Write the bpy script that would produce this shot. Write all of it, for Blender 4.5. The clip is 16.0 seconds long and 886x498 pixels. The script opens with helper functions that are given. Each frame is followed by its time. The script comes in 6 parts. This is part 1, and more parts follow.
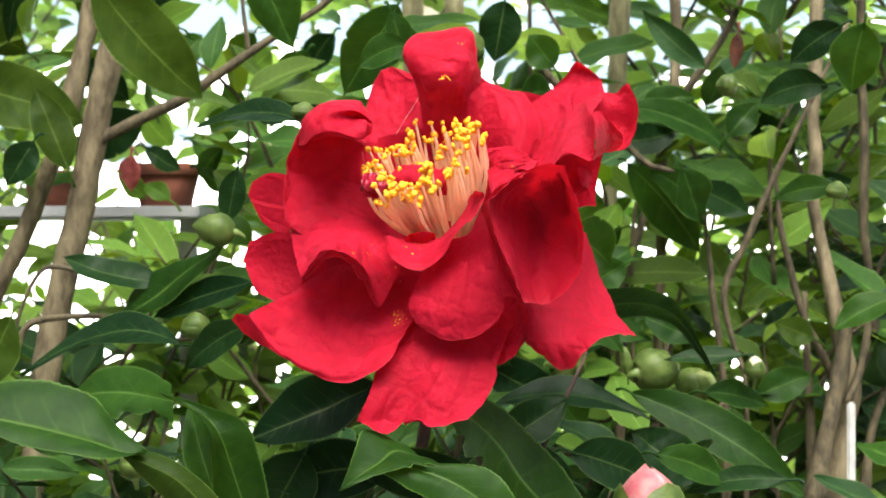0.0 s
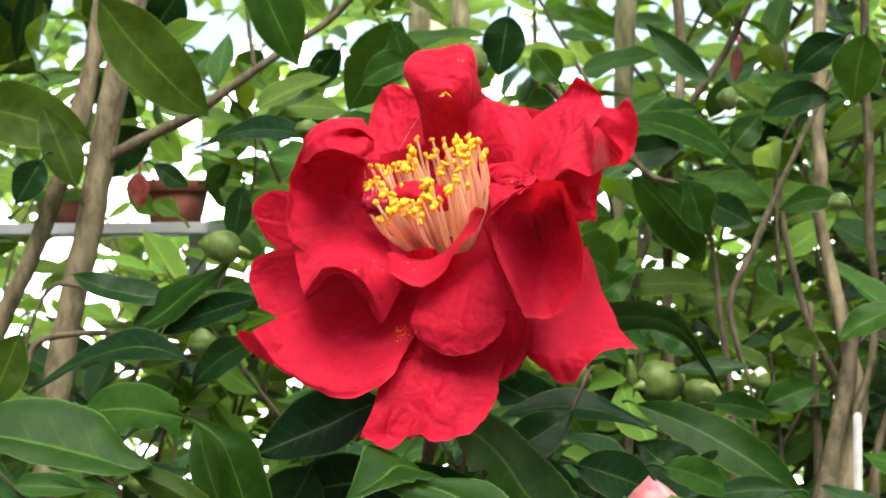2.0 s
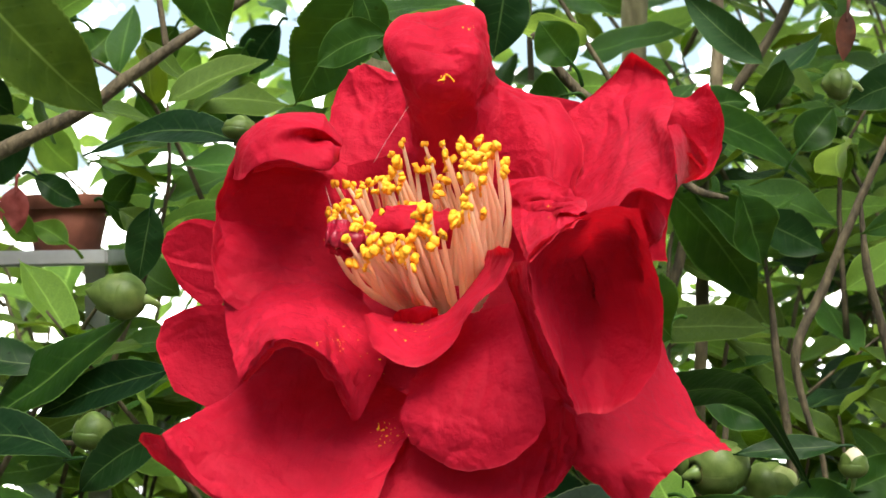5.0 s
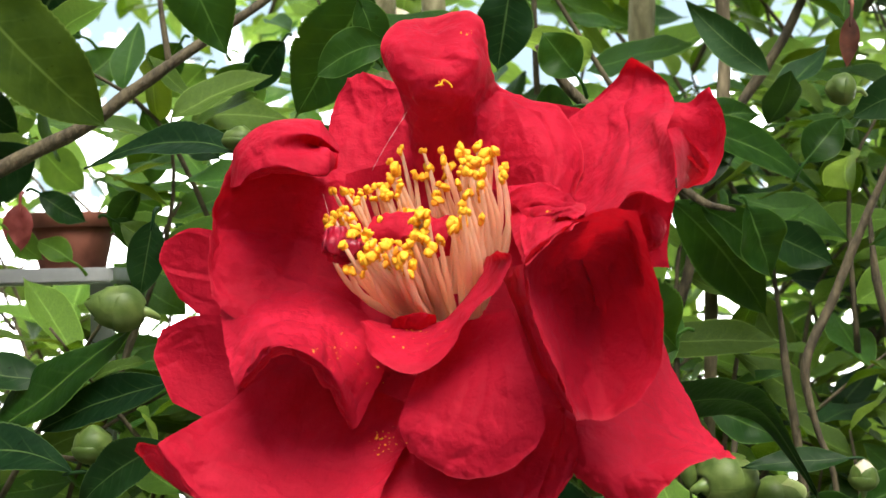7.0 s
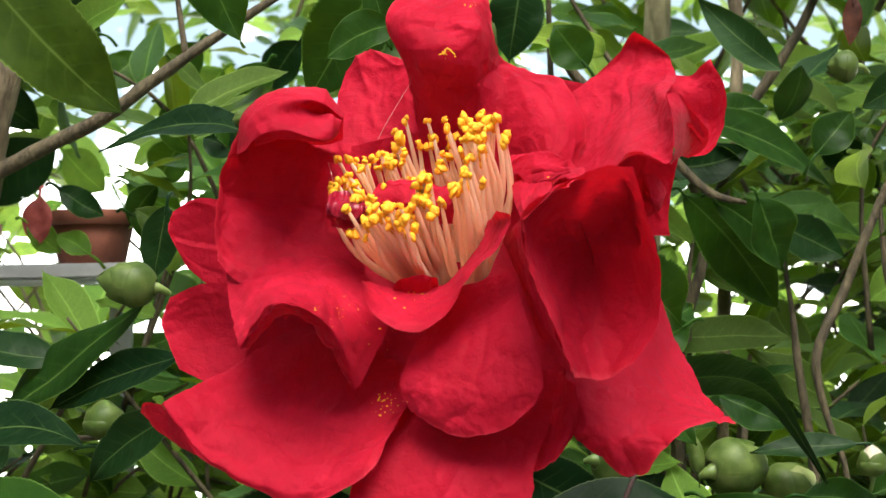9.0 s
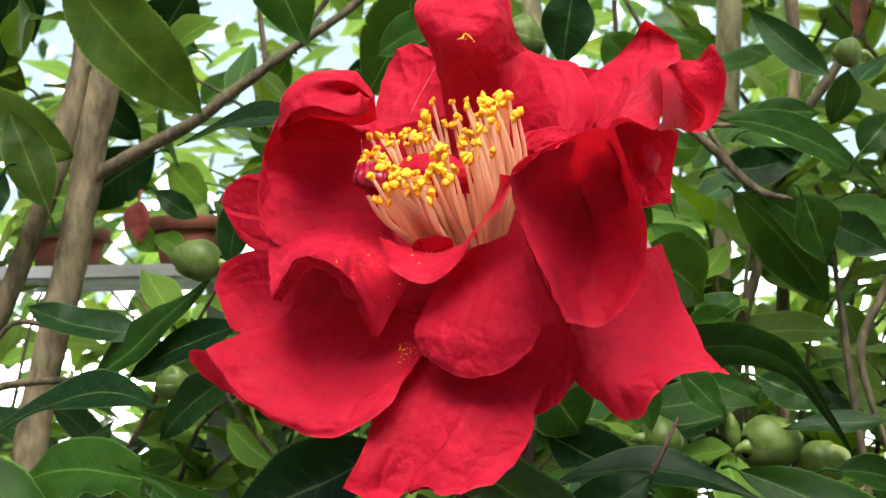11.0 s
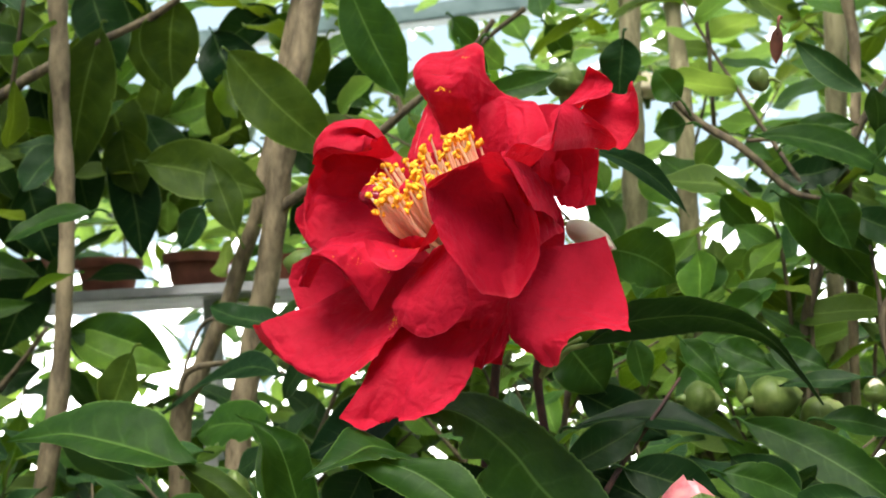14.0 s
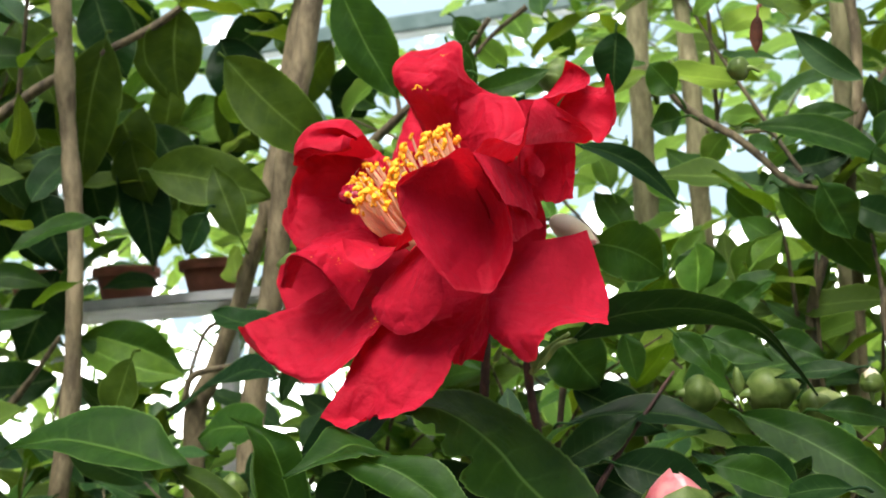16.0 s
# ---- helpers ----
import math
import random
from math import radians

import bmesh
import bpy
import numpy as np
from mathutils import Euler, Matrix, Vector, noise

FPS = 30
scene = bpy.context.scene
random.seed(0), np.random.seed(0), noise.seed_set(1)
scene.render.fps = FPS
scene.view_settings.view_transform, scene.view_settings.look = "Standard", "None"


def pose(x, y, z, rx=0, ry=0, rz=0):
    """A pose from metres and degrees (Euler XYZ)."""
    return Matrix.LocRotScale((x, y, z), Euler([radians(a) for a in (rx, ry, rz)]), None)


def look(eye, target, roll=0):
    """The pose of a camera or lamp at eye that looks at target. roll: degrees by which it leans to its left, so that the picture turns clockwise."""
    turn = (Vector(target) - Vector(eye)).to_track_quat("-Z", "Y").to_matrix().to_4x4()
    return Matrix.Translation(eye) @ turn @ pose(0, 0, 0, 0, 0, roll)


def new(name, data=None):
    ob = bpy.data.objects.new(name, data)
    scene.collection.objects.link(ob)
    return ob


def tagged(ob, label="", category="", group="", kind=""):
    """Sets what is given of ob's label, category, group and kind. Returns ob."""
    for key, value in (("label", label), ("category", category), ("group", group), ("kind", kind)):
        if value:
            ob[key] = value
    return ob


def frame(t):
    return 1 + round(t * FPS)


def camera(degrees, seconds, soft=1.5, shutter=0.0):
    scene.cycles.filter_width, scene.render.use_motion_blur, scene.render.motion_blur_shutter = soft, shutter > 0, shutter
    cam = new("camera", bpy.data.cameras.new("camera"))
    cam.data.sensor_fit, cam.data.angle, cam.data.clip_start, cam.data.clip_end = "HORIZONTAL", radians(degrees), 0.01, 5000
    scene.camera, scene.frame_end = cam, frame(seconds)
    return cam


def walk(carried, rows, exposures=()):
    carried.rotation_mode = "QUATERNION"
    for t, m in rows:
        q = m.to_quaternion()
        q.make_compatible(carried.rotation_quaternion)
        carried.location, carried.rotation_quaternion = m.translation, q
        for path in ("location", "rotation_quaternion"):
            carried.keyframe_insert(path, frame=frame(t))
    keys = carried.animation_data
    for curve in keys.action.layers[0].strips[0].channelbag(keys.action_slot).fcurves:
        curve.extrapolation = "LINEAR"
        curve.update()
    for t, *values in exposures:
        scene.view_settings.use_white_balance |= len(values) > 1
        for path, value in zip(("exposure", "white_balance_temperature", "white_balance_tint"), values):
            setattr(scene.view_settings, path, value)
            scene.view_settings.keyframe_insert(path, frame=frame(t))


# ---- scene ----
# ---------- camera and its way ----------
cam = camera(29.57, 16.0, soft=1.35)
cam.data.dof.use_dof, cam.data.dof.focus_distance, cam.data.dof.aperture_fstop = True, 0.44, 43


def aim(x, y, z, yaw, pitch, roll):
    """A pose of the camera: yaw to the left from +y, pitch up, roll, in degrees."""
    a, b = radians(yaw), radians(pitch)
    ahead = Vector((-math.sin(a) * math.cos(b), math.cos(a) * math.cos(b), math.sin(b)))
    return look((x, y, z), Vector((x, y, z)) + ahead, roll)


PATH = [
    (0.0, aim(0.0081, -0.5399, 1.3103, 0.02, 0.03, -0.01)),
    (0.5, aim(0.0106, -0.5381, 1.3119, 0.17, 0.02, -0.17)),
    (1.0, aim(0.0122, -0.5402, 1.3160, 0.38, -0.16, -0.42)),
    (1.5, aim(0.0118, -0.5431, 1.3123, 0.45, 0.22, -0.48)),
    (2.0, aim(0.0141, -0.5439, 1.3126, 0.69, 0.33, -0.52)),
    (2.5, aim(0.0166, -0.5503, 1.3187, 1.01, 0.06, -0.98)),
    (3.0, aim(0.0126, -0.5100, 1.3191, 0.54, 0.18, -0.92)),
    (3.5, aim(-0.0062, -0.4446, 1.3318, -1.53, -0.91, -1.27)),
    (4.0, aim(-0.0102, -0.3800, 1.3399, -2.35, -1.56, -1.40)),
    (4.5, aim(-0.0099, -0.3605, 1.3368, -2.46, -1.08, -1.14)),
    (5.0, aim(-0.0057, -0.3611, 1.3276, -1.92, 0.19, -0.93)),
    (7.5, aim(0.0006, -0.3567, 1.3224, -0.98, 1.21, -1.44)),
    (8.0, aim(0.0029, -0.3588, 1.3207, -0.62, 1.39, -1.58)),
    (8.5, aim(-0.0018, -0.3599, 1.3122, -0.99, 2.21, -1.56)),
    (9.0, aim(0.0052, -0.3617, 1.3043, -0.23, 2.73, -1.06)),
    (9.5, aim(0.0090, -0.3630, 1.2848, 0.31, 4.58, -1.36)),
    (10.0, aim(0.0111, -0.3762, 1.2791, 1.15, 4.96, -1.71)),
    (12.5, aim(0.1377, -0.4958, 1.2686, 13.47, 5.13, 0.50)),
    (13.0, aim(0.1762, -0.5451, 1.2577, 16.06, 5.70, -0.12)),
    (13.5, aim(0.2021, -0.5170, 1.2514, 19.25, 6.20, -0.06)),
    (14.0, aim(0.2099, -0.5099, 1.2502, 20.80, 6.26, -1.34)),
    (14.5, aim(0.2286, -0.4960, 1.2466, 23.05, 6.50, -1.56)),
    (15.0, aim(0.2358, -0.4844, 1.2473, 24.05, 6.52, -2.03)),
    (15.5, aim(0.2368, -0.4933, 1.2483, 23.53, 6.40, -2.52)),
    (16.0, aim(0.2371, -0.4988, 1.2460, 23.08, 6.57, -2.44)),
]
walk(cam, PATH, [(0.0, 1.61), (2.7, 1.61), (4.0, 1.43), (8.0, 1.27), (10.2, 1.32), (12.5, 1.46), (14.0, 1.37), (16.0, 1.35)])
from mathutils import bvhtree

# ---------- world, sun, exposure ----------
world = bpy.data.worlds.new("overcast_sky")
scene.world = world
world.use_nodes = True
wn, wl = world.node_tree.nodes, world.node_tree.links
sky = wn.new("ShaderNodeTexSky")
sky.sky_type, sky.sun_disc = "NISHITA", False
sky.sun_elevation, sky.sun_rotation = radians(60), radians(171)
pale = wn.new("ShaderNodeHueSaturation")
pale.inputs["Saturation"].default_value = 0.32
wl.new(sky.outputs[0], pale.inputs["Color"])
wl.new(pale.outputs[0], wn["Background"].inputs["Color"])
wn["Background"].inputs["Strength"].default_value = 0.108

sun = new("sun", bpy.data.lights.new("sun", "SUN"))
sun.data.energy, sun.data.angle, sun.data.color = 3.0, radians(45), (1.0, 0.95, 0.86)
sun.matrix_world = look((0.3, -1.9, 3.4 + 1.3), (0, 0, 1.3))

ORIGIN = Vector((0, 0, 1.3))


def cm(p):
    """A place from centimetres round the flower's middle, which is 1.3 m above the soil."""
    return Vector(p) * 0.01 + ORIGIN


# ---------- materials ----------
def material(name):
    mat = bpy.data.materials.new(name)
    mat.use_nodes = True
    return mat, mat.node_tree.nodes, mat.node_tree.links, mat.node_tree.nodes["Principled BSDF"]


def ramp(nodes, stops):
    node = nodes.new("ShaderNodeValToRGB")
    el = node.color_ramp.elements
    while len(el) < len(stops):
        el.new(0.5)
    for e, (at, col) in zip(el, stops):
        e.position, e.color = at, (*col, 1)
    return node


def noise_tex(nodes, links, scale, detail=4.0, vector=None, rough=0.55):
    node = nodes.new("ShaderNodeTexNoise")
    node.inputs["Scale"].default_value, node.inputs["Detail"].default_value = scale, detail
    node.inputs["Roughness"].default_value = rough
    if vector is not None:
        links.new(vector, node.inputs["Vector"])
    return node


def scaled_uv(nodes, links, sx, sy):
    uv, mapping = nodes.new("ShaderNodeTexCoord"), nodes.new("ShaderNodeMapping")
    mapping.inputs["Scale"].default_value = (sx, sy, 1)
    links.new(uv.outputs["UV"], mapping.inputs["Vector"])
    return mapping.outputs["Vector"]


def mix_colour(nodes, links, kind, factor, a, b):
    node = nodes.new("ShaderNodeMix")
    node.data_type, node.blend_type = "RGBA", kind
    for socket, value in ((node.inputs[0], factor), (node.inputs[6], a), (node.inputs[7], b)):
        if isinstance(value, bpy.types.NodeSocket):
            links.new(value, socket)
        else:
            socket.default_value = value if isinstance(value, float) else (*value, 1)
    return node.outputs[2]


def bump(nodes, links, height, strength, distance, onto=None):
    node = nodes.new("ShaderNodeBump")
    node.inputs["Strength"].default_value, node.inputs["Distance"].default_value = strength, distance
    links.new(height, node.inputs["Height"])
    if onto is not None:
        links.new(onto, node.inputs["Normal"])
    return node.outputs[0]


def thin(nodes, links, shader, colour, share):
    """Lets a share of the light through a thin sheet."""
    glow, mix = nodes.new("ShaderNodeBsdfTranslucent"), nodes.new("ShaderNodeMixShader")
    if isinstance(colour, bpy.types.NodeSocket):
        links.new(colour, glow.inputs["Color"])
    else:
        glow.inputs["Color"].default_value = (*colour, 1)
    mix.inputs[0].default_value = share
    links.new(shader.outputs[0], mix.inputs[1])
    links.new(glow.outputs[0], mix.inputs[2])
    links.new(mix.outputs[0], nodes["Material Output"].inputs["Surface"])


def petal_material():
    mat, n, l, b = material("red_petal")
    place = n.new("ShaderNodeTexCoord").outputs["Object"]
    veins = noise_tex(n, l, 1.0, 8, scaled_uv(n, l, 46, 6.0), 0.62)
    cloud = noise_tex(n, l, 60, 4, place)
    tone = ramp(n, [(0.34, (0.51, 0.0125, 0.039)), (0.66, (0.67, 0.022, 0.062))])
    l.new(cloud.outputs[0], tone.inputs[0])
    dark = ramp(n, [(0.32, (0.93, 0.86, 0.88)), (0.47, (1, 1, 1))])
    l.new(veins.outputs[0], dark.inputs[0])
    colour = mix_colour(n, l, "MULTIPLY", 1.0, tone.outputs[0], dark.outputs[0])
    # the thin margin is a little paler, with its edge highlight painted in
    along = n.new("ShaderNodeSeparateXYZ")
    l.new(n.new("ShaderNodeTexCoord").outputs["UV"], along.inputs[0])
    margin = ramp(n, [(0.965, (0, 0, 0)), (1.0, (0.4, 0.4, 0.4))])
    l.new(along.outputs[1], margin.inputs[0])
    colour = mix_colour(n, l, "MIX", margin.outputs[0], colour, (0.86, 0.10, 0.14))
    l.new(colour, b.inputs["Base Color"])
    b.inputs["Roughness"].default_value = 0.52
    b.inputs["Specular IOR Level"].default_value = 0.07
    b.inputs["Sheen Weight"].default_value = 0.02
    b.inputs["Sheen Roughness"].default_value = 0.5
    b.inputs["Sheen Tint"].default_value = (1, 0.4, 0.42, 1)
    fine = noise_tex(n, l, 650, 5, place)
    crease = noise_tex(n, l, 170, 4, place, 0.5)
    ridge = n.new("ShaderNodeMath")
    ridge.operation = "PINGPONG"
    ridge.inputs[1].default_value = 0.12
    l.new(crease.outputs[0], ridge.inputs[0])
    first = bump(n, l, veins.outputs[0], 0.1, 0.0009)
    second = bump(n, l, ridge.outputs[0], 0.45, 0.0026, first)
    l.new(bump(n, l, fine.outputs[0], 0.45, 0.0006, second), b.inputs["Normal"])
    thin(n, l, b, (0.80, 0.02, 0.035), 0.11)
    return mat


def leaf_material(name, low, high, back, share, gloss):
    """A leaf's surface: low and high bound its green from leaf to leaf, back is the light that comes through."""
    mat, n, l, b = material(name)
    info = n.new("ShaderNodeObjectInfo").outputs["Random"]
    place = n.new("ShaderNodeTexCoord").outputs["Object"]
    tone = ramp(n, [(0.0, low), (1.0, high)])
    l.new(info, tone.inputs[0])
    blotch = noise_tex(n, l, 90, 5, place)
    spots = ramp(n, [(0.34, (0.7, 0.76, 0.72)), (0.66, (1.16, 1.1, 0.95))])
    l.new(blotch.outputs[0], spots.inputs[0])
    green = mix_colour(n, l, "MULTIPLY", 0.8, tone.outputs[0], spots.outputs[0])
    specks = noise_tex(n, l, 380, 2, place, 0.5)
    dots = ramp(n, [(0.69, (1, 1, 1)), (0.73, (0.45, 0.38, 0.3))])
    l.new(specks.outputs[0], dots.inputs[0])
    green = mix_colour(n, l, "MULTIPLY", 0.8, green, dots.outputs[0])
    uv = n.new("ShaderNodeTexCoord").outputs["UV"]
    split = n.new("ShaderNodeSeparateXYZ")
    l.new(uv, split.inputs[0])
    off = n.new("ShaderNodeMath")
    off.operation = "ABSOLUTE"
    l.new(split.outputs[0], off.inputs[0])
    rib = ramp(n, [(0.014, (1, 1, 1)), (0.05, (0, 0, 0))])
    l.new(off.outputs[0], rib.inputs[0])
    # side veins run forwards from the midrib, unevenly spaced and fading to the rim
    stray = noise_tex(n, l, 130, 2, place)
    jitter = n.new("ShaderNodeMath")
    jitter.operation = "MULTIPLY_ADD"
    l.new(stray.outputs[0], jitter.inputs[0])
    jitter.inputs[1].default_value = 0.05
    l.new(split.outputs[1], jitter.inputs[2])
    lean = n.new("ShaderNodeMath")
    lean.operation = "MULTIPLY_ADD"
    l.new(off.outputs[0], lean.inputs[0])
    lean.inputs[1].default_value = -0.14
    l.new(jitter.outputs[0], lean.inputs[2])
    wave = n.new("ShaderNodeMath")
    wave.operation = "MULTIPLY"
    l.new(lean.outputs[0], wave.inputs[0])
    wave.inputs[1].default_value = 9.0
    saw = n.new("ShaderNodeMath")
    saw.operation = "PINGPONG"
    saw.inputs[1].default_value = 0.5
    l.new(wave.outputs[0], saw.inputs[0])
    vein = ramp(n, [(0.0, (0.34, 0.34, 0.34)), (0.1, (0, 0, 0))])
    l.new(saw.outputs[0], vein.inputs[0])
    fade = ramp(n, [(0.1, (0.8, 0.8, 0.8)), (0.85, (0, 0, 0))])
    l.new(off.outputs[0], fade.inputs[0])
    faint = n.new("ShaderNodeMath")
    faint.operation = "MULTIPLY"
    l.new(vein.outputs[0], faint.inputs[0])
    l.new(fade.outputs[0], faint.inputs[1])
    lines = n.new("ShaderNodeMath")
    lines.operation = "MAXIMUM"
    l.new(rib.outputs[0], lines.inputs[0])
    l.new(faint.outputs[0], lines.inputs[1])
    soft = n.new("ShaderNodeMath")
    soft.operation = "MULTIPLY"
    soft.inputs[1].default_value = 0.75
    l.new(lines.outputs[0], soft.inputs[0])
    pale = tuple(min(1.0, c * 2.0 + d) for c, d in zip(high, (0.085, 0.085, 0.03)))
    rim = ramp(n, [(0.94, (0, 0, 0)), (0.975, (0.8, 0.8, 0.8))])
    l.new(off.outputs[0], rim.inputs[0])
    edge = n.new("ShaderNodeMath")
    edge.operation = "MAXIMUM"
    l.new(soft.outputs[0], edge.inputs[0])
    l.new(rim.outputs[0], edge.inputs[1])
    colour = mix_colour(n, l, "MIX", edge.outputs[0], green, pale)
    l.new(colour, b.inputs["Base Color"])
    b.inputs["Roughness"].default_value = gloss
    b.inputs["Specular IOR Level"].default_value = 0.17
    fine = noise_tex(n, l, 420, 3, place)
    quilt = noise_tex(n, l, 150, 2, place)
    broad = bump(n, l, quilt.outputs[0], 0.3, 0.002)
    first = bump(n, l, lines.outputs[0], -0.35, 0.0007, broad)
    l.new(bump(n, l, fine.outputs[0], 0.1, 0.0005, first), b.inputs["Normal"])
    thin(n, l, b, mix_colour(n, l, "MULTIPLY", 1.0, back, spots.outputs[0]), share)
    return mat


def bark_material(name, low, high, scale=1.0):
    mat, n, l, b = material(name)
    place = n.new("ShaderNodeTexCoord").outputs["Object"]
    stretch = n.new("ShaderNodeMapping")
    stretch.inputs["Scale"].default_value = (1, 1, 0.35)
    l.new(place, stretch.inputs["Vector"])
    cloud = noise_tex(n, l, 130 * scale, 6, stretch.outputs[0], 0.65)
    tone = ramp(n, [(0.39, low), (0.61, high)])
    l.new(cloud.outputs[0], tone.inputs[0])
    l.new(tone.outputs[0], b.inputs["Base Color"])
    b.inputs["Roughness"].default_value = 0.75
    grain = noise_tex(n, l, 500 * scale, 4, stretch.outputs[0])
    l.new(bump(n, l, grain.outputs[0], 0.6, 0.002), b.inputs["Normal"])
    return mat


def plain_material(name, low, high, rough=0.5, scale=200, share=0.0, back=(0.5, 0.5, 0.5), relief=0.15):
    mat, n, l, b = material(name)
    place = n.new("ShaderNodeTexCoord").outputs["Object"]
    cloud = noise_tex(n, l, scale, 5, place)
    tone = ramp(n, [(0.38, low), (0.62, high)])
    l.new(cloud.outputs[0], tone.inputs[0])
    l.new(tone.outputs[0], b.inputs["Base Color"])
    b.inputs["Roughness"].default_value = rough
    l.new(bump(n, l, cloud.outputs[0], relief, 0.001), b.inputs["Normal"])
    if share:
        thin(n, l, b, back, share)
    return mat


def filament_material():
    mat, n, l, b = material("stamen_filament")
    split = n.new("ShaderNodeSeparateXYZ")
    l.new(n.new("ShaderNodeTexCoord").outputs["UV"], split.inputs[0])
    tone = ramp(n, [(0.0, (1.0, 0.62, 0.40)), (0.5, (1.0, 0.75, 0.56)), (1.0, (1.0, 0.86, 0.66))])
    l.new(split.outputs[1], tone.inputs[0])
    l.new(tone.outputs[0], b.inputs["Base Color"])
    b.inputs["Roughness"].default_value = 0.45
    thin(n, l, b, (1.0, 0.74, 0.54), 0.6)
    return mat


PETAL = petal_material()
PETAL_WET = plain_material("wet_petal", (0.34, 0.008, 0.028), (0.52, 0.02, 0.055), 0.15, 300, relief=0.6)
LEAF = leaf_material("glossy_leaf", (0.013, 0.050, 0.009), (0.032, 0.096, 0.013), (0.22, 0.40, 0.015), 0.2, 0.44)
# dark leaves; the deep bluish green also holds the shade they stand in
LEAF_DARK_SHADED = leaf_material("dark_shaded_leaf", (0.007, 0.032, 0.010), (0.018, 0.060, 0.014), (0.06, 0.13, 0.015), 0.12, 0.42)
LEAF_UNDER = leaf_material("leaf_underside", (0.036, 0.075, 0.011), (0.062, 0.115, 0.015), (0.18, 0.27, 0.012), 0.3, 0.5)
# young leaves; the bright pale green also carries sunlight and backlight in its colour
LEAF_YOUNG_LIT = leaf_material("young_lit_leaf", (0.07, 0.18, 0.026), (0.16, 0.29, 0.045), (0.34, 0.50, 0.08), 0.42, 0.4)
BARK = bark_material("grey_brown_bark", (0.085, 0.064, 0.034), (0.25, 0.20, 0.115))
TWIG = bark_material("brown_twig", (0.04, 0.03, 0.014), (0.12, 0.094, 0.048), 2.0)
STEM = bark_material("red_brown_stem", (0.028, 0.012, 0.009), (0.075, 0.032, 0.022), 2.0)
PALE_BARK = bark_material("olive_tan_bark", (0.13, 0.115, 0.055), (0.30, 0.27, 0.15), 1.0)
BUD = plain_material("bud_scale", (0.085, 0.15, 0.026), (0.20, 0.28, 0.07), 0.45, 160, 0.12, (0.4, 0.5, 0.1))
BUD_TIP = plain_material("bud_tip", (0.20, 0.28, 0.07), (0.40, 0.46, 0.18), 0.45, 160, 0.12, (0.5, 0.55, 0.2))
BUD_PALE = plain_material("pale_bud_petal", (0.78, 0.72, 0.56), (0.86, 0.81, 0.72), 0.5, 160, 0.2, (0.8, 0.8, 0.5))
BUD_PINK = plain_material("pink_bud_petal", (0.70, 0.20, 0.24), (0.78, 0.42, 0.42), 0.5, 160, 0.15, (0.8, 0.3, 0.3))
POLLEN = plain_material("yellow_anther", (0.82, 0.33, 0.005), (0.95, 0.50, 0.012), 0.65, 700, relief=0.6)
FILAMENT = filament_material()
DEAD = plain_material("dead_leaf", (0.06, 0.018, 0.008), (0.17, 0.048, 0.02), 0.7, 120)
RED_BLOOM = plain_material("red_pink_bloom", (0.22, 0.035, 0.03), (0.42, 0.10, 0.085), 0.6, 120)
TERRACOTTA = plain_material("terracotta", (0.17, 0.05, 0.03), (0.28, 0.09, 0.055), 0.8, 60)
SHELF_GREY = plain_material("grey_shelf", (0.34, 0.35, 0.36), (0.50, 0.51, 0.52), 0.6, 40)
STAKE_GREY = plain_material("grey_plastic_stake", (0.42, 0.42, 0.40), (0.60, 0.60, 0.58), 0.5, 90)
STEEL = plain_material("painted_steel", (0.10, 0.16, 0.16), (0.16, 0.23, 0.23), 0.5, 50)
SOIL = plain_material("soil", (0.03, 0.02, 0.014), (0.10, 0.07, 0.045), 0.95, 40, relief=0.8)


def glazing_material():
    """Bright sky seen through greenhouse film: white low down, paler blue in patches higher up."""
    mat, n, l, b = material("bright_glazing")
    glow = n.new("ShaderNodeEmission")
    place = n.new("ShaderNodeTexCoord").outputs["Object"]
    cloud = noise_tex(n, l, 14.0, 4, place)
    split, high, both = n.new("ShaderNodeSeparateXYZ"), n.new("ShaderNodeMapRange"), n.new("ShaderNodeMath")
    l.new(place, split.inputs[0])
    l.new(split.outputs[2], high.inputs["Value"])
    high.inputs["From Min"].default_value, high.inputs["From Max"].default_value = 1.3, 1.75
    high.inputs["To Min"].default_value, high.inputs["To Max"].default_value = -0.16, 0.12
    both.operation = "ADD"
    l.new(cloud.outputs[0], both.inputs[0])
    l.new(high.outputs[0], both.inputs[1])
    tone = ramp(n, [(0.42, (1.0, 1.0, 0.98)), (0.54, (0.105, 0.138, 0.158))])
    l.new(both.outputs[0], tone.inputs[0])
    l.new(tone.outputs[0], glow.inputs[0])
    glow.inputs[1].default_value = 3.0
    l.new(glow.outputs[0], n["Material Output"].inputs["Surface"])
    return mat


# ---------- making of things ----------
def finish(name, bm, mat, parent=None, label="", smooth=True):
    mesh = bpy.data.meshes.new(name)
    bm.normal_update()
    bm.to_mesh(mesh)
    bm.free()
    for m in mat if isinstance(mat, (list, tuple)) else [mat]:
        mesh.materials.append(m)
    if smooth:
        mesh.polygons.foreach_set("use_smooth", [True] * len(mesh.polygons))
    ob = new(name, mesh)
    if parent:
        ob.parent = parent
        ob.matrix_parent_inverse = parent.matrix_world.inverted()
    return tagged(ob, label)


def part(name, bm, mat, parent, label="", smooth=True):
    return finish(name, bm, mat, parent, label, smooth)


def thing(name, place, label, category, group="", kind=""):
    ob = new(name)
    ob.empty_display_size = 0.01
    ob.location = place
    bpy.context.view_layer.update()
    return tagged(ob, label, category, group, kind)


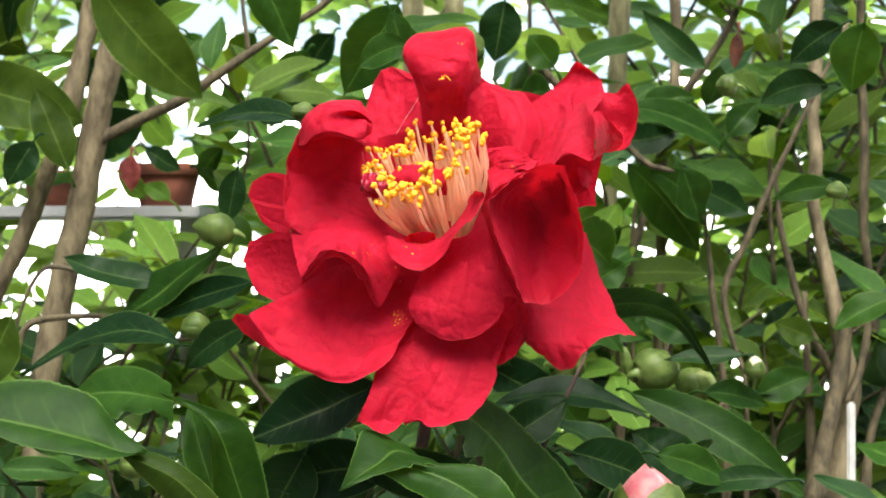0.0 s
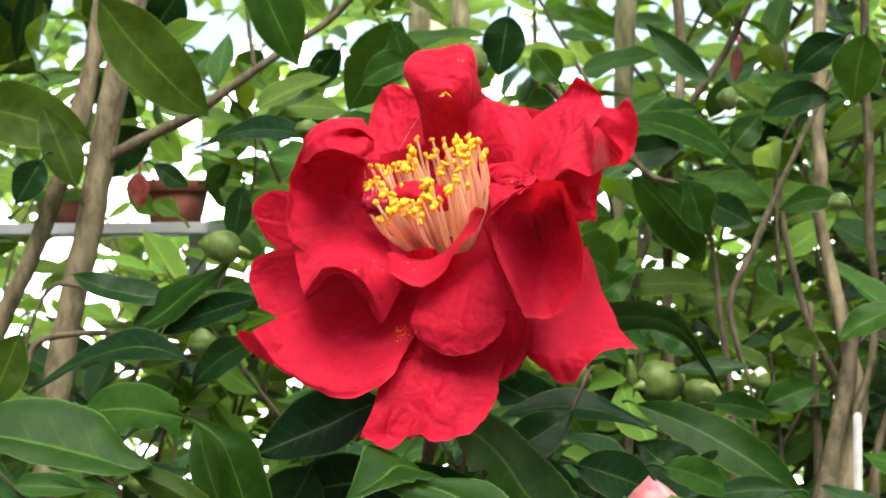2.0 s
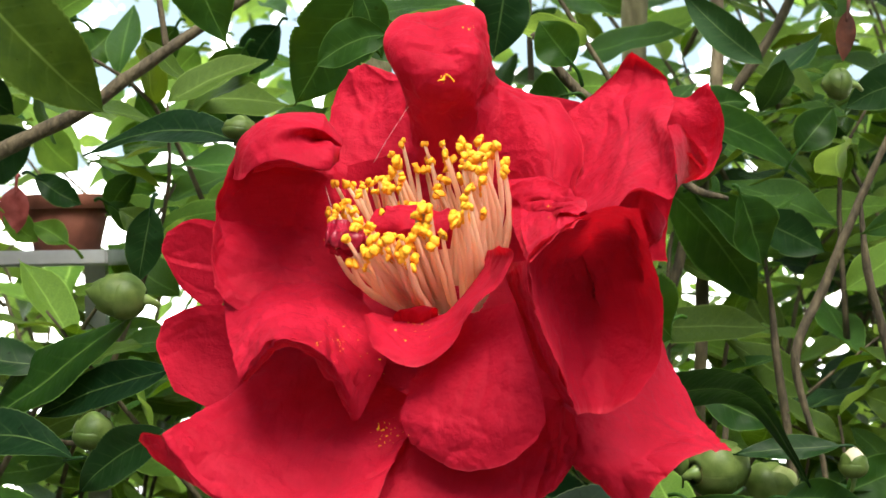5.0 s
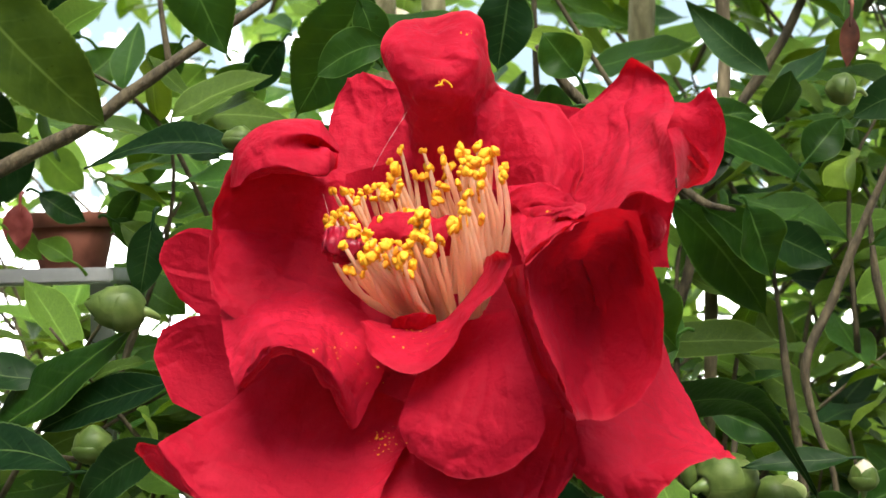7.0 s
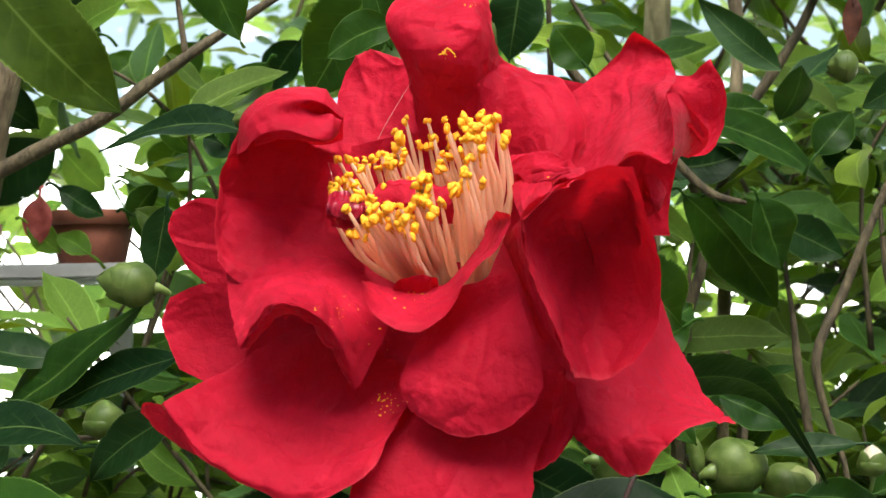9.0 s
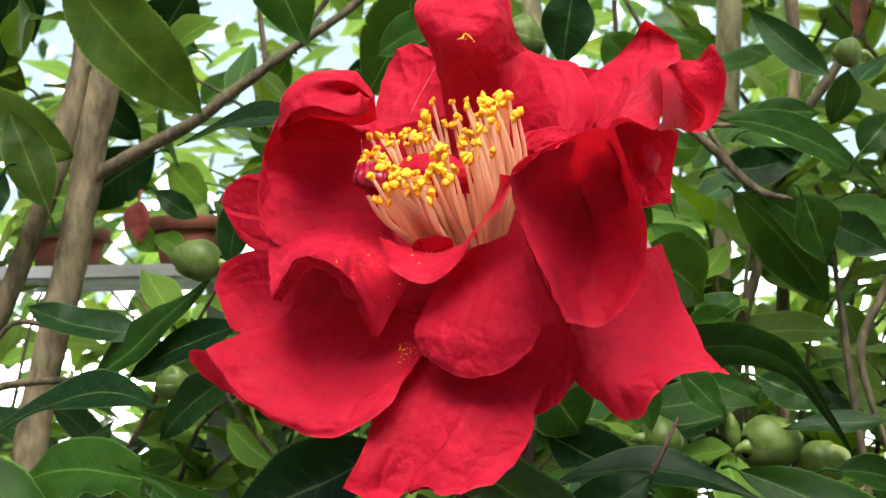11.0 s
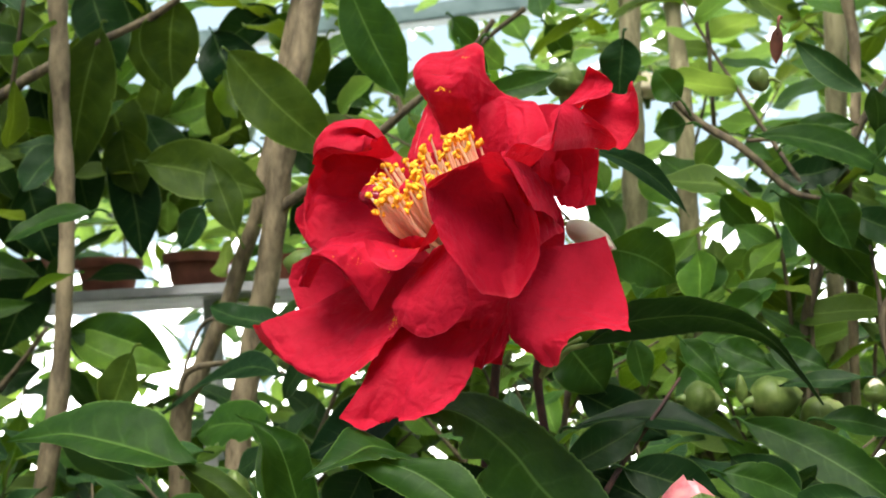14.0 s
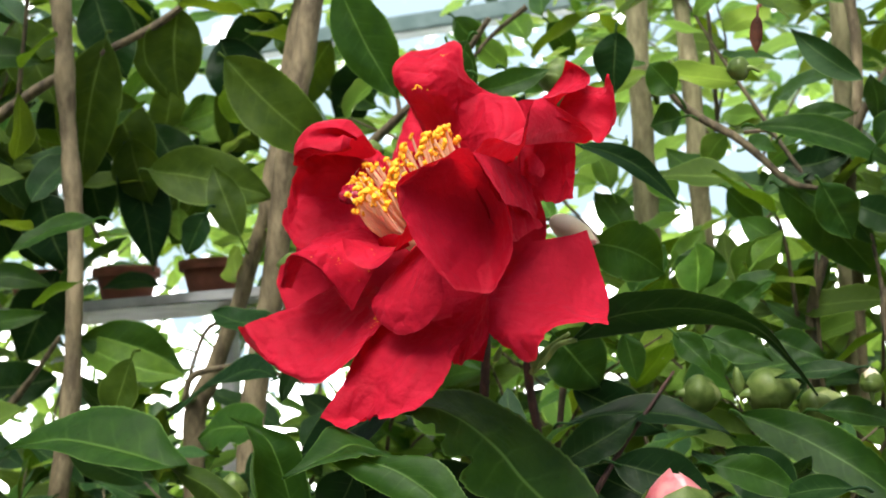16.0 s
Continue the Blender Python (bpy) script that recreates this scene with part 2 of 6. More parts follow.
def spline(points, s):
    """A smooth curve through the points (Catmull-Rom), s from 0 to 1."""
    k = len(points) - 1
    x = min(max(s, 0.0), 1.0) * k
    i = min(int(x), k - 1)
    f = x - i
    p1, p2 = points[i], points[i + 1]
    p0 = points[i - 1] if i else p1 * 2 - p2
    p3 = points[i + 2] if i + 2 <= k else p2 * 2 - p1
    return (p1 * 2 + (p2 - p0) * f + (p0 * 2 - p1 * 5 + p2 * 4 - p3) * f * f + (p1 * 3 - p0 - p2 * 3 + p3) * f**3) * 0.5


def sheet(bm, n_u, n_v, at, uv_u=(0, 1)):
    layer = bm.loops.layers.uv.verify()
    grid = [[bm.verts.new(at(i / n_u, j / n_v)) for i in range(n_u + 1)] for j in range(n_v + 1)]
    for j in range(n_v):
        for i in range(n_u):
            face = bm.faces.new((grid[j][i], grid[j][i + 1], grid[j + 1][i + 1], grid[j + 1][i]))
            for loop, (a, c) in zip(face.loops, ((i, j), (i + 1, j), (i + 1, j + 1), (i, j + 1))):
                loop[layer].uv = (uv_u[0] + (uv_u[1] - uv_u[0]) * a / n_u, c / n_v)
    return grid


def thicken(bm, thickness):
    """Gives a sheet its thickness, with a crisp rim."""
    bmesh.ops.solidify(bm, geom=bm.faces[:], thickness=thickness)
    for e in bm.edges:
        if len(e.link_faces) == 2 and e.calc_face_angle(0) > 0.9:
            e.smooth = False


def petal(parent, net, ruffle=1.0, name="petal", mat=None, steps=56, label="", folds=()):
    """A petal modelled on a coarse net of ribs, base to rim, in centimetres; soft creases and a thin rounded rim are added.
    Each of the folds runs from (u, v) to (u, v) with a height in millimetres and a width."""
    ribs = [[cm(p) for p in row] for row in net]
    shift = Vector((len(net) * 1.7, net[0][0][0], net[-1][0][2]))
    rnd = random.Random(int(1000 * net[0][0][0] + 77 * net[-1][-1][2]))
    folds = list(folds)
    for _ in range(5):
        c = rnd.uniform(0.05, 0.95)
        folds.append((c, rnd.uniform(0.1, 0.5), c + rnd.uniform(-0.12, 0.12), rnd.uniform(0.6, 0.95), rnd.uniform(-0.7, 0.7), rnd.uniform(0.02, 0.05)))
    def crease(u, v):
        w = 0.0
        for u0, v0, u1, v1, high, wide in folds:
            du, dv = u1 - u0, v1 - v0
            s = min(1.0, max(0.0, ((u - u0) * du + (v - v0) * dv) / (du * du + dv * dv)))
            d = math.hypot(u - u0 - s * du, v - v0 - s * dv)
            w += high * 0.001 * math.exp(-d / wide) * (0.4 + 0.6 * math.sin(math.pi * (0.15 + 0.7 * s)))
        return w
    def at(u, v):
        p = spline([spline(row, u) for row in ribs], v)
        e = 0.004
        du = spline([spline(row, min(u + e, 1)) for row in ribs], v) - spline([spline(row, max(u - e, 0)) for row in ribs], v)
        dv = spline([spline(row, u) for row in ribs], min(v + e, 1)) - spline([spline(row, u) for row in ribs], max(v - e, 0))
        nrm = du.cross(dv)
        nrm = nrm.normalized() if nrm.length > 1e-12 else Vector((0, -1, 0))
        q = p * 100
        w = noise.noise(q * 0.7 + shift) * 0.0013 + noise.noise(q * 1.9 + shift) * 0.0006
        w += (1 - abs(noise.noise(q * 1.1 + shift * 2))) ** 8 * 0.0009
        w += (1 - abs(noise.noise(q * 2.6 + shift * 3))) ** 5 * 0.0007 * (1.3 - v)
        w += noise.noise(Vector((u * 9, v * 2.2, shift.y))) * 0.0003 + (1 - abs(noise.noise(q * 0.55 + shift * 1.3))) ** 10 * 0.0007
        edge = v ** 7 * (noise.noise(Vector((u * 5, shift.x, shift.y))) * 0.0011 + noise.noise(Vector((u * 13, shift.z, shift.y))) * 0.0004)
        out = dv.normalized() if dv.length > 1e-12 else Vector()
        return p + nrm * (w * ruffle * (0.35 + 0.65 * v) + crease(u, v)) + out * edge * min(1.0, ruffle)
    bm = bmesh.new()
    sheet(bm, steps, steps, at)
    thicken(bm, 0.0005)
    return part(name, bm, mat or PETAL, parent, label)


def leaf_mesh(length, width, bow=0.0, sag=0.0, fold=0.25, wave=0.0, seed=0, n_u=10, n_v=56, thickness=0.0003, shape=0.0):
    """A camellia leaf along +y with its upper face to +z: drawn out to a tip, finely toothed, folded along the midrib."""
    rnd = random.Random(seed)
    phase, twist, nick = rnd.uniform(0, 6.28), rnd.uniform(-0.25, 0.25), rnd.uniform(0.3, 0.8)
    def at(u, v):
        s = 2 * u - 1
        body = min(1.0, v / 0.97)
        half = 0.5 * width * body ** (0.8 + shape) * (1 - body) ** 0.95 / 0.299
        half = max(half, width * 0.4 * (1 - v) if v > 0.8 else 0.0, width * 0.012)
        if n_v > 14 and abs(s) > 0.99:
            half *= 1 + 0.016 * (1 if round(v * n_v) % 2 else -1) + 0.035 * noise.noise(Vector((v * 9, s * 3, seed * 1.7)))
            half *= 1 - 0.12 * max(0.0, 1 - abs(v - nick) * 40) * (seed % 4 == 0)
        x = s * half + bow * length * 4 * v * (1 - v)
        z = abs(s) ** 1.2 * half * fold - sag * length * (v * v * 0.9) + sag * length * 0.45 * v
        z += wave * width * math.sin(v * 10 + phase + (2.2 if s > 0 else 0)) * abs(s) ** 1.5 * 0.13
        z += wave * width * noise.noise(Vector((s * 1.3, v * 4.5, seed * 3.1))) * 0.12 + s * half * twist * (v - 0.4)
        return Vector((x, v * length, z))
    bm = bmesh.new()
    sheet(bm, n_u, n_v, at, (-1, 1))
    if thickness:
        thicken(bm, thickness)
    return bm


LEAF_COUNT = [0]


def shaped_leaf(parent, net, mat=None, label="", teeth=26, bites=0.0):
    """A bent or folded leaf on ribs from base to tip: one margin, midrib, other margin, in centimetres."""
    LEAF_COUNT[0] += 1
    seed = LEAF_COUNT[0]
    ribs = [[cm(p) for p in row] for row in net]
    middle = sum((row[1] for row in ribs), Vector()) / len(ribs)
    def at(u, v):
        a, b, c = (spline([row[k] for row in ribs], v) for k in range(3))
        s = 2 * u - 1
        far = c if s > 0 else a
        reach = abs(s)
        if reach > 0.98:
            reach += 0.02 * (1 - 2 * (v * teeth % 1.0)) + 0.05 * noise.noise(Vector((v * 8, s * 3, seed * 1.7)))
        if s > 0.6 and v < 0.75:
            reach -= (s - 0.6) * bites * max(0.0, noise.noise(Vector((v * 13, 0.7, seed * 0.9))) + 0.15)
        across = c - a
        along = spline([row[1] for row in ribs], min(1, v + 0.01)) - spline([row[1] for row in ribs], max(0, v - 0.01))
        nrm = across.cross(along)
        nrm = nrm.normalized() if nrm.length > 1e-12 else Vector((0, -1, 0))
        p = b.lerp(far, reach)
        lift = 0.9 * noise.noise(p * 90 + Vector((seed, 0, 0))) * abs(s) - 1.1 * math.sin(math.pi * abs(s))
        return p + nrm * lift * 0.0007 - middle
    bm = bmesh.new()
    sheet(bm, 14, 120, at, (-1, 1))
    thicken(bm, 0.0003)
    ob = part("leaf", bm, mat or LEAF, parent, label)
    ob.matrix_world = Matrix.Translation(middle)
    return ob


def tube_mesh(points, radii, sides=10, rough=0.0, seed=0, steps=6, uv=False):
    """A round stem along a smooth curve; points in metres, one radius a point."""
    bm = bmesh.new()
    n = max(2, (len(points) - 1) * steps)
    pts = [spline(points, k / n) for k in range(n + 1)]
    layer = bm.loops.layers.uv.verify()
    rings, side = [], None
    for k, p in enumerate(pts):
        ahead = (pts[min(k + 1, n)] - pts[max(k - 1, 0)]).normalized()
        side = ahead.orthogonal().normalized() if side is None else (side - ahead * side.dot(ahead)).normalized()
        up = ahead.cross(side)
        x = k / n * (len(radii) - 1)
        i = min(int(x), len(radii) - 2)
        r = radii[i] + (radii[i + 1] - radii[i]) * (x - i)
        ring = []
        for a in range(sides):
            c = 2 * math.pi * a / sides
            rr = r * (1 + rough * noise.noise(Vector((math.cos(c) * 1.5, math.sin(c) * 1.5, k * 0.45 + seed * 7.1))))
            ring.append(bm.verts.new(p + (side * math.cos(c) + up * math.sin(c)) * rr))
        rings.append(ring)
    for k in range(n):
        for a in range(sides):
            f = bm.faces.new((rings[k][a], rings[k][(a + 1) % sides], rings[k + 1][(a + 1) % sides], rings[k + 1][a]))
            for loop, v in zip(f.loops, (k, k, k + 1, k + 1)):
                loop[layer].uv = (0.5, v / n)
    bm.faces.new(rings[0][::-1])
    bm.faces.new(rings[-1])
    return bm


def leaf_pose(base, tip, face):
    """Stands a leaf at base, its length towards tip and its upper face towards the given direction."""
    y = (tip - base).normalized()
    x = y.cross(face).normalized()
    z = x.cross(y)
    m = Matrix((x, y, z)).transposed().to_4x4()
    m.translation = base
    return m


def leaf(parent, base, tip, face, width, bow=0.0, sag=0.0, fold=0.25, wave=0.4, mat=None, label="", shape=0.0):
    """One leaf with its stalk, from base to tip in centimetres, width in centimetres."""
    LEAF_COUNT[0] += 1
    a, b = cm(base), cm(tip)
    bm = leaf_mesh((b - a).length, width * 0.01, bow, sag, fold, wave, LEAF_COUNT[0], shape=shape)
    ob = part("leaf", bm, mat or LEAF, parent, label)
    ob.matrix_world = leaf_pose(a, b, Vector(face))
    away = (a - b).normalized()
    foot = a + away * 0.006 + Vector((0, 0.003, -0.002))
    part("leaf_stalk", tube_mesh([foot, a + away * 0.003, a - away * 0.003], [0.0007, 0.0006, 0.0004], 6), mat or LEAF, parent)
    return ob


def twig(parent, points, radii, mat=None, name="branch", label="", sides=10, rough=0.25):
    rnd = random.Random(int(100 * points[0][0]) + len(points))
    line, thick = [], []
    # short straight runs that turn a little at each swollen node
    for k, (a, b) in enumerate(zip(points, points[1:])):
        a, b = Vector(a), Vector(b)
        n = max(1, min(5, int((b - a).length / 1.6)))
        for j in range(n):
            f, r = j / n, radii[k] + (radii[k + 1] - radii[k]) * j / n
            line.append(a.lerp(b, f) + Vector((rnd.uniform(-1, 1), rnd.uniform(-1, 1), 0)) * r * ((0.1 if r > 0.4 else 0.3) if k + j else 0))
            thick.append(r * rnd.uniform(0.9, 1.0))
            if rnd.random() < 0.55 and (b - a).length < 30:
                thick[-1] *= 1.2 if r < 0.5 else 1.06
    line.append(Vector(points[-1]))
    thick.append(radii[-1])
    return part(name, tube_mesh([cm(p) for p in line], [r * (0.01 if r > 0.5 else 0.0085) for r in thick], sides, rough, len(points), 5), mat or TWIG, parent, label)


# ---------- the flower ----------
flower = thing("camellia_flower", cm((0, 3, 0)), "large open red camellia bloom with ruffled petals and yellow stamens", "flower")
# back bowl
petal(flower, [
    [(-2.07, 5.10, 4.86), (0.32, 5.30, 5.27), (3.11, 5.30, 4.67)],
    [(-3.64, 4.90, 2.86), (0.12, 5.50, 2.88), (4.29, 4.90, 2.27)],
    [(-3.42, 4.50, 0.88), (0.32, 4.50, 0.88), (4.23, 3.90, 0.49)],
    [(-2.38, 3.50, -0.66), (0.34, 3.10, -1.23), (3.40, 2.90, -0.65)],
], ruffle=0.3)
# upper left rear
petal(flower, [
    [(-1.08, 5.30, 3.47), (-0.08, 5.30, 3.57), (0.92, 5.10, 3.66)],
    [(-2.02, 6.10, 4.92), (-0.70, 5.90, 5.11), (0.72, 5.50, 5.29)],
    [(-1.86, 7.10, 6.74), (-0.82, 6.70, 6.70), (0.41, 5.90, 6.52)],
    [(-1.42, 7.10, 7.54), (-0.88, 6.90, 7.64), (0.11, 6.30, 7.17)],
])
# top tongue
petal(flower, [
    [(0.19, 4.40, 4.83), (0.41, 4.36, 4.82), (0.63, 4.32, 4.82), (0.84, 4.28, 4.81), (1.06, 4.24, 4.81), (1.27, 4.20, 4.80), (1.49, 4.16, 4.70), (1.70, 4.12, 4.60), (1.92, 4.08, 4.50), (2.13, 4.04, 4.40), (2.34, 4.00, 4.30), (2.55, 3.96, 4.20)],
    [(0.07, 4.20, 5.63), (0.25, 3.80, 5.76), (0.42, 3.50, 5.91), (0.82, 3.40, 5.99), (1.22, 3.50, 5.94), (1.54, 3.70, 5.79), (1.71, 3.90, 5.64), (1.95, 4.00, 5.49), (2.24, 3.90, 5.29), (2.52, 3.70, 5.05), (2.74, 3.50, 4.72), (2.85, 3.30, 4.28)],
    [(0.01, 3.80, 6.14), (0.06, 3.20, 6.46), (0.24, 2.70, 6.70), (0.80, 2.60, 6.75), (1.33, 2.80, 6.70), (1.58, 3.30, 6.45), (1.74, 3.80, 6.34), (2.13, 4.10, 6.17), (2.55, 3.90, 5.96), (2.93, 3.60, 5.66), (3.15, 3.20, 5.02), (3.18, 2.90, 4.23)],
    [(-0.01, 3.80, 6.33), (-0.32, 2.90, 7.12), (-0.13, 2.70, 7.62), (0.70, 2.90, 7.74), (1.51, 2.70, 7.60), (1.77, 3.20, 7.06), (1.93, 4.10, 6.79), (2.25, 4.50, 6.69), (2.82, 4.10, 6.34), (3.30, 3.80, 6.03), (3.66, 3.30, 5.12), (3.51, 3.00, 4.21)],
    [(-0.02, 4.00, 6.51), (-0.53, 3.30, 7.54), (-0.36, 3.50, 8.28), (0.69, 4.30, 8.67), (1.75, 3.90, 8.53), (1.97, 3.70, 7.52), (2.04, 4.50, 7.11), (2.34, 4.80, 6.94), (3.03, 4.50, 6.62), (3.62, 4.20, 6.35), (4.10, 3.90, 5.22), (3.82, 3.40, 4.23)],
], ruffle=0.75, steps=88, folds=((0.62, 0.9, 0.5, 0.25, -1.0, 0.03), (0.66, 0.85, 0.74, 0.2, 0.7, 0.04), (0.7, 0.8, 0.95, 0.6, -0.8, 0.03), (0.64, 0.78, 0.88, 0.3, 0.6, 0.03), (0.36, 0.75, 0.42, 0.98, -0.9, 0.02), (0.26, 0.95, 0.3, 0.62, -1.2, 0.03), (0.2, 0.72, 0.34, 0.66, -1.3, 0.03)))
# left cup
petal(flower, [
    [(-1.00, 2.70, 1.27), (-1.31, 3.40, 2.43), (-1.51, 3.70, 3.60), (-1.48, 4.30, 4.91)],
    [(-2.50, 2.30, 1.36), (-2.85, 3.40, 2.82), (-2.90, 4.10, 4.01), (-2.14, 4.50, 5.31)],
    [(-3.92, 2.30, 1.55), (-4.36, 2.90, 2.90), (-4.27, 3.40, 3.98), (-3.57, 3.90, 5.27)],
    [(-4.55, 2.50, 2.12), (-4.57, 2.50, 3.26), (-4.39, 2.70, 4.32), (-4.09, 3.10, 5.21)],
], folds=((0.15, 0.15, 0.45, 0.9, 1.3, 0.06), (0.5, 0.1, 0.62, 0.9, -1.4, 0.06), (0.78, 0.3, 0.8, 0.95, 1.1, 0.05), (0.3, 0.1, 0.2, 0.7, -1, 0.05)))
# left curl
petal(flower, [
    [(-4.13, 4.00, 4.40), (-3.84, 4.20, 4.81), (-3.32, 4.40, 4.95), (-2.71, 4.40, 4.98), (-2.09, 4.30, 4.96), (-1.67, 4.00, 5.04)],
    [(-4.12, 3.00, 4.58), (-3.95, 2.70, 5.43), (-3.34, 2.50, 5.90), (-2.66, 2.50, 6.04), (-2.00, 2.70, 6.00), (-1.57, 2.90, 5.48)],
    [(-4.00, 2.20, 4.54), (-3.76, 1.70, 5.20), (-3.19, 1.40, 5.60), (-2.60, 1.40, 5.70), (-2.01, 1.80, 5.64), (-1.54, 2.20, 5.31)],
    [(-3.87, 1.70, 4.52), (-3.55, 1.30, 4.92), (-3.06, 1.10, 5.23), (-2.54, 1.50, 5.35), (-2.10, 2.20, 5.42), (-1.58, 2.20, 5.23)],
    [(-3.67, 1.40, 4.58), (-3.44, 1.10, 4.76), (-2.93, 0.90, 4.99), (-2.37, 1.20, 5.10), (-1.89, 1.40, 5.21), (-1.56, 1.80, 5.23)],
    [(-3.49, 1.40, 4.69), (-3.31, 1.20, 4.79), (-2.74, 1.00, 4.83), (-2.28, 1.00, 4.73), (-1.93, 1.20, 4.69), (-1.61, 1.70, 4.92)],
    [(-3.59, 2.00, 4.63), (-3.27, 1.80, 4.69), (-2.75, 1.70, 4.76), (-2.31, 1.60, 4.68), (-1.97, 1.70, 4.70), (-1.66, 2.10, 4.89)],
], ruffle=0.5, steps=64)
# left wave
petal(flower, [
    [(-4.41, 2.90, 2.03), (-3.13, 3.20, 2.39), (-1.77, 3.00, 2.13), (-0.70, 2.30, 1.36)],
    [(-4.23, 2.10, 1.17), (-3.11, 1.50, 1.64), (-1.79, 1.20, 1.35), (-0.61, 1.10, 0.43)],
    [(-3.87, 0.40, 0.20), (-2.87, -0.60, 1.07), (-1.75, -0.60, 0.57), (-1.23, 0.80, -0.71)],
    [(-3.62, 0.90, -0.03), (-2.75, 0.30, 0.80), (-1.91, 0.30, 0.16), (-1.43, 1.20, -0.71)],
])
# lower left
petal(flower, [
    [(-4.15, 2.60, -0.30), (-3.49, 3.30, 0.24), (-2.75, 3.70, 0.55), (-1.74, 3.10, 0.32), (-0.95, 2.50, -0.05), (-0.08, 1.80, -0.41)],
    [(-4.75, 1.80, -0.62), (-3.97, 2.10, -0.77), (-2.93, 2.10, -0.87), (-1.88, 1.90, -1.00), (-0.93, 1.60, -1.05), (-0.08, 1.35, -0.95)],
    [(-5.29, 1.20, -0.91), (-4.35, 1.15, -1.47), (-3.24, 1.10, -1.94), (-2.20, 0.90, -2.06), (-1.18, 0.75, -1.84), (-0.31, 0.90, -1.34)],
    [(-5.54, 0.95, -1.06), (-4.68, 0.70, -2.09), (-3.64, 0.40, -2.63), (-2.44, 0.20, -2.84), (-1.39, 0.10, -2.44), (-0.56, 0.55, -1.68)],
    [(-5.61, 0.95, -1.12), (-4.82, 0.75, -2.24), (-3.65, 0.40, -2.94), (-2.44, 0.15, -3.20), (-1.17, -0.10, -2.73), (-0.56, 0.35, -1.78)],
])
# tip fold
petal(flower, [
    [(-5.61, 0.96, -1.12), (-5.25, 0.88, -1.58), (-4.82, 0.78, -2.24)],
    [(-6.06, 1.30, -1.10), (-5.90, 1.60, -1.60), (-5.33, 1.50, -2.08)],
    [(-6.24, 1.90, -1.35), (-5.88, 2.20, -1.71), (-5.11, 2.00, -2.14)],
], ruffle=0.3)
# left rear upper
petal(flower, [
    [(-4.21, 4.50, 3.54), (-4.33, 4.80, 2.46), (-4.64, 4.90, 1.48)],
    [(-5.19, 4.50, 3.72), (-5.42, 4.80, 2.76), (-5.07, 4.90, 1.63)],
    [(-5.87, 4.60, 3.41), (-6.00, 4.70, 2.96), (-5.59, 4.90, 2.03)],
], ruffle=0.35)
# left rear lower
petal(flower, [
    [(-3.89, 4.30, 1.57), (-4.00, 4.40, 0.29), (-4.46, 4.10, -0.98)],
    [(-5.07, 4.30, 1.63), (-5.30, 4.60, 0.49), (-4.97, 4.30, -0.79)],
    [(-5.92, 4.30, 1.31), (-6.12, 4.40, 0.65), (-5.73, 4.40, -0.42)],
], ruffle=0.35)
# bottom
petal(flower, [
    [(-1.09, 2.00, -1.01), (0.72, 1.50, -1.07), (1.84, 1.30, -1.53), (3.04, 1.10, -1.43)],
    [(-1.32, 0.90, -2.31), (0.36, 0.50, -2.60), (1.46, 0.30, -2.58), (2.55, 0.30, -2.58)],
    [(-1.54, 0.05, -3.47), (-0.10, 0.20, -3.67), (1.09, -0.20, -3.45), (2.51, 0.00, -3.07)],
    [(-1.90, -0.50, -4.29), (-0.73, 0.10, -4.48), (0.40, -0.50, -4.29), (2.21, -0.30, -3.63)],
    [(-1.99, -0.50, -4.46), (-0.89, -0.60, -4.72), (-0.20, 0.00, -4.43), (0.48, -1.00, -4.49), (1.59, -0.80, -4.34)],
], folds=((0.5, 0.25, 0.42, 1.0, -2.0, 0.07), (0.25, 0.3, 0.2, 0.95, 0.8, 0.05), (0.75, 0.3, 0.8, 0.95, 0.8, 0.05)))
# bottom right
petal(flower, [
    [(1.76, 2.30, -0.82), (2.99, 2.10, -0.53), (3.54, 1.00, -0.87)],
    [(1.76, 1.90, -1.94), (2.77, 1.40, -1.91), (3.50, 0.90, -1.70)],
    [(1.96, 1.50, -2.85), (2.67, 1.10, -2.73), (3.22, 1.00, -2.35)],
])
# lower middle
petal(flower, [
    [(0.54, 2.00, 1.29), (0.96, 1.70, 1.37), (1.35, 1.40, 1.46), (1.74, 1.00, 1.58), (2.14, 0.60, 1.70)],
    [(0.07, 1.00, 0.27), (0.75, 0.60, 0.33), (1.41, 0.20, 0.33), (2.00, -0.20, 0.33), (2.51, -0.60, 0.28)],
    [(-0.32, 0.30, -0.60), (0.41, -0.10, -0.71), (1.18, -0.40, -0.77), (1.95, -0.60, -0.75), (2.72, -0.70, -0.67)],
    [(-0.25, 0.20, -1.08), (0.37, -0.10, -1.37), (1.12, -0.40, -1.54), (1.90, -0.60, -1.42), (2.62, -0.70, -1.00)],
    [(-0.12, 0.20, -1.36), (0.41, 0.00, -1.69), (1.11, -0.35, -1.87), (1.84, -0.60, -1.72), (2.49, -0.70, -1.25)],
], ruffle=0.7)
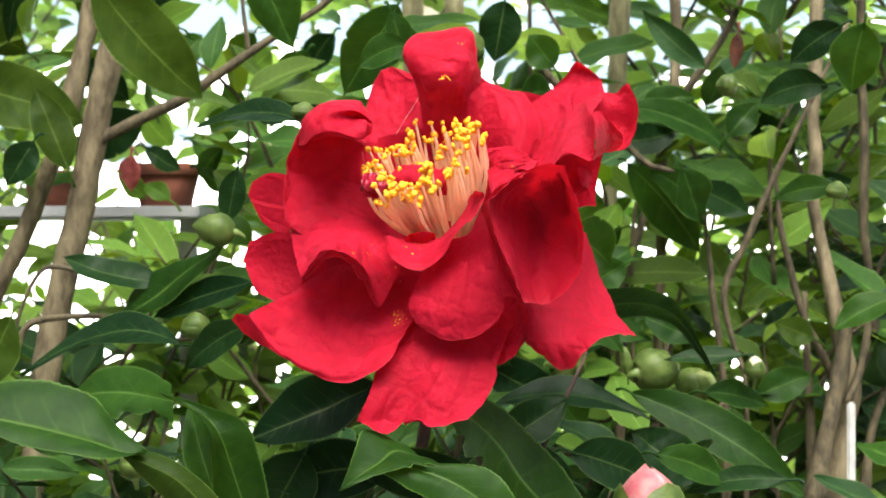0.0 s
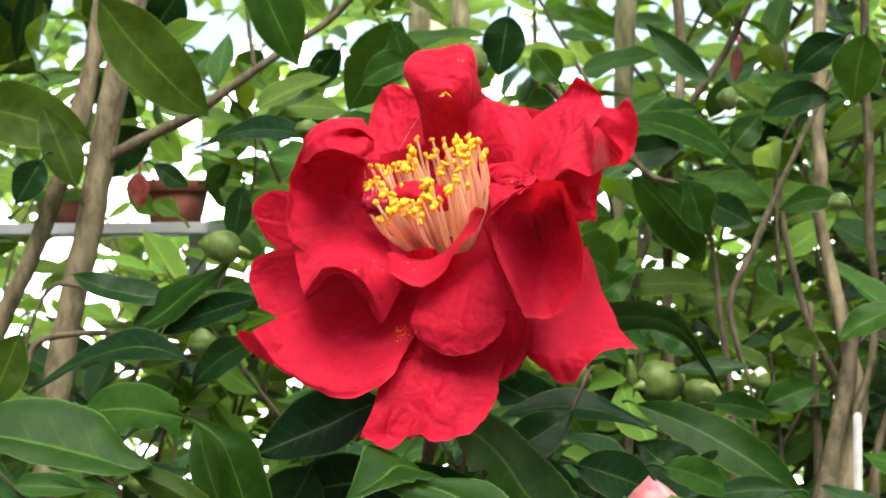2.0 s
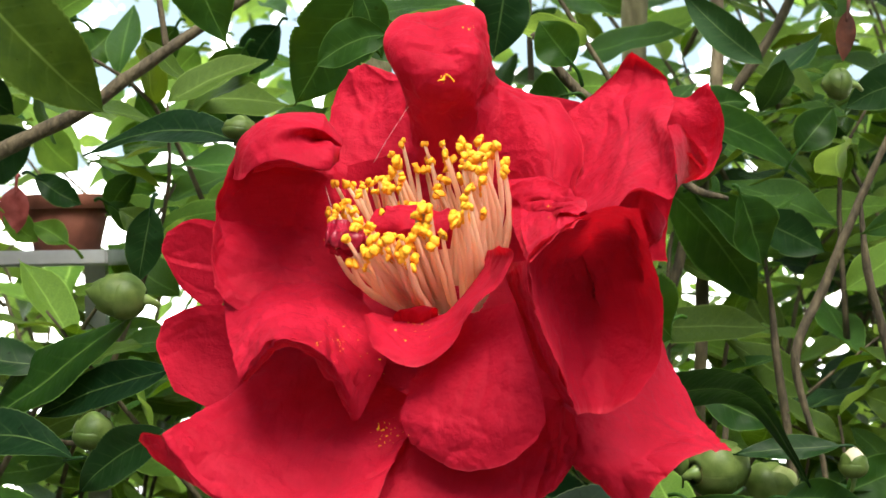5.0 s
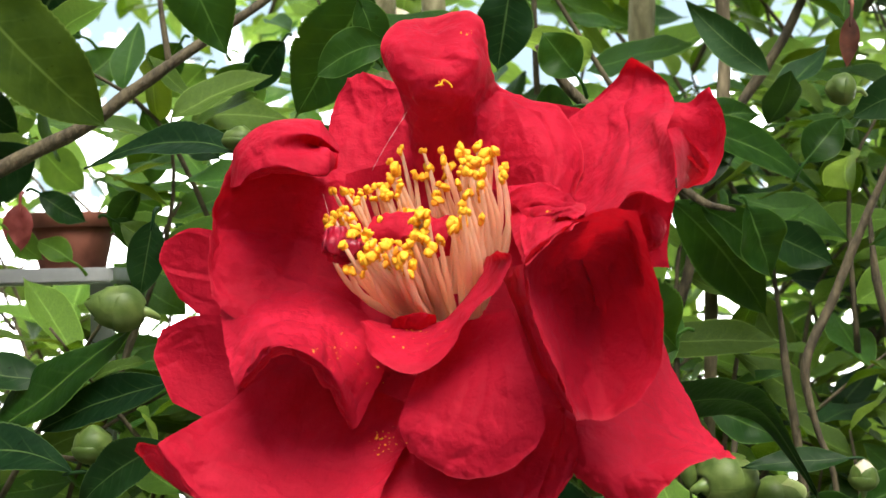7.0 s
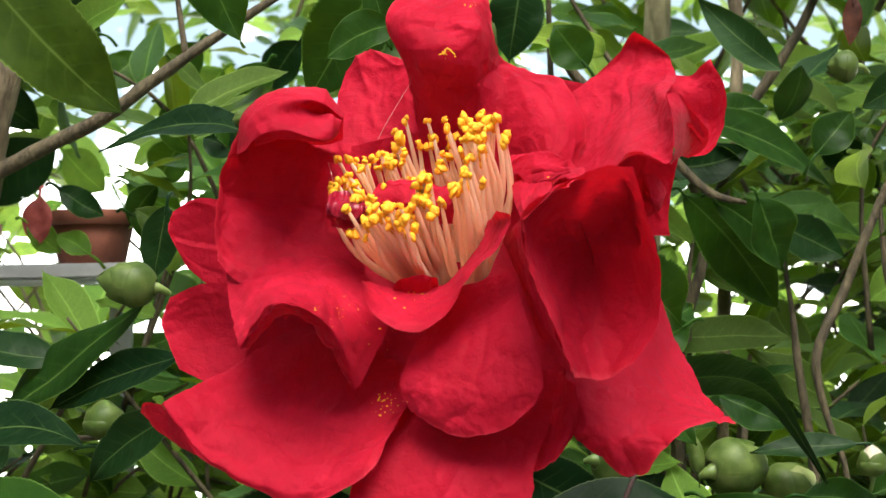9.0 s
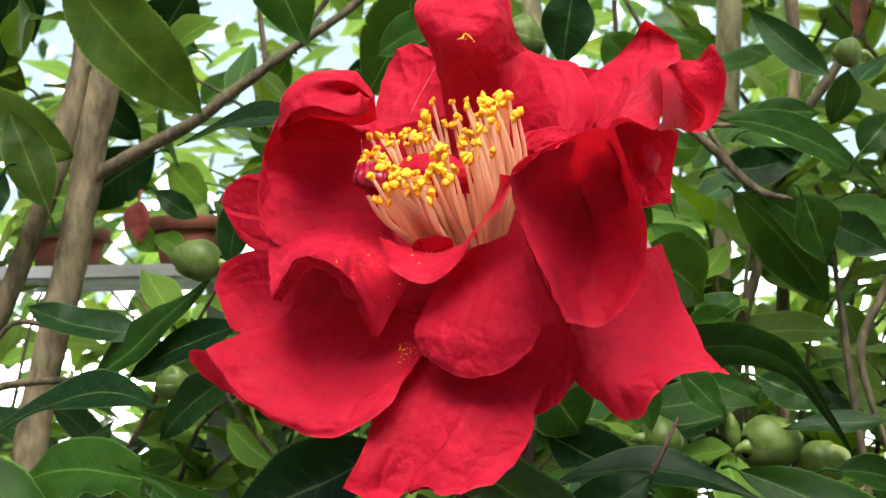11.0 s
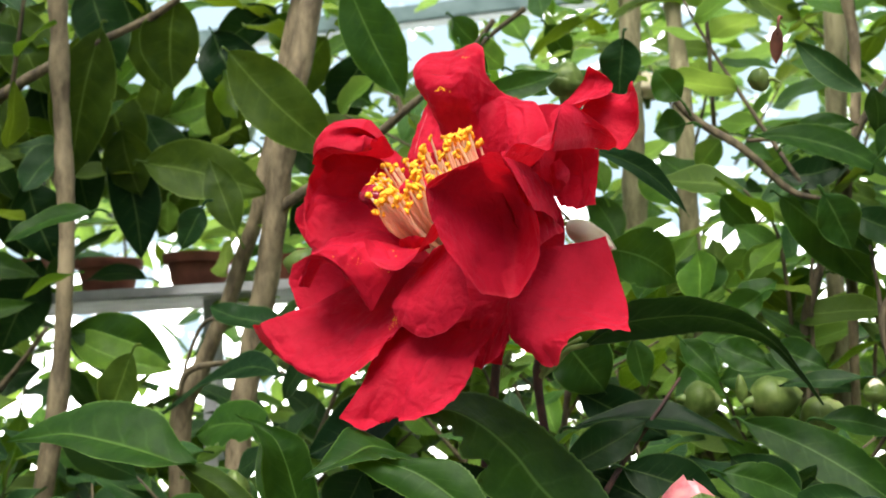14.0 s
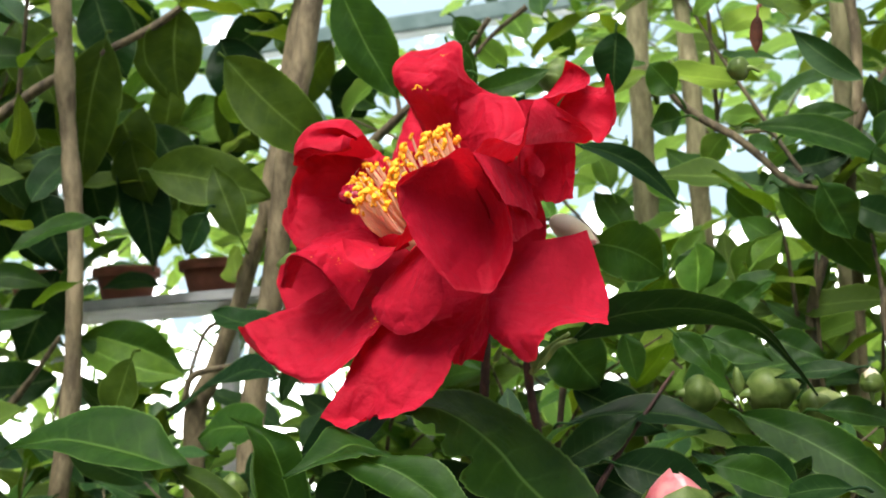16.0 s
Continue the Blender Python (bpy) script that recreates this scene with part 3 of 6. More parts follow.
# front lip
petal(flower, [
    [(-0.91, 1.50, 1.50), (-0.41, 1.50, 1.36), (0.22, 1.50, 1.33), (0.73, 1.50, 1.48), (1.05, 1.50, 1.78), (1.35, 1.50, 2.15), (1.58, 1.50, 2.59), (1.67, 1.50, 2.84)],
    [(-0.97, 0.60, 1.50), (-0.53, 0.60, 1.15), (0.15, 0.60, 1.00), (0.75, 0.60, 1.25), (1.10, 0.60, 1.70), (1.53, 0.51, 2.15), (1.75, 0.51, 2.65), (1.71, 0.51, 2.85)],
    [(-1.04, -0.10, 1.49), (-0.68, -0.10, 0.92), (0.07, -0.10, 0.63), (0.77, -0.10, 0.99), (1.17, -0.10, 1.60), (1.73, -0.29, 2.15), (1.95, -0.29, 2.71), (1.77, -0.29, 2.87)],
    [(-1.10, -0.30, 1.49), (-0.77, -0.30, 0.77), (0.02, -0.30, 0.40), (0.78, -0.30, 0.82), (1.21, -0.30, 1.54), (1.86, -0.55, 2.14), (2.08, -0.55, 2.76), (1.81, -0.55, 2.88)],
], ruffle=0.6, steps=64)
# inner tab
petal(flower, [
    [(-0.49, 1.50, 1.22), (0.07, 1.50, 1.11), (0.57, 1.60, 1.26)],
    [(-0.43, 1.20, 1.45), (0.07, 1.10, 1.48), (0.54, 1.30, 1.52)],
    [(-0.35, 1.10, 1.54), (0.08, 1.00, 1.65), (0.50, 1.20, 1.60)],
], ruffle=0.4)
# right cup
petal(flower, [
    [(2.90, -2.40, 3.19), (3.45, -1.90, 3.47), (3.96, -2.10, 3.67), (4.30, -2.30, 3.63), (4.51, -2.50, 3.60)],
    [(2.24, -2.90, 2.62), (2.65, -1.20, 2.53), (3.45, 0.00, 2.71), (4.42, -0.50, 2.84), (4.75, -1.90, 2.91)],
    [(2.42, -2.80, 1.59), (2.87, -0.90, 1.50), (3.75, 0.50, 1.51), (4.75, -0.10, 1.62), (5.21, -1.00, 1.57)],
    [(2.84, -2.60, 0.52), (3.14, -1.00, 0.43), (3.80, 0.30, 0.38), (4.68, -0.10, 0.44), (5.10, -0.80, 0.39)],
    [(3.39, -1.30, -0.60), (3.56, -0.70, -0.65), (3.84, -0.20, -0.68), (4.24, -0.20, -0.65), (4.61, -0.60, -0.40)],
], ruffle=0.7)
# cup brim
petal(flower, [
    [(2.25, 4.10, 4.56), (3.25, 3.90, 4.55), (3.91, 3.50, 4.08)],
    [(2.29, 2.90, 3.76), (3.14, 2.10, 3.91), (3.95, 1.70, 3.94)],
    [(2.28, -0.50, 2.78), (2.72, -1.10, 3.17), (3.51, -0.70, 3.55)],
    [(2.26, -2.90, 2.58), (2.88, -2.40, 3.21), (3.63, -1.70, 3.57)],
], ruffle=0.8)
# outer cup wall
petal(flower, [
    [(2.07, 3.10, 2.52), (2.40, 2.50, 1.65), (2.79, 1.90, 0.32)],
    [(2.23, 0.50, 2.58), (2.43, -0.10, 1.44), (3.06, 0.10, -0.11)],
    [(2.23, -2.90, 2.62), (2.42, -2.80, 1.55), (3.37, -1.30, -0.58)],
], ruffle=0.6)
# upper right
petal(flower, [
    [(3.76, 3.40, 4.03), (3.92, 1.20, 3.63), (3.94, -0.80, 3.43), (4.16, -1.30, 3.59)],
    [(3.94, 3.70, 4.40), (4.26, 2.00, 4.07), (4.44, -0.20, 3.90), (4.70, -1.10, 4.09)],
    [(4.06, 4.00, 4.78), (4.53, 2.60, 4.57), (4.86, 0.60, 4.42), (5.45, -0.60, 3.82)],
    [(4.13, 4.30, 5.20), (4.76, 3.30, 5.13), (5.24, 1.40, 4.92), (5.64, -0.50, 4.23)],
    [(4.10, 4.60, 5.63), (4.92, 4.10, 5.76), (5.44, 2.60, 5.55), (5.65, -0.10, 4.98)],
    [(3.90, 5.00, 6.10), (4.87, 4.70, 6.36), (5.56, 3.70, 6.17), (5.69, 0.90, 5.52)],
    [(4.51, 5.10, 6.58), (5.20, 5.00, 6.90), (5.89, 4.50, 6.67), (6.27, 3.40, 6.21)],
    [(5.06, 5.00, 7.12), (5.43, 4.90, 7.39), (5.91, 4.80, 7.23), (6.34, 4.40, 6.80)],
    [(5.38, 4.70, 7.56), (5.49, 4.60, 7.61), (5.72, 4.60, 7.47), (6.00, 4.50, 7.22)],
], ruffle=0.6, steps=72, folds=((0.1, 0.2, 0.45, 0.8, -0.7, 0.05), (0.42, 0.25, 0.62, 0.8, 0.6, 0.04)))
# upper right rear
petal(flower, [
    [(5.61, 5.00, 6.92), (5.31, 4.60, 6.32), (5.29, 4.00, 5.79), (5.48, 3.80, 5.19)],
    [(6.66, 4.60, 6.48), (6.68, 4.20, 6.01), (6.68, 4.30, 5.39), (6.48, 4.00, 4.55)],
    [(7.01, 4.10, 6.66), (7.19, 4.00, 6.00), (7.24, 4.20, 5.23), (6.82, 3.80, 4.42)],
    [(7.14, 3.90, 6.75), (7.38, 3.70, 6.09), (7.42, 3.70, 5.33), (7.04, 3.50, 4.49)],
    [(7.21, 3.90, 6.77), (7.46, 3.50, 6.05), (7.45, 3.40, 5.31), (7.18, 3.40, 4.62)],
], ruffle=0.4)
# cup back wall
petal(flower, [
    [(4.40, -1.90, 3.59), (4.45, 0.50, 3.61), (4.26, 3.70, 3.37)],
    [(4.70, -1.60, 2.91), (4.74, 0.70, 2.82), (4.51, 3.40, 2.63)],
    [(4.92, -1.10, 2.20), (4.90, 0.70, 2.10), (4.70, 3.00, 1.95)],
], ruffle=0.8)
# right hollow
petal(flower, [
    [(4.77, 2.90, 4.64), (5.36, 3.10, 4.57), (6.20, 2.80, 4.32)],
    [(4.39, 3.50, 3.97), (5.11, 3.70, 3.83), (6.04, 3.10, 3.56)],
    [(4.34, 3.70, 3.23), (5.08, 3.70, 3.07), (5.97, 3.10, 2.91)],
    [(4.59, 3.50, 2.65), (5.22, 3.40, 2.51), (5.96, 2.90, 2.49)],
])
# hollow floor
petal(flower, [
    [(3.54, 0.00, 3.20), (3.71, 1.70, 2.85), (4.24, 3.10, 2.60)],
    [(3.94, 0.30, 1.94), (4.16, 1.70, 1.98), (4.45, 3.30, 2.19)],
    [(4.37, 0.80, 0.87), (4.54, 1.90, 1.23), (4.72, 3.30, 1.73)],
])
# outer side of the pleat
petal(flower, [
    [(5.64, 0.60, 5.49), (5.68, 0.00, 4.99), (5.66, -0.40, 4.24), (5.57, -0.30, 3.88)],
    [(5.95, 0.80, 5.55), (6.15, 1.20, 5.15), (6.19, 1.60, 4.60), (6.10, 1.80, 4.25)],
    [(6.35, 1.30, 5.23), (6.56, 1.90, 4.86), (6.55, 2.60, 4.54), (6.35, 2.80, 4.33)],
    [(6.78, 1.90, 4.81), (6.85, 2.50, 4.63), (6.78, 3.00, 4.47), (6.48, 3.10, 4.34)],
], ruffle=0.3)
# rear filler
petal(flower, [
    [(2.42, 5.80, 6.41), (3.35, 5.90, 6.70), (4.33, 5.80, 6.53)],
    [(2.36, 5.90, 5.82), (3.28, 6.00, 5.84), (4.29, 5.80, 5.59)],
    [(2.62, 5.70, 5.06), (3.42, 5.80, 4.99), (4.18, 5.70, 4.79)],
], ruffle=0.4)
# left filler
petal(flower, [
    [(-4.74, 4.90, 1.38), (-2.45, 4.80, 1.28), (-0.86, 4.50, 1.08)],
    [(-4.83, 4.80, 0.09), (-2.54, 4.70, -0.11), (-0.66, 4.30, -0.30)],
    [(-4.09, 4.30, -0.98), (-2.41, 4.10, -1.37), (-0.44, 3.50, -1.44)],
], ruffle=0.4)
# lower filler
petal(flower, [
    [(-0.77, 3.90, 0.20), (1.02, 3.70, 0.06), (2.89, 3.10, -0.68)],
    [(-0.52, 3.50, -1.01), (1.24, 3.30, -1.32), (2.76, 2.90, -1.81)],
    [(0.25, 2.90, -2.05), (1.56, 2.70, -2.50), (2.65, 2.50, -2.75)],
], ruffle=0.4)
# hollow filler
petal(flower, [
    [(3.33, 4.70, 5.47), (4.12, 4.80, 5.35), (4.86, 4.60, 5.19)],
    [(3.44, 4.60, 4.65), (4.19, 4.70, 4.54), (4.98, 4.40, 4.36)],
    [(3.52, 4.40, 3.76), (4.26, 4.40, 3.56), (4.97, 4.20, 3.35)],
], ruffle=0.3)
# brim filler
petal(flower, [
    [(3.30, 5.10, 4.62), (4.10, 5.10, 4.76), (4.98, 4.90, 4.61)],
    [(3.30, 4.90, 3.85), (4.18, 4.70, 3.84), (5.04, 4.30, 3.73)],
    [(3.37, 4.30, 3.14), (4.24, 4.10, 3.03), (5.01, 3.90, 2.93)],
], ruffle=0.4)
# seam filler
petal(flower, [
    [(2.67, 3.90, 0.10), (3.63, 3.70, 0.01), (4.49, 3.50, -0.18)],
    [(2.69, 3.40, -0.86), (3.60, 3.10, -0.94), (4.46, 2.90, -0.94)],
    [(2.83, 2.90, -1.70), (3.57, 2.50, -1.78), (4.33, 2.40, -1.68)],
], ruffle=0.3)
# crumpled petaloid beside the stamens
petal(flower, [
    [(2.12, 3.30, 4.34), (2.35, 2.90, 4.13), (2.58, 2.50, 3.85), (2.74, 2.20, 3.45)],
    [(2.51, 3.20, 4.49), (2.75, 2.50, 4.24), (2.92, 1.90, 3.89), (2.96, 1.50, 3.43)],
    [(3.03, 3.00, 4.52), (3.20, 2.10, 4.21), (3.29, 1.20, 3.86), (3.25, 0.60, 3.53)],
    [(3.26, 2.70, 4.41), (3.49, 1.60, 4.10), (3.58, 0.60, 3.84), (3.39, -0.20, 3.57)],
    [(3.37, 2.50, 4.32), (3.67, 1.20, 3.96), (3.76, 0.00, 3.74), (3.44, -0.80, 3.51)],
], ruffle=0.8, folds=((0.2, 0.1, 0.3, 0.9, 1.1, 0.05), (0.6, 0.1, 0.5, 0.95, -1.2, 0.05), (0.8, 0.2, 0.85, 0.9, 0.8, 0.04)))
# small inner
petal(flower, [
    [(4.89, 1.50, 3.47), (5.08, 1.00, 3.67), (5.39, 1.00, 3.85)],
    [(5.01, 1.30, 3.01), (5.34, 0.80, 3.20), (5.66, 1.10, 3.45)],
    [(5.21, 1.50, 2.76), (5.52, 1.20, 2.97), (5.62, 1.30, 3.23)],
], ruffle=0.5)
# right lower
petal(flower, [
    [(4.02, 3.70, 1.27), (4.82, 4.00, 1.37), (5.35, 4.50, 1.51), (5.79, 4.90, 1.67)],
    [(3.57, 2.50, -0.07), (4.56, 3.00, -0.08), (5.58, 3.80, 0.01), (6.36, 4.60, 0.09)],
    [(3.33, 1.40, -0.98), (4.28, 1.60, -1.17), (5.67, 2.50, -1.21), (6.76, 3.90, -0.97)],
    [(3.40, 1.20, -1.75), (4.33, 0.90, -2.03), (5.65, 1.20, -1.75), (7.00, 2.90, -1.41)],
    [(3.55, 1.30, -2.13), (4.87, 1.30, -2.89), (5.65, 0.60, -1.98), (7.28, 2.10, -1.80)],
])
# heart petaloid
petal(flower, [
    [(-0.81, 2.90, 2.90), (-0.05, 2.90, 2.80), (0.91, 3.10, 2.90)],
    [(-0.96, 2.70, 3.41), (-0.04, 2.60, 3.40), (0.97, 2.90, 3.41)],
    [(-0.81, 2.90, 3.76), (-0.01, 2.90, 3.91), (0.87, 3.20, 3.77)],
], ruffle=1.2)
# wet petaloid
petal(flower, [
    [(-1.83, 2.10, 2.87), (-1.49, 1.80, 2.77), (-0.96, 1.70, 2.95)],
    [(-1.89, 1.50, 3.13), (-1.51, 1.30, 3.12), (-0.99, 1.40, 3.16)],
    [(-1.81, 1.80, 3.42), (-1.49, 1.70, 3.48), (-1.12, 1.80, 3.37)],
], ruffle=1.8, mat=PETAL_WET)
# ---------- stamens: a tilted ring of pink filaments with yellow anthers ----------
AXIS = Vector((-0.27, -0.56, 0.78)).normalized()
SIDE = AXIS.cross(Vector((0, 1, 0.4))).normalized()
OVER = AXIS.cross(SIDE)
FOOT, CROWN = Vector((0.85, 3.4, 1.7)), Vector((0.13, 2.1, 3.95))


def anther_mesh(rnd, size):
    bm = bmesh.new()
    # two pollen lobes, one a little larger, with a crumbly surface
    for side, big in ((-0.55, 0.78), (0.5, rnd.uniform(0.6, 0.85))):
        made = bmesh.ops.create_icosphere(bm, subdivisions=2, radius=size * big)["verts"]
        k = rnd.uniform(0, 50)
        for v in made:
            v.co.z *= rnd.uniform(1.34, 1.5)
            v.co *= 1 + 0.65 * noise.noise(v.co / size * 1.5 + Vector((k, 0, 0)))
            v.co.x += side * size
            v.co.z += side * size * 0.4
    return bm


def stamen(k, a, b, c, rnd, sizes):
    """One filament from a over b to c, in centimetres, with its anther."""
    thick = rnd.uniform(0.8, 1.15)
    fil = part("filament", tube_mesh([cm(a), cm(b), cm(c)], [0.00105 * thick, 0.0008 * thick, 0.0004], 6, 0.1, k, 5), FILAMENT, flower)
    head = anther_mesh(rnd, rnd.choice(sizes))
    bmesh.ops.rotate(head, verts=head.verts, cent=(0, 0, 0), matrix=Euler((rnd.uniform(-1, 1), rnd.uniform(-1, 1), rnd.uniform(0, 6))).to_matrix())
    bmesh.ops.translate(head, verts=head.verts, vec=cm(c))
    part("anther", head, POLLEN, fil)


rnd = random.Random(5)
for k in range(140):
    turn = k * 2.399963 + rnd.uniform(-0.25, 0.25)
    spread = rnd.choice((0.62, 0.76, 0.86, 0.95, 1.02, 1.06))
    out_dir = SIDE * math.cos(turn) + OVER * math.sin(turn)
    a = FOOT + out_dir * 0.85 * spread
    tall = rnd.uniform(-0.5, 0.4) - 0.35 * (spread < 0.7)
    c = CROWN + out_dir * (1.84 * spread + rnd.uniform(-0.25, 0.25)) + SIDE * rnd.uniform(-0.2, 0.2) + AXIS * tall
    if c.y < CROWN.y + 0.3:
        lift = min(0.75, 0.9 * max(0.0, c.x - CROWN.x - 0.15))
        c.z += lift * min(1.0, (CROWN.y + 0.3 - c.y) / 1.1) * rnd.uniform(0.5, 1.2)
        # the ring is thin in front of its middle
        if 0.05 < c.x < 0.9 and rnd.random() < 0.6:
            continue
    b = (a + c) * 0.5 + out_dir * rnd.uniform(0.1, 0.4) + SIDE * rnd.uniform(-0.14, 0.14) + OVER * rnd.uniform(-0.14, 0.14)
    stamen(k, a, b, c, rnd, (0.0008, 0.00095, 0.0011, 0.0013))
# two clumps of anthers stuck together: before the middle, and at the front
for k in range(26):
    heart = Vector((0.24, 1.25, 3.55)) if k < 14 else Vector((-0.62, 0.95, 3.0))
    c = heart + Vector((rnd.uniform(-0.22, 0.22), rnd.uniform(-0.2, 0.2), rnd.uniform(-0.4, 0.32))) if k < 14 else heart + Vector((rnd.uniform(-0.42, 0.42), rnd.uniform(-0.2, 0.2), rnd.uniform(-0.28, 0.28)))
    a = FOOT + Vector((c.x * 0.45 - 0.2, -0.75, -0.45))
    b = (a + c) * 0.5 + Vector((rnd.uniform(-0.1, 0.1), -0.12, 0))
    stamen(200 + k, a, b, c, rnd, (0.00085, 0.001, 0.0012))


# ---------- spilt pollen and threads ----------
SILK = plain_material("white_silk", (0.75, 0.72, 0.68), (0.85, 0.82, 0.78), 0.4, 400)
soup_points, soup_faces = [], []
for ob in flower.children:
    if ob.name.startswith("petal"):
        first = len(soup_points)
        soup_points += [ob.matrix_world @ v.co for v in ob.data.vertices]
        soup_faces += [[first + i for i in f.vertices] for f in ob.data.polygons]
PETALS = bvhtree.BVHTree.FromPolygons(soup_points, soup_faces)


def dust(place, way, spread, count):
    """A sprinkle of pollen crumbs on the petal behind a place, in centimetres."""
    rnd = random.Random(int(place[0] * 70) + count)
    bm = bmesh.new()
    way = Vector(way)
    for _ in range(count):
        p = Vector(place) + Vector((rnd.gauss(0, spread * 0.5), 0, rnd.gauss(0, spread * 0.4)))
        hit = PETALS.ray_cast(cm(p) - way * 0.2, way)[0]
        if hit is None:
            continue
        made = bmesh.ops.create_icosphere(bm, subdivisions=1, radius=1.0)["verts"]
        size = rnd.choice((0.00008, 0.0001, 0.00014, 0.00024))
        long = Vector((rnd.uniform(0.7, 1.9), 0.7, rnd.uniform(0.6, 1.3)))
        for v in made:
            v.co = hit - way * 0.0001 + Vector((v.co.x * long.x, v.co.y * long.y, v.co.z * long.z)) * size
    return part("pollen", bm, POLLEN, flower, "scattered yellow pollen crumbs")



dust((0.86, 3.00, 6.87), (0.001, 0.995, 0.102), 0.20, 9)
part('pollen', tube_mesh([cm((0.65, 2.10, 6.72)), cm((0.78, 2.10, 6.76)), cm((0.84, 2.10, 6.86)), cm((0.93, 2.10, 6.82)), cm((1.04, 2.10, 6.70))], [0.0001, 0.0003, 0.00012, 0.00025, 0.0001], 6, 0.9), POLLEN, flower, 'torn yellow anther husk')
dust((1.49, 3.00, 8.06), (0.012, 0.992, 0.123), 0.12, 6)
dust((-1.73, 2.00, 0.89), (-0.045, 0.999, -0.002), 0.45, 24)
dust((-0.69, 2.00, -1.22), (-0.027, 0.999, -0.040), 0.35, 30)
dust((-0.79, 2.00, 0.32), (-0.029, 1.000, -0.013), 0.60, 6)
dust((0.06, 2.00, 1.08), (-0.013, 1.000, 0.001), 0.50, 12)
dust((3.11, 0.50, 3.64), (0.042, 0.998, 0.048), 0.30, 6)
part('silk_thread', tube_mesh([cm((-0.84, 3.90, 4.98)), cm((-0.52, 3.50, 5.49)), cm((-0.01, 3.10, 6.23))], [0.00004, 0.00004], 5), SILK, flower, 'fine white silk thread')
part('silk_thread', tube_mesh([cm((-1.97, 3.10, 4.38)), cm((-1.77, 2.00, 3.72)), cm((-1.62, 1.70, 3.14))], [0.00004, 0.00004], 5), SILK, flower, 'fine white silk thread')
# ---------- the shrub that carries it ----------
shrub = thing("camellia_shrub", (0.0, 0.15, 0.0), "glossy dark green camellia shrub with stout grey-brown stems", "shrub")
leaf(shrub, (-13.22, 13.20, 11.84), (-8.94, 15.60, 7.18), (0.33, -0.94, 0.09), 2.95, bow=0.04, sag=0.05, mat=LEAF_UNDER)
leaf(shrub, (-20.13, 17.50, 8.12), (-14.91, 20.60, 6.70), (0.27, -0.92, 0.27), 3.1, bow=-0.02, sag=0.1, mat=LEAF_UNDER)
leaf(shrub, (-7.12, 12.40, 14.05), (-5.06, 13.80, 8.96), (0.49, -0.87, 0.02), 2.5, bow=0.03, sag=0.05)
leaf(shrub, (-0.95, 11.50, 10.61), (-3.19, 12.50, 7.09), (-0.04, -0.97, -0.25), 2.35, sag=0.05)
leaf(shrub, (-0.46, 9.50, 8.74), (-2.48, 10.10, 7.95), (-0.37, -0.89, 0.27), 1.37, bow=0.12, sag=0.05)
leaf(shrub, (-1.23, 10.10, 10.15), (-0.59, 10.50, 8.25), (0.52, -0.86, -0.01), 1.13, sag=0.05)
leaf(shrub, (3.42, 17.50, 11.63), (2.98, 18.00, 9.02), (-0.04, -0.98, -0.18), 1.71, sag=0.05, fold=0.15, mat=LEAF_DARK_SHADED, shape=-0.1)
leaf(shrub, (-4.42, 9.50, 5.83), (-9.37, 12.50, 5.97), (-0.35, -0.61, 0.72), 1.31, bow=0.12, sag=0.1, mat=LEAF_DARK_SHADED)
shaped_leaf(shrub, [
    [(-7.35, 9.50, 1.34), (-7.37, 9.50, 1.30), (-7.41, 9.50, 1.25)],
    [(-8.33, 10.70, 0.98), (-8.10, 10.10, 0.87), (-7.88, 9.50, 0.59)],
    [(-9.69, 11.70, 0.55), (-9.23, 10.70, 0.10), (-8.78, 9.80, -0.18)],
    [(-10.96, 12.90, 0.10), (-10.32, 11.50, -0.72), (-9.72, 10.50, -1.02)],
    [(-11.68, 13.10, -0.77), (-11.31, 12.10, -1.32), (-10.89, 11.50, -1.52)],
    [(-12.02, 12.40, -1.80), (-12.02, 12.40, -1.82), (-11.99, 12.40, -1.84)],
])
leaf(shrub, (-10.27, 12.50, -0.26), (-14.57, 13.50, 0.93), (0.03, -0.70, 0.71), 1.50, bow=-0.08, sag=0.1, mat=LEAF_DARK_SHADED)
leaf(shrub, (-6.34, 8.50, -0.18), (-10.72, 11.50, -1.60), (-0.60, -0.73, 0.31), 1.26, bow=0.02, sag=0.1, mat=LEAF_DARK_SHADED)
leaf(shrub, (-6.33, 7.50, -1.71), (-9.12, 9.50, -3.56), (-0.58, -0.82, -0.01), 1.36, bow=0.05, sag=0.1, mat=LEAF_DARK_SHADED)
leaf(shrub, (-9.12, 9.50, -2.59), (-15.83, 11.50, -3.66), (-0.29, -0.59, 0.75), 1.73, bow=0.2, sag=0.1, mat=LEAF_DARK_SHADED)
shaped_leaf(shrub, [
    [(-9.25, 3.10, -5.80), (-9.32, 3.10, -5.85), (-9.42, 3.10, -5.91)],
    [(-10.31, 3.70, -5.07), (-9.95, 2.90, -5.85), (-9.99, 2.30, -5.93)],
    [(-11.36, 4.10, -4.03), (-11.37, 2.90, -5.41), (-10.98, 2.10, -5.90)],
    [(-12.77, 4.20, -3.53), (-13.16, 3.00, -4.97), (-12.94, 2.30, -5.62)],
    [(-14.20, 4.10, -3.52), (-14.84, 3.10, -4.69), (-14.28, 2.50, -5.23)],
    [(-16.14, 3.70, -4.08), (-16.29, 3.30, -4.77), (-15.85, 2.90, -4.99)],
    [(-17.71, 3.40, -4.90), (-17.77, 3.40, -4.94), (-17.82, 3.40, -4.98)],
])
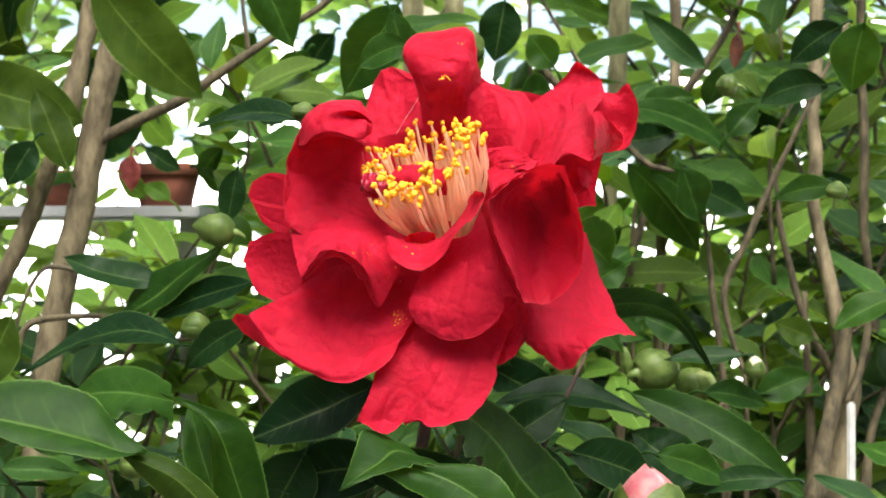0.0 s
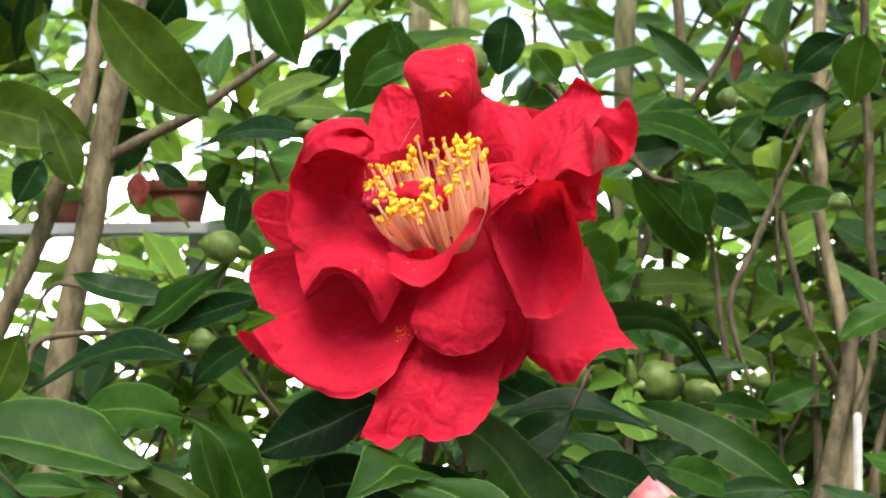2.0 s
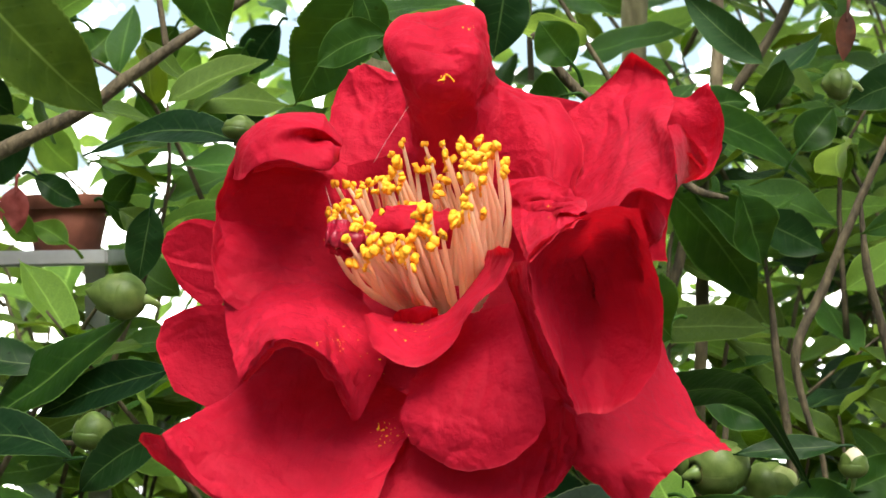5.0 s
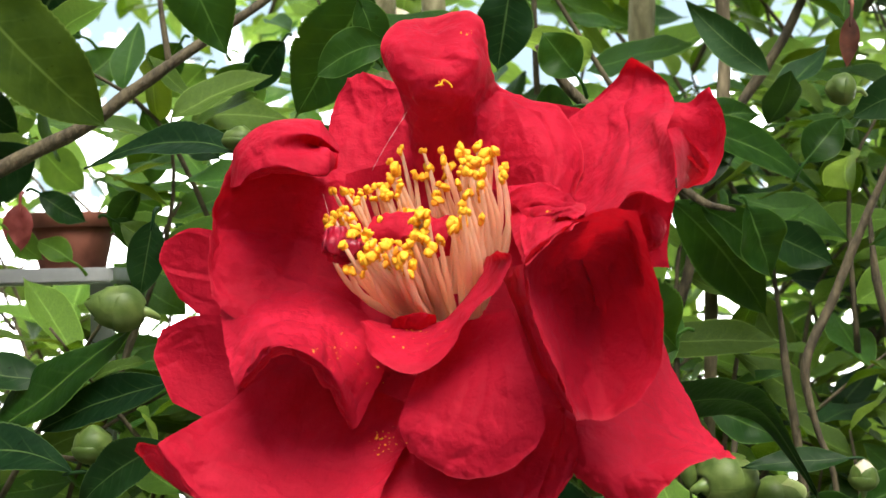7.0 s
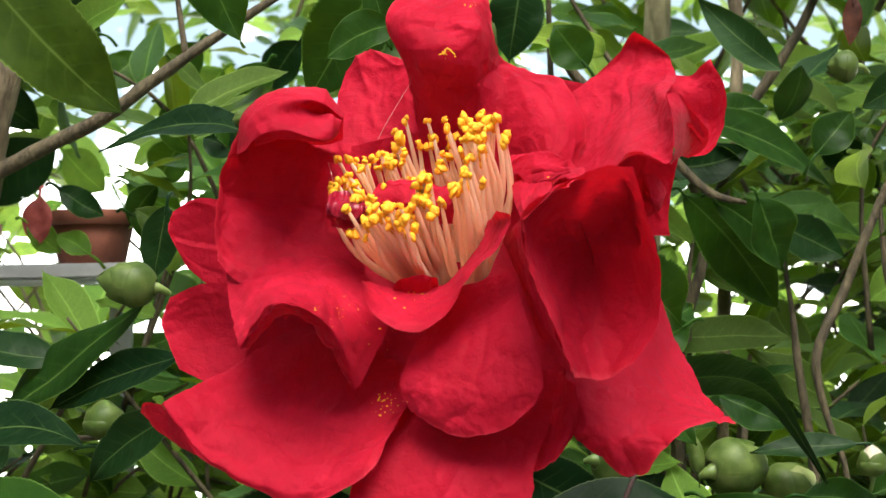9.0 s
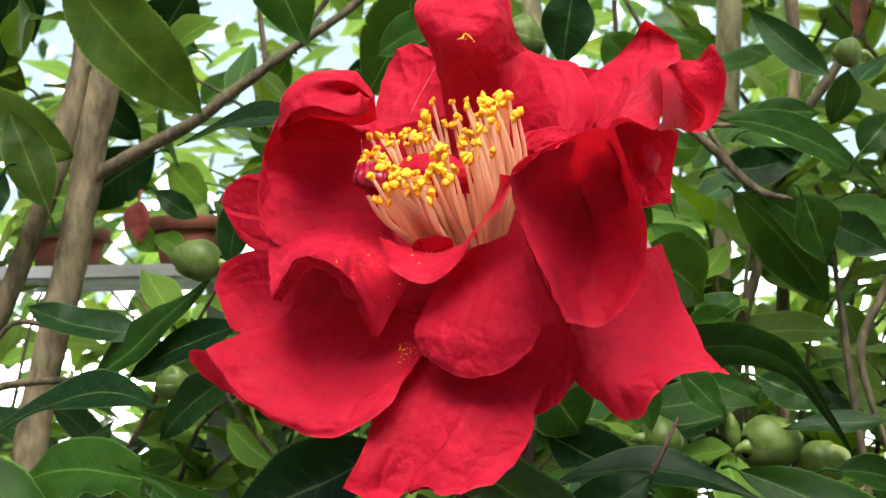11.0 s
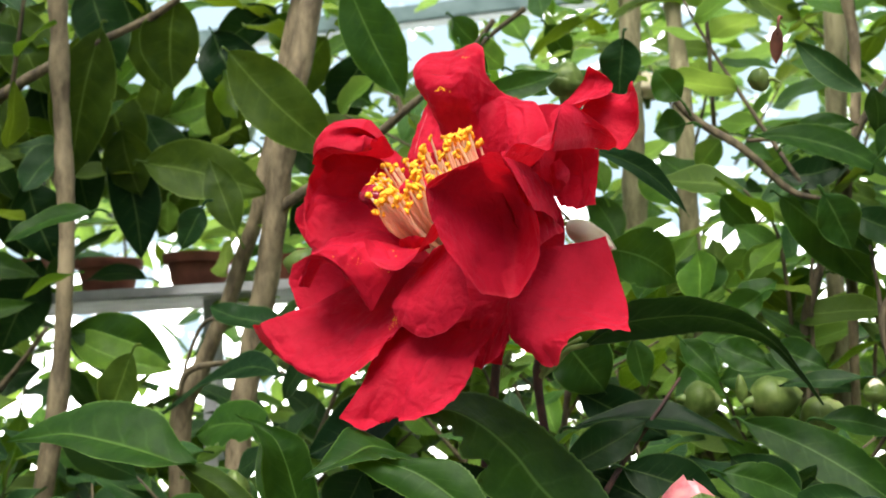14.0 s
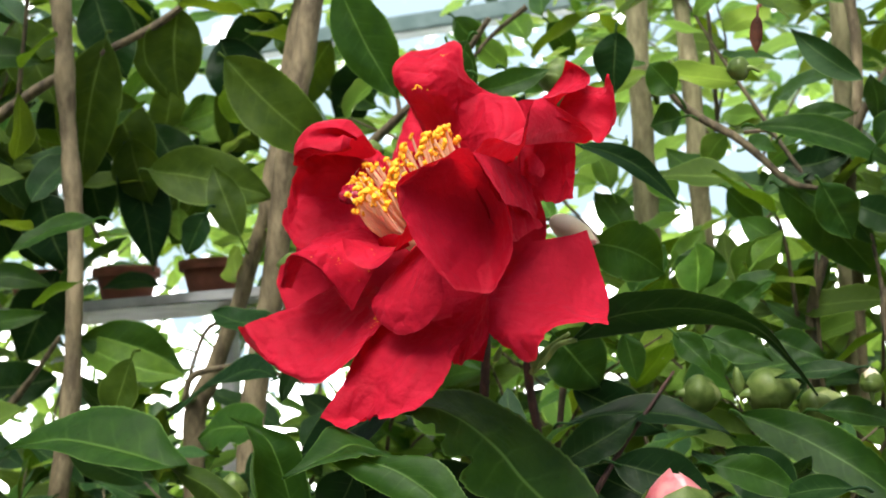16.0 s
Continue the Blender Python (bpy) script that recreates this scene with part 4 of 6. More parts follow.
shaped_leaf(shrub, [
    [(-11.04, 3.90, -5.63), (-10.30, 3.50, -5.90), (-9.99, 3.70, -5.71)],
    [(-10.16, 3.50, -6.11), (-9.33, 3.10, -6.25), (-8.87, 3.50, -5.98)],
    [(-9.24, 3.30, -7.00), (-8.16, 2.90, -6.81), (-7.76, 3.40, -6.60)],
    [(-7.86, 3.30, -8.18), (-7.04, 3.10, -7.98), (-6.53, 3.40, -7.81)],
], LEAF_UNDER)
shaped_leaf(shrub, [
    [(-7.20, 4.50, -7.69), (-6.30, 5.50, -7.93), (-5.29, 5.10, -8.07)],
    [(-7.26, 4.20, -6.37), (-6.82, 5.70, -6.46), (-5.57, 5.30, -6.71)],
    [(-7.25, 4.30, -5.44), (-7.16, 5.70, -5.55), (-5.93, 5.50, -5.63)],
    [(-7.81, 4.90, -4.77), (-7.63, 5.90, -4.97), (-6.42, 5.70, -4.99)],
    [(-8.59, 5.80, -4.38), (-8.42, 6.00, -4.49), (-7.93, 6.00, -4.49)],
    [(-9.37, 6.30, -4.06), (-9.37, 6.30, -4.08), (-9.35, 6.30, -4.10)],
])
leaf(shrub, (-7.14, 6.10, -8.33), (-8.41, 6.90, -4.37), (0.19, -0.95, 0.25), 1.37, bow=-0.03, sag=0.08)
leaf(shrub, (-1.59, 5.50, -3.73), (-6.28, 5.50, -5.65), (-0.18, -0.88, 0.44), 2.45, bow=-0.03, sag=0.08, fold=0.4, mat=LEAF_DARK_SHADED)
leaf(shrub, (-1.12, 6.50, -6.86), (-5.60, 6.50, -7.47), (-0.04, -0.96, 0.29), 2.30, bow=0.05, sag=0.1, mat=LEAF_DARK_SHADED)
shaped_leaf(shrub, [
    [(-0.68, -0.10, -5.11), (0.00, -0.30, -5.56), (0.78, -0.70, -5.83)],
    [(-1.71, -0.30, -4.73), (-0.74, -0.80, -5.35), (0.39, -1.10, -5.78)],
    [(-1.98, -0.90, -5.25), (-1.24, -1.40, -5.67), (-0.51, -1.60, -5.81)],
    [(-2.19, -1.70, -5.85), (-1.86, -1.90, -6.01), (-1.44, -2.10, -6.04)],
    [(-2.38, -2.50, -6.33), (-2.40, -2.50, -6.35), (-2.38, -2.50, -6.37)],
], bites=0.8)
shaped_leaf(shrub, [
    [(-1.50, -1.30, -5.76), (-0.70, -0.90, -5.75), (0.49, -0.70, -5.76)],
    [(-0.23, -1.30, -6.49), (0.91, -1.00, -6.23), (2.23, -0.70, -5.91)],
    [(1.20, -1.30, -7.30), (2.27, -1.10, -7.07), (3.34, -0.90, -7.15)],
    [(2.50, -1.30, -8.34), (3.58, -1.20, -8.18), (4.26, -1.10, -8.36)],
])
shaped_leaf(shrub, [
    [(-0.05, 1.80, -4.23), (-0.04, 1.70, -4.30), (0.04, 1.60, -4.40)],
    [(0.52, 3.10, -3.65), (0.80, 2.20, -4.19), (0.83, 1.50, -4.74)],
    [(1.24, 4.30, -3.62), (1.84, 2.70, -4.75), (1.35, 1.40, -5.36)],
    [(2.53, 4.90, -4.29), (2.79, 3.30, -5.75), (1.61, 1.70, -6.12)],
    [(3.92, 5.40, -5.50), (3.60, 3.90, -7.01), (2.30, 2.30, -7.28)],
    [(5.22, 5.50, -6.92), (4.81, 4.50, -8.20), (3.86, 3.30, -8.66)],
    [(6.38, 5.10, -8.80), (6.34, 5.10, -8.84), (6.30, 5.10, -8.88)],
], bites=1.6)
shaped_leaf(shrub, [
    [(-9.38, 9.00, -4.03), (-9.25, 8.60, -4.62), (-9.13, 8.20, -5.55)],
    [(-10.51, 10.00, -3.55), (-10.24, 9.30, -4.52), (-10.03, 8.80, -5.02)],
    [(-11.49, 10.60, -3.42), (-11.34, 9.80, -4.39), (-11.25, 9.00, -5.33)],
    [(-12.66, 11.00, -3.70), (-12.51, 10.30, -4.47), (-12.37, 9.60, -5.31)],
    [(-13.47, 11.20, -4.42), (-13.41, 10.90, -4.72), (-13.30, 10.60, -5.15)],
    [(-13.85, 11.30, -4.78), (-13.85, 11.30, -4.82), (-13.85, 11.30, -4.86)],
], LEAF, bites=1.4)
twig(shrub, [(18.87, 21.08, -1.84), (18.56, 21.08, -4.35), (17.75, 20.46, -7.30), (17.06, 19.84, -10.20)], [0.33, 0.42, 0.50, 0.58], mat=TWIG)
twig(shrub, [(18.65, 22.32, -1.37), (19.01, 21.70, -3.89), (18.66, 21.08, -5.36)], [0.13, 0.16, 0.19], mat=TWIG)
twig(shrub, [(20.32, 22.32, -0.86), (19.72, 21.70, -3.89), (18.85, 21.08, -5.87)], [0.15, 0.19, 0.23], mat=TWIG)
twig(shrub, [(21.21, 23.56, -5.58), (20.45, 22.94, -7.08), (19.90, 22.32, -10.59)], [0.19, 0.24, 0.29], mat=TWIG)
twig(shrub, [(17.15, 22.00, -0.85), (17.30, 22.00, -3.91), (17.44, 22.00, -6.97), (17.53, 22.00, -10.54)], [0.17, 0.21, 0.25, 0.29], mat=TWIG)
twig(shrub, [(10.48, 18.60, -2.69), (10.28, 18.60, -5.61), (10.36, 18.60, -10.00)], [0.12, 0.14, 0.17], mat=TWIG)
leaf(shrub, (7.70, 22.00, 1.70), (8.82, 23.00, 3.25), (-0.35, -0.85, 0.3), 1.3, bow=0.05, sag=0.08, mat=LEAF_YOUNG_LIT)
leaf(shrub, (6.16, 18.00, 0.27), (5.87, 19.00, 2.56), (-0.35, -0.85, 0.3), 2.0, bow=0.05, sag=0.08, mat=LEAF_YOUNG_LIT)
leaf(shrub, (7.46, 19.00, 0.24), (9.08, 20.00, 1.14), (-0.35, -0.85, 0.3), 1.4, bow=0.05, sag=0.08, mat=LEAF)
leaf(shrub, (4.57, 14.00, 0.13), (5.68, 15.00, 2.16), (-0.35, -0.85, 0.3), 2.0, bow=0.05, sag=0.08, mat=LEAF)
leaf(shrub, (8.43, 14.50, -4.79), (15.39, 12.50, -8.88), (-0.01, -0.91, 0.42), 2.02, bow=-0.05, sag=0.08)
leaf(shrub, (2.77, 10.40, -4.90), (9.12, 10.90, -5.47), (0.12, -0.57, 0.81), 1.71, bow=-0.15, sag=0.1, mat=LEAF_DARK_SHADED)
shaped_leaf(shrub, [
    [(4.05, 8.00, -1.86), (4.00, 8.10, -1.92), (3.98, 8.20, -1.97)],
    [(5.71, 7.10, -0.58), (5.44, 7.70, -1.26), (5.17, 8.30, -1.88)],
    [(7.22, 7.30, -0.36), (6.89, 8.10, -1.03), (6.56, 8.80, -1.73)],
    [(8.46, 8.30, -0.44), (8.19, 9.10, -1.00), (7.93, 9.80, -1.53)],
    [(9.64, 10.10, -0.92), (9.37, 10.70, -1.31), (9.08, 11.30, -1.67)],
    [(10.51, 11.70, -1.92), (10.38, 12.00, -2.10), (10.22, 12.30, -2.27)],
    [(11.81, 12.90, -4.27), (11.79, 12.90, -4.29), (11.76, 12.90, -4.31)],
], LEAF_DARK_SHADED)
twig(shrub, [(1.96, 9.00, -2.94), (2.60, 8.80, -2.57), (3.27, 8.50, -2.04), (4.10, 8.10, -1.90)], [0.14, 0.12, 0.12, 0.10], mat=BUD, name='leaf_stalk', rough=0.25, sides=10)
leaf(shrub, (2.38, 12.50, -3.50), (5.82, 13.50, -5.39), (0.32, -0.94, 0.08), 1.96, sag=0.1, mat=LEAF_DARK_SHADED)
leaf(shrub, (4.96, 7.50, 1.49), (7.29, 9.50, 0.27), (0.59, -0.79, -0.17), 2.25, bow=-0.1, sag=0.1)
leaf(shrub, (9.08, 21.50, 4.90), (12.74, 23.50, 0.78), (0.26, -0.94, -0.22), 2.37, bow=-0.04, sag=0.08)
leaf(shrub, (10.01, 20.80, 4.62), (12.97, 22.50, 1.99), (0.43, -0.90, -0.09), 1.59, bow=-0.08, sag=0.1)
leaf(shrub, (8.61, 19.50, 7.28), (14.57, 21.50, 4.95), (0.43, -0.80, 0.41), 1.59, bow=-0.1, sag=0.1)
leaf(shrub, (18.00, 14.50, 10.31), (17.66, 15.50, 7.45), (-0.43, -0.87, -0.25), 2.08, bow=0.03, sag=0.08)
leaf(shrub, (17.31, 15.50, 10.33), (15.30, 16.50, 8.80), (-0.41, -0.91, -0.05), 1.53, bow=0.05, sag=0.08, mat=LEAF_DARK_SHADED)
leaf(shrub, (16.96, 16.50, 7.97), (14.18, 17.50, 7.23), (-0.37, -0.92, 0.13), 1.52, bow=0.1, sag=0.1, mat=LEAF_DARK_SHADED)
leaf(shrub, (17.55, 17.50, 3.73), (14.97, 18.50, 3.24), (-0.39, -0.88, 0.28), 1.19, bow=0.05, sag=0.08)
leaf(shrub, (8.71, 8.50, -6.60), (11.82, 9.50, -7.90), (0.40, -0.88, 0.28), 1.38, bow=-0.06, sag=0.1)
leaf(shrub, (13.65, 8.50, -7.55), (9.79, 9.50, -8.11), (-0.28, -0.75, 0.60), 1.13, bow=0.06, sag=0.1, mat=LEAF_DARK_SHADED)
leaf(shrub, (11.42, 14.50, -4.80), (14.39, 15.50, -5.42), (0.37, -0.79, 0.48), 1.23, bow=-0.05, sag=0.1)
leaf(shrub, (18.84, 12.50, -0.82), (16.15, 12.50, -2.16), (-0.28, -0.78, 0.55), 1.33, bow=0.05, sag=0.1)
leaf(shrub, (2.63, 9.50, -6.40), (5.70, 10.50, -4.56), (0.07, -0.92, 0.38), 1.76, bow=0.03, sag=0.1, mat=LEAF_DARK_SHADED)
leaf(shrub, (5.47, 7.50, -6.37), (8.92, 8.50, -7.76), (0.35, -0.91, 0.23), 1.97, bow=-0.03, sag=0.1, mat=LEAF_DARK_SHADED)
leaf(shrub, (5.58, 18.50, 8.90), (4.48, 18.50, 10.37), (-0.09, -0.99, -0.07), 1.53, sag=0.05)
leaf(shrub, (-4.17, 6.50, -6.25), (-5.60, 6.50, -8.90), (-0.14, -0.99, 0.08), 2.31, sag=0.1, mat=LEAF_DARK_SHADED)
leaf(shrub, (-20.05, 13.00, 5.23), (-23.96, 11.50, 3.96), (0.05, -0.75, 0.66), 1.5, bow=0.08, sag=0.1)
leaf(shrub, (-25.18, 19.00, 0.27), (-19.51, 19.50, -1.42), (0.15, -0.80, 0.58), 2.0, bow=0.1, sag=0.16, mat=LEAF_YOUNG_LIT)
leaf(shrub, (-24.77, 28.00, 12.56), (-21.97, 29.00, 13.73), (0.30, -0.88, 0.15), 2.2, bow=0.04, sag=0.08, mat=LEAF_YOUNG_LIT)
leaf(shrub, (-18.65, 24.00, 14.41), (-19.65, 25.00, 10.61), (0.35, -0.88, 0.05), 1.0, bow=0.04, sag=0.08, mat=LEAF_DARK_SHADED)
leaf(shrub, (-19.28, 27.00, 10.54), (-23.03, 28.00, 12.19), (0.40, -0.88, -0.05), 1.9, bow=0.04, sag=0.08, mat=LEAF_UNDER)
leaf(shrub, (-17.20, 26.00, 17.22), (-21.48, 27.00, 15.47), (0.30, -0.88, -0.15), 2.2, bow=0.04, sag=0.08, mat=LEAF_DARK_SHADED)
leaf(shrub, (-26.27, 25.00, 19.10), (-24.56, 26.00, 15.92), (0.35, -0.88, 0.15), 2.4, bow=0.04, sag=0.08, mat=LEAF_DARK_SHADED)
leaf(shrub, (-26.97, 29.00, 11.34), (-26.53, 30.00, 16.06), (0.40, -0.88, 0.05), 2.2, bow=0.04, sag=0.08, mat=LEAF_UNDER)
leaf(shrub, (-24.09, 22.00, 10.75), (-23.55, 23.00, 7.35), (0.30, -0.88, -0.05), 2.6, bow=0.04, sag=0.08, mat=LEAF_UNDER)
leaf(shrub, (-24.78, 28.00, 11.00), (-21.17, 29.00, 10.85), (0.35, -0.88, -0.15), 2.0, bow=0.04, sag=0.08, mat=LEAF_DARK_SHADED)
leaf(shrub, (-22.05, 25.00, 8.97), (-25.36, 26.00, 6.33), (0.40, -0.88, 0.15), 2.2, bow=0.04, sag=0.08, mat=LEAF_UNDER)
leaf(shrub, (-24.94, 18.50, 0.35), (-20.70, 21.50, -1.34), (0.62, -0.76, 0.19), 2.45, bow=-0.08, sag=0.1)
leaf(shrub, (-23.06, 18.50, 15.16), (-25.46, 19.50, 7.78), (0.40, -0.88, -0.25), 3.17, bow=0.03, sag=0.05, mat=LEAF_UNDER)
leaf(shrub, (-19.46, 19.50, 16.43), (-20.20, 20.50, 12.08), (0.36, -0.89, -0.27), 2.99, bow=0.05, sag=0.05, mat=LEAF_UNDER)
leaf(shrub, (-28.56, 14.50, 13.80), (-24.62, 15.50, 13.63), (0.24, -0.90, 0.37), 2.05, bow=-0.1, sag=0.1)
leaf(shrub, (-24.73, 22.50, 10.33), (-23.81, 23.50, 4.04), (0.74, -0.68, 0.00), 2.73, bow=-0.04, sag=0.05, mat=LEAF_DARK_SHADED)
leaf(shrub, (-31.34, 20.50, 13.25), (-29.83, 21.50, 8.06), (0.69, -0.72, 0.06), 3.06, bow=0.03, sag=0.05, mat=LEAF_UNDER)
leaf(shrub, (-32.75, 19.50, 3.87), (-27.82, 20.50, 3.30), (0.23, -0.87, 0.45), 1.53, bow=-0.08, sag=0.1)
leaf(shrub, (-33.48, 19.50, 1.89), (-28.25, 20.50, 2.19), (0.15, -0.91, 0.39), 1.36, bow=0.08, sag=0.1)
leaf(shrub, (-34.89, 22.50, -1.44), (-29.83, 23.50, -1.07), (0.18, -0.97, 0.17), 2.85, bow=0.05, sag=0.1, mat=LEAF_DARK_SHADED)
leaf(shrub, (-31.45, 23.50, 17.19), (-34.53, 24.50, 13.38), (0.28, -0.85, -0.45), 3.06, sag=0.05, mat=LEAF_UNDER)
leaf(shrub, (-26.36, 22.50, 17.50), (-28.10, 22.50, 20.17), (0.45, -0.84, 0.29), 2.48, sag=0.05)
leaf(shrub, (-24.14, 24.50, 3.33), (-28.17, 24.50, 3.46), (0.02, -0.82, 0.57), 1.17, bow=0.1, sag=0.1, mat=LEAF_DARK_SHADED)
leaf(shrub, (-34.59, 25.50, 10.08), (-36.94, 25.50, 4.93), (0.44, -0.88, -0.20), 3.60, sag=0.05, mat=LEAF_DARK_SHADED)
leaf(shrub, (-31.99, 26.50, 4.96), (-34.69, 26.50, -0.15), (0.38, -0.90, -0.20), 3.23, sag=0.05, mat=LEAF_DARK_SHADED)
leaf(shrub, (-29.86, 20.50, 17.54), (-28.00, 21.50, 12.74), (0.66, -0.74, 0.10), 3.23, bow=0.04, sag=0.06, mat=LEAF_UNDER)
leaf(shrub, (-24.40, 19.50, 18.00), (-23.14, 20.50, 13.43), (0.67, -0.74, 0.02), 2.95, bow=0.04, sag=0.06, mat=LEAF_DARK_SHADED)
leaf(shrub, (-32.33, 21.50, 12.94), (-31.44, 22.50, 6.98), (0.75, -0.66, -0.00), 3.44, bow=0.04, sag=0.06, mat=LEAF_UNDER)
leaf(shrub, (-25.30, 22.50, 13.48), (-23.99, 23.50, 8.78), (0.67, -0.74, 0.03), 2.87, bow=0.04, sag=0.06, mat=LEAF_UNDER)
leaf(shrub, (-28.71, 20.50, 8.27), (-27.52, 21.50, 3.93), (0.72, -0.69, 0.04), 3.01, bow=0.04, sag=0.06, mat=LEAF_DARK_SHADED)
leaf(shrub, (-22.24, 21.50, 16.70), (-21.97, 22.50, 12.50), (0.69, -0.71, -0.13), 2.67, bow=0.04, sag=0.06, mat=LEAF_UNDER)
leaf(shrub, (-27.88, 23.50, 11.26), (-27.41, 24.50, 6.54), (0.72, -0.69, -0.07), 2.63, bow=0.04, sag=0.06, mat=LEAF_DARK_SHADED)
leaf(shrub, (-13.11, 24.50, 5.80), (-11.50, 25.00, 4.77), (0.40, -0.89, 0.20), 1.09, bow=0.05, sag=0.08, mat=LEAF_DARK_SHADED)
leaf(shrub, (-10.55, 24.50, 4.80), (-9.10, 25.00, 3.81), (0.42, -0.89, 0.17), 1.03, bow=0.05, sag=0.08)
leaf(shrub, (-12.00, 24.50, 3.34), (-13.41, 25.00, 4.16), (-0.03, -0.88, 0.48), 0.97, bow=0.05, sag=0.08, mat=LEAF_YOUNG_LIT)
leaf(shrub, (-14.25, 24.50, 4.53), (-13.09, 25.00, 3.44), (0.49, -0.86, 0.13), 1.03, bow=0.05, sag=0.08, mat=LEAF_YOUNG_LIT)
leaf(shrub, (-9.57, 24.50, 5.80), (-10.70, 25.00, 4.34), (-0.32, -0.95, -0.08), 1.14, bow=0.05, sag=0.08)
leaf(shrub, (-1.25, 12.50, 8.73), (1.83, 13.50, 9.54), (0.28, -0.95, 0.12), 1.16, bow=0.05, sag=0.08)
leaf(shrub, (-1.29, 16.50, 10.43), (0.07, 17.50, 9.47), (0.60, -0.80, 0.02), 1.02, bow=0.05, sag=0.08)
leaf(shrub, (-6.54, 26.50, 14.49), (-5.21, 27.50, 13.11), (0.60, -0.80, -0.00), 1.49, bow=0.05, sag=0.08, mat=LEAF_YOUNG_LIT)
leaf(shrub, (-7.28, 25.50, 15.51), (-6.25, 26.50, 14.17), (0.65, -0.76, -0.07), 1.48, bow=0.05, sag=0.08)
leaf(shrub, (-4.26, 27.50, 14.40), (-5.76, 28.50, 16.26), (0.17, -0.81, 0.57), 1.51, bow=0.05, sag=0.08, mat=LEAF_YOUNG_LIT)
leaf(shrub, (-3.04, 27.50, 15.09), (-2.01, 28.50, 13.46), (0.61, -0.78, -0.09), 1.49, bow=0.05, sag=0.08)
leaf(shrub, (-14.12, 25.50, 15.30), (-16.70, 26.50, 11.99), (0.08, -0.93, -0.35), 2.40, bow=0.05, sag=0.08, mat=LEAF_UNDER)
leaf(shrub, (-11.93, 25.50, 14.14), (-14.15, 26.50, 10.53), (0.10, -0.94, -0.32), 2.51, bow=0.05, sag=0.08, mat=LEAF_DARK_SHADED)
leaf(shrub, (-16.22, 25.50, 10.02), (-14.22, 26.50, 8.22), (0.52, -0.85, 0.11), 1.78, bow=0.05, sag=0.08, mat=LEAF_DARK_SHADED)
leaf(shrub, (-18.74, 25.50, 14.13), (-21.12, 26.50, 10.39), (0.15, -0.93, -0.34), 2.45, bow=0.05, sag=0.08, mat=LEAF_UNDER)
leaf(shrub, (-11.71, 25.50, 11.54), (-15.36, 26.50, 13.01), (-0.14, -0.94, 0.30), 1.63, bow=0.05, sag=0.08)
leaf(shrub, (-13.42, 25.50, 7.44), (-16.91, 26.50, 5.27), (-0.11, -0.96, -0.27), 2.36, bow=0.05, sag=0.08, mat=LEAF_DARK_SHADED)
leaf(shrub, (-20.71, 25.50, 16.18), (-18.69, 26.50, 12.22), (0.59, -0.80, 0.10), 3.39, bow=0.05, sag=0.08, mat=LEAF_DARK_SHADED)
leaf(shrub, (-31.50, 25.50, 14.77), (-30.06, 26.50, 9.14), (0.73, -0.68, 0.07), 2.94, bow=0.05, sag=0.08, mat=LEAF_DARK_SHADED)
leaf(shrub, (-24.98, 25.50, 12.16), (-22.55, 26.50, 8.43), (0.59, -0.79, 0.17), 2.65, bow=0.05, sag=0.08, mat=LEAF_DARK_SHADED)
leaf(shrub, (-33.83, 25.50, 9.38), (-32.74, 26.50, 5.01), (0.76, -0.64, 0.04), 2.64, bow=0.05, sag=0.08, mat=LEAF_DARK_SHADED)
leaf(shrub, (-21.59, 25.50, 8.22), (-24.70, 26.50, 5.61), (-0.00, -0.93, -0.36), 2.17, bow=0.05, sag=0.08)
leaf(shrub, (-17.34, 25.50, 16.61), (-15.30, 26.50, 14.78), (0.49, -0.87, 0.07), 2.12, bow=0.05, sag=0.08)
leaf(shrub, (2.42, 29.50, 5.89), (0.53, 30.50, 7.59), (-0.03, -0.87, 0.49), 1.44, bow=0.05, sag=0.08, mat=LEAF_YOUNG_LIT)
leaf(shrub, (4.92, 29.50, 6.20), (6.48, 30.50, 4.55), (0.50, -0.87, -0.05), 1.56, bow=0.05, sag=0.08)
leaf(shrub, (6.64, 29.50, 3.37), (4.69, 30.50, 1.71), (-0.29, -0.93, -0.22), 1.69, bow=0.05, sag=0.08, mat=LEAF_YOUNG_LIT)
leaf(shrub, (9.07, 29.50, 4.49), (7.38, 30.50, 6.09), (-0.06, -0.88, 0.48), 1.69, bow=0.05, sag=0.08, mat=LEAF_YOUNG_LIT)
leaf(shrub, (9.69, 29.50, 2.07), (7.61, 30.50, 0.97), (-0.38, -0.92, -0.12), 1.68, bow=0.05, sag=0.08)
leaf(shrub, (1.97, 29.50, 2.65), (3.47, 30.50, 4.54), (0.26, -0.92, 0.29), 1.42, bow=0.05, sag=0.08, mat=LEAF_YOUNG_LIT)
leaf(shrub, (-0.93, 29.50, 6.76), (-2.03, 30.50, 8.98), (0.30, -0.81, 0.51), 1.31, bow=0.05, sag=0.08, mat=LEAF_YOUNG_LIT)
leaf(shrub, (8.50, 29.50, 8.00), (6.64, 30.50, 7.25), (-0.41, -0.89, -0.17), 1.41, bow=0.05, sag=0.08, mat=LEAF_YOUNG_LIT)
leaf(shrub, (-0.20, 29.50, 4.19), (-2.12, 30.50, 7.00), (0.23, -0.86, 0.46), 1.74, bow=0.05, sag=0.08)
leaf(shrub, (5.07, 29.50, 8.91), (3.64, 30.50, 7.55), (-0.28, -0.89, -0.36), 1.43, bow=0.05, sag=0.08, mat=LEAF_YOUNG_LIT)
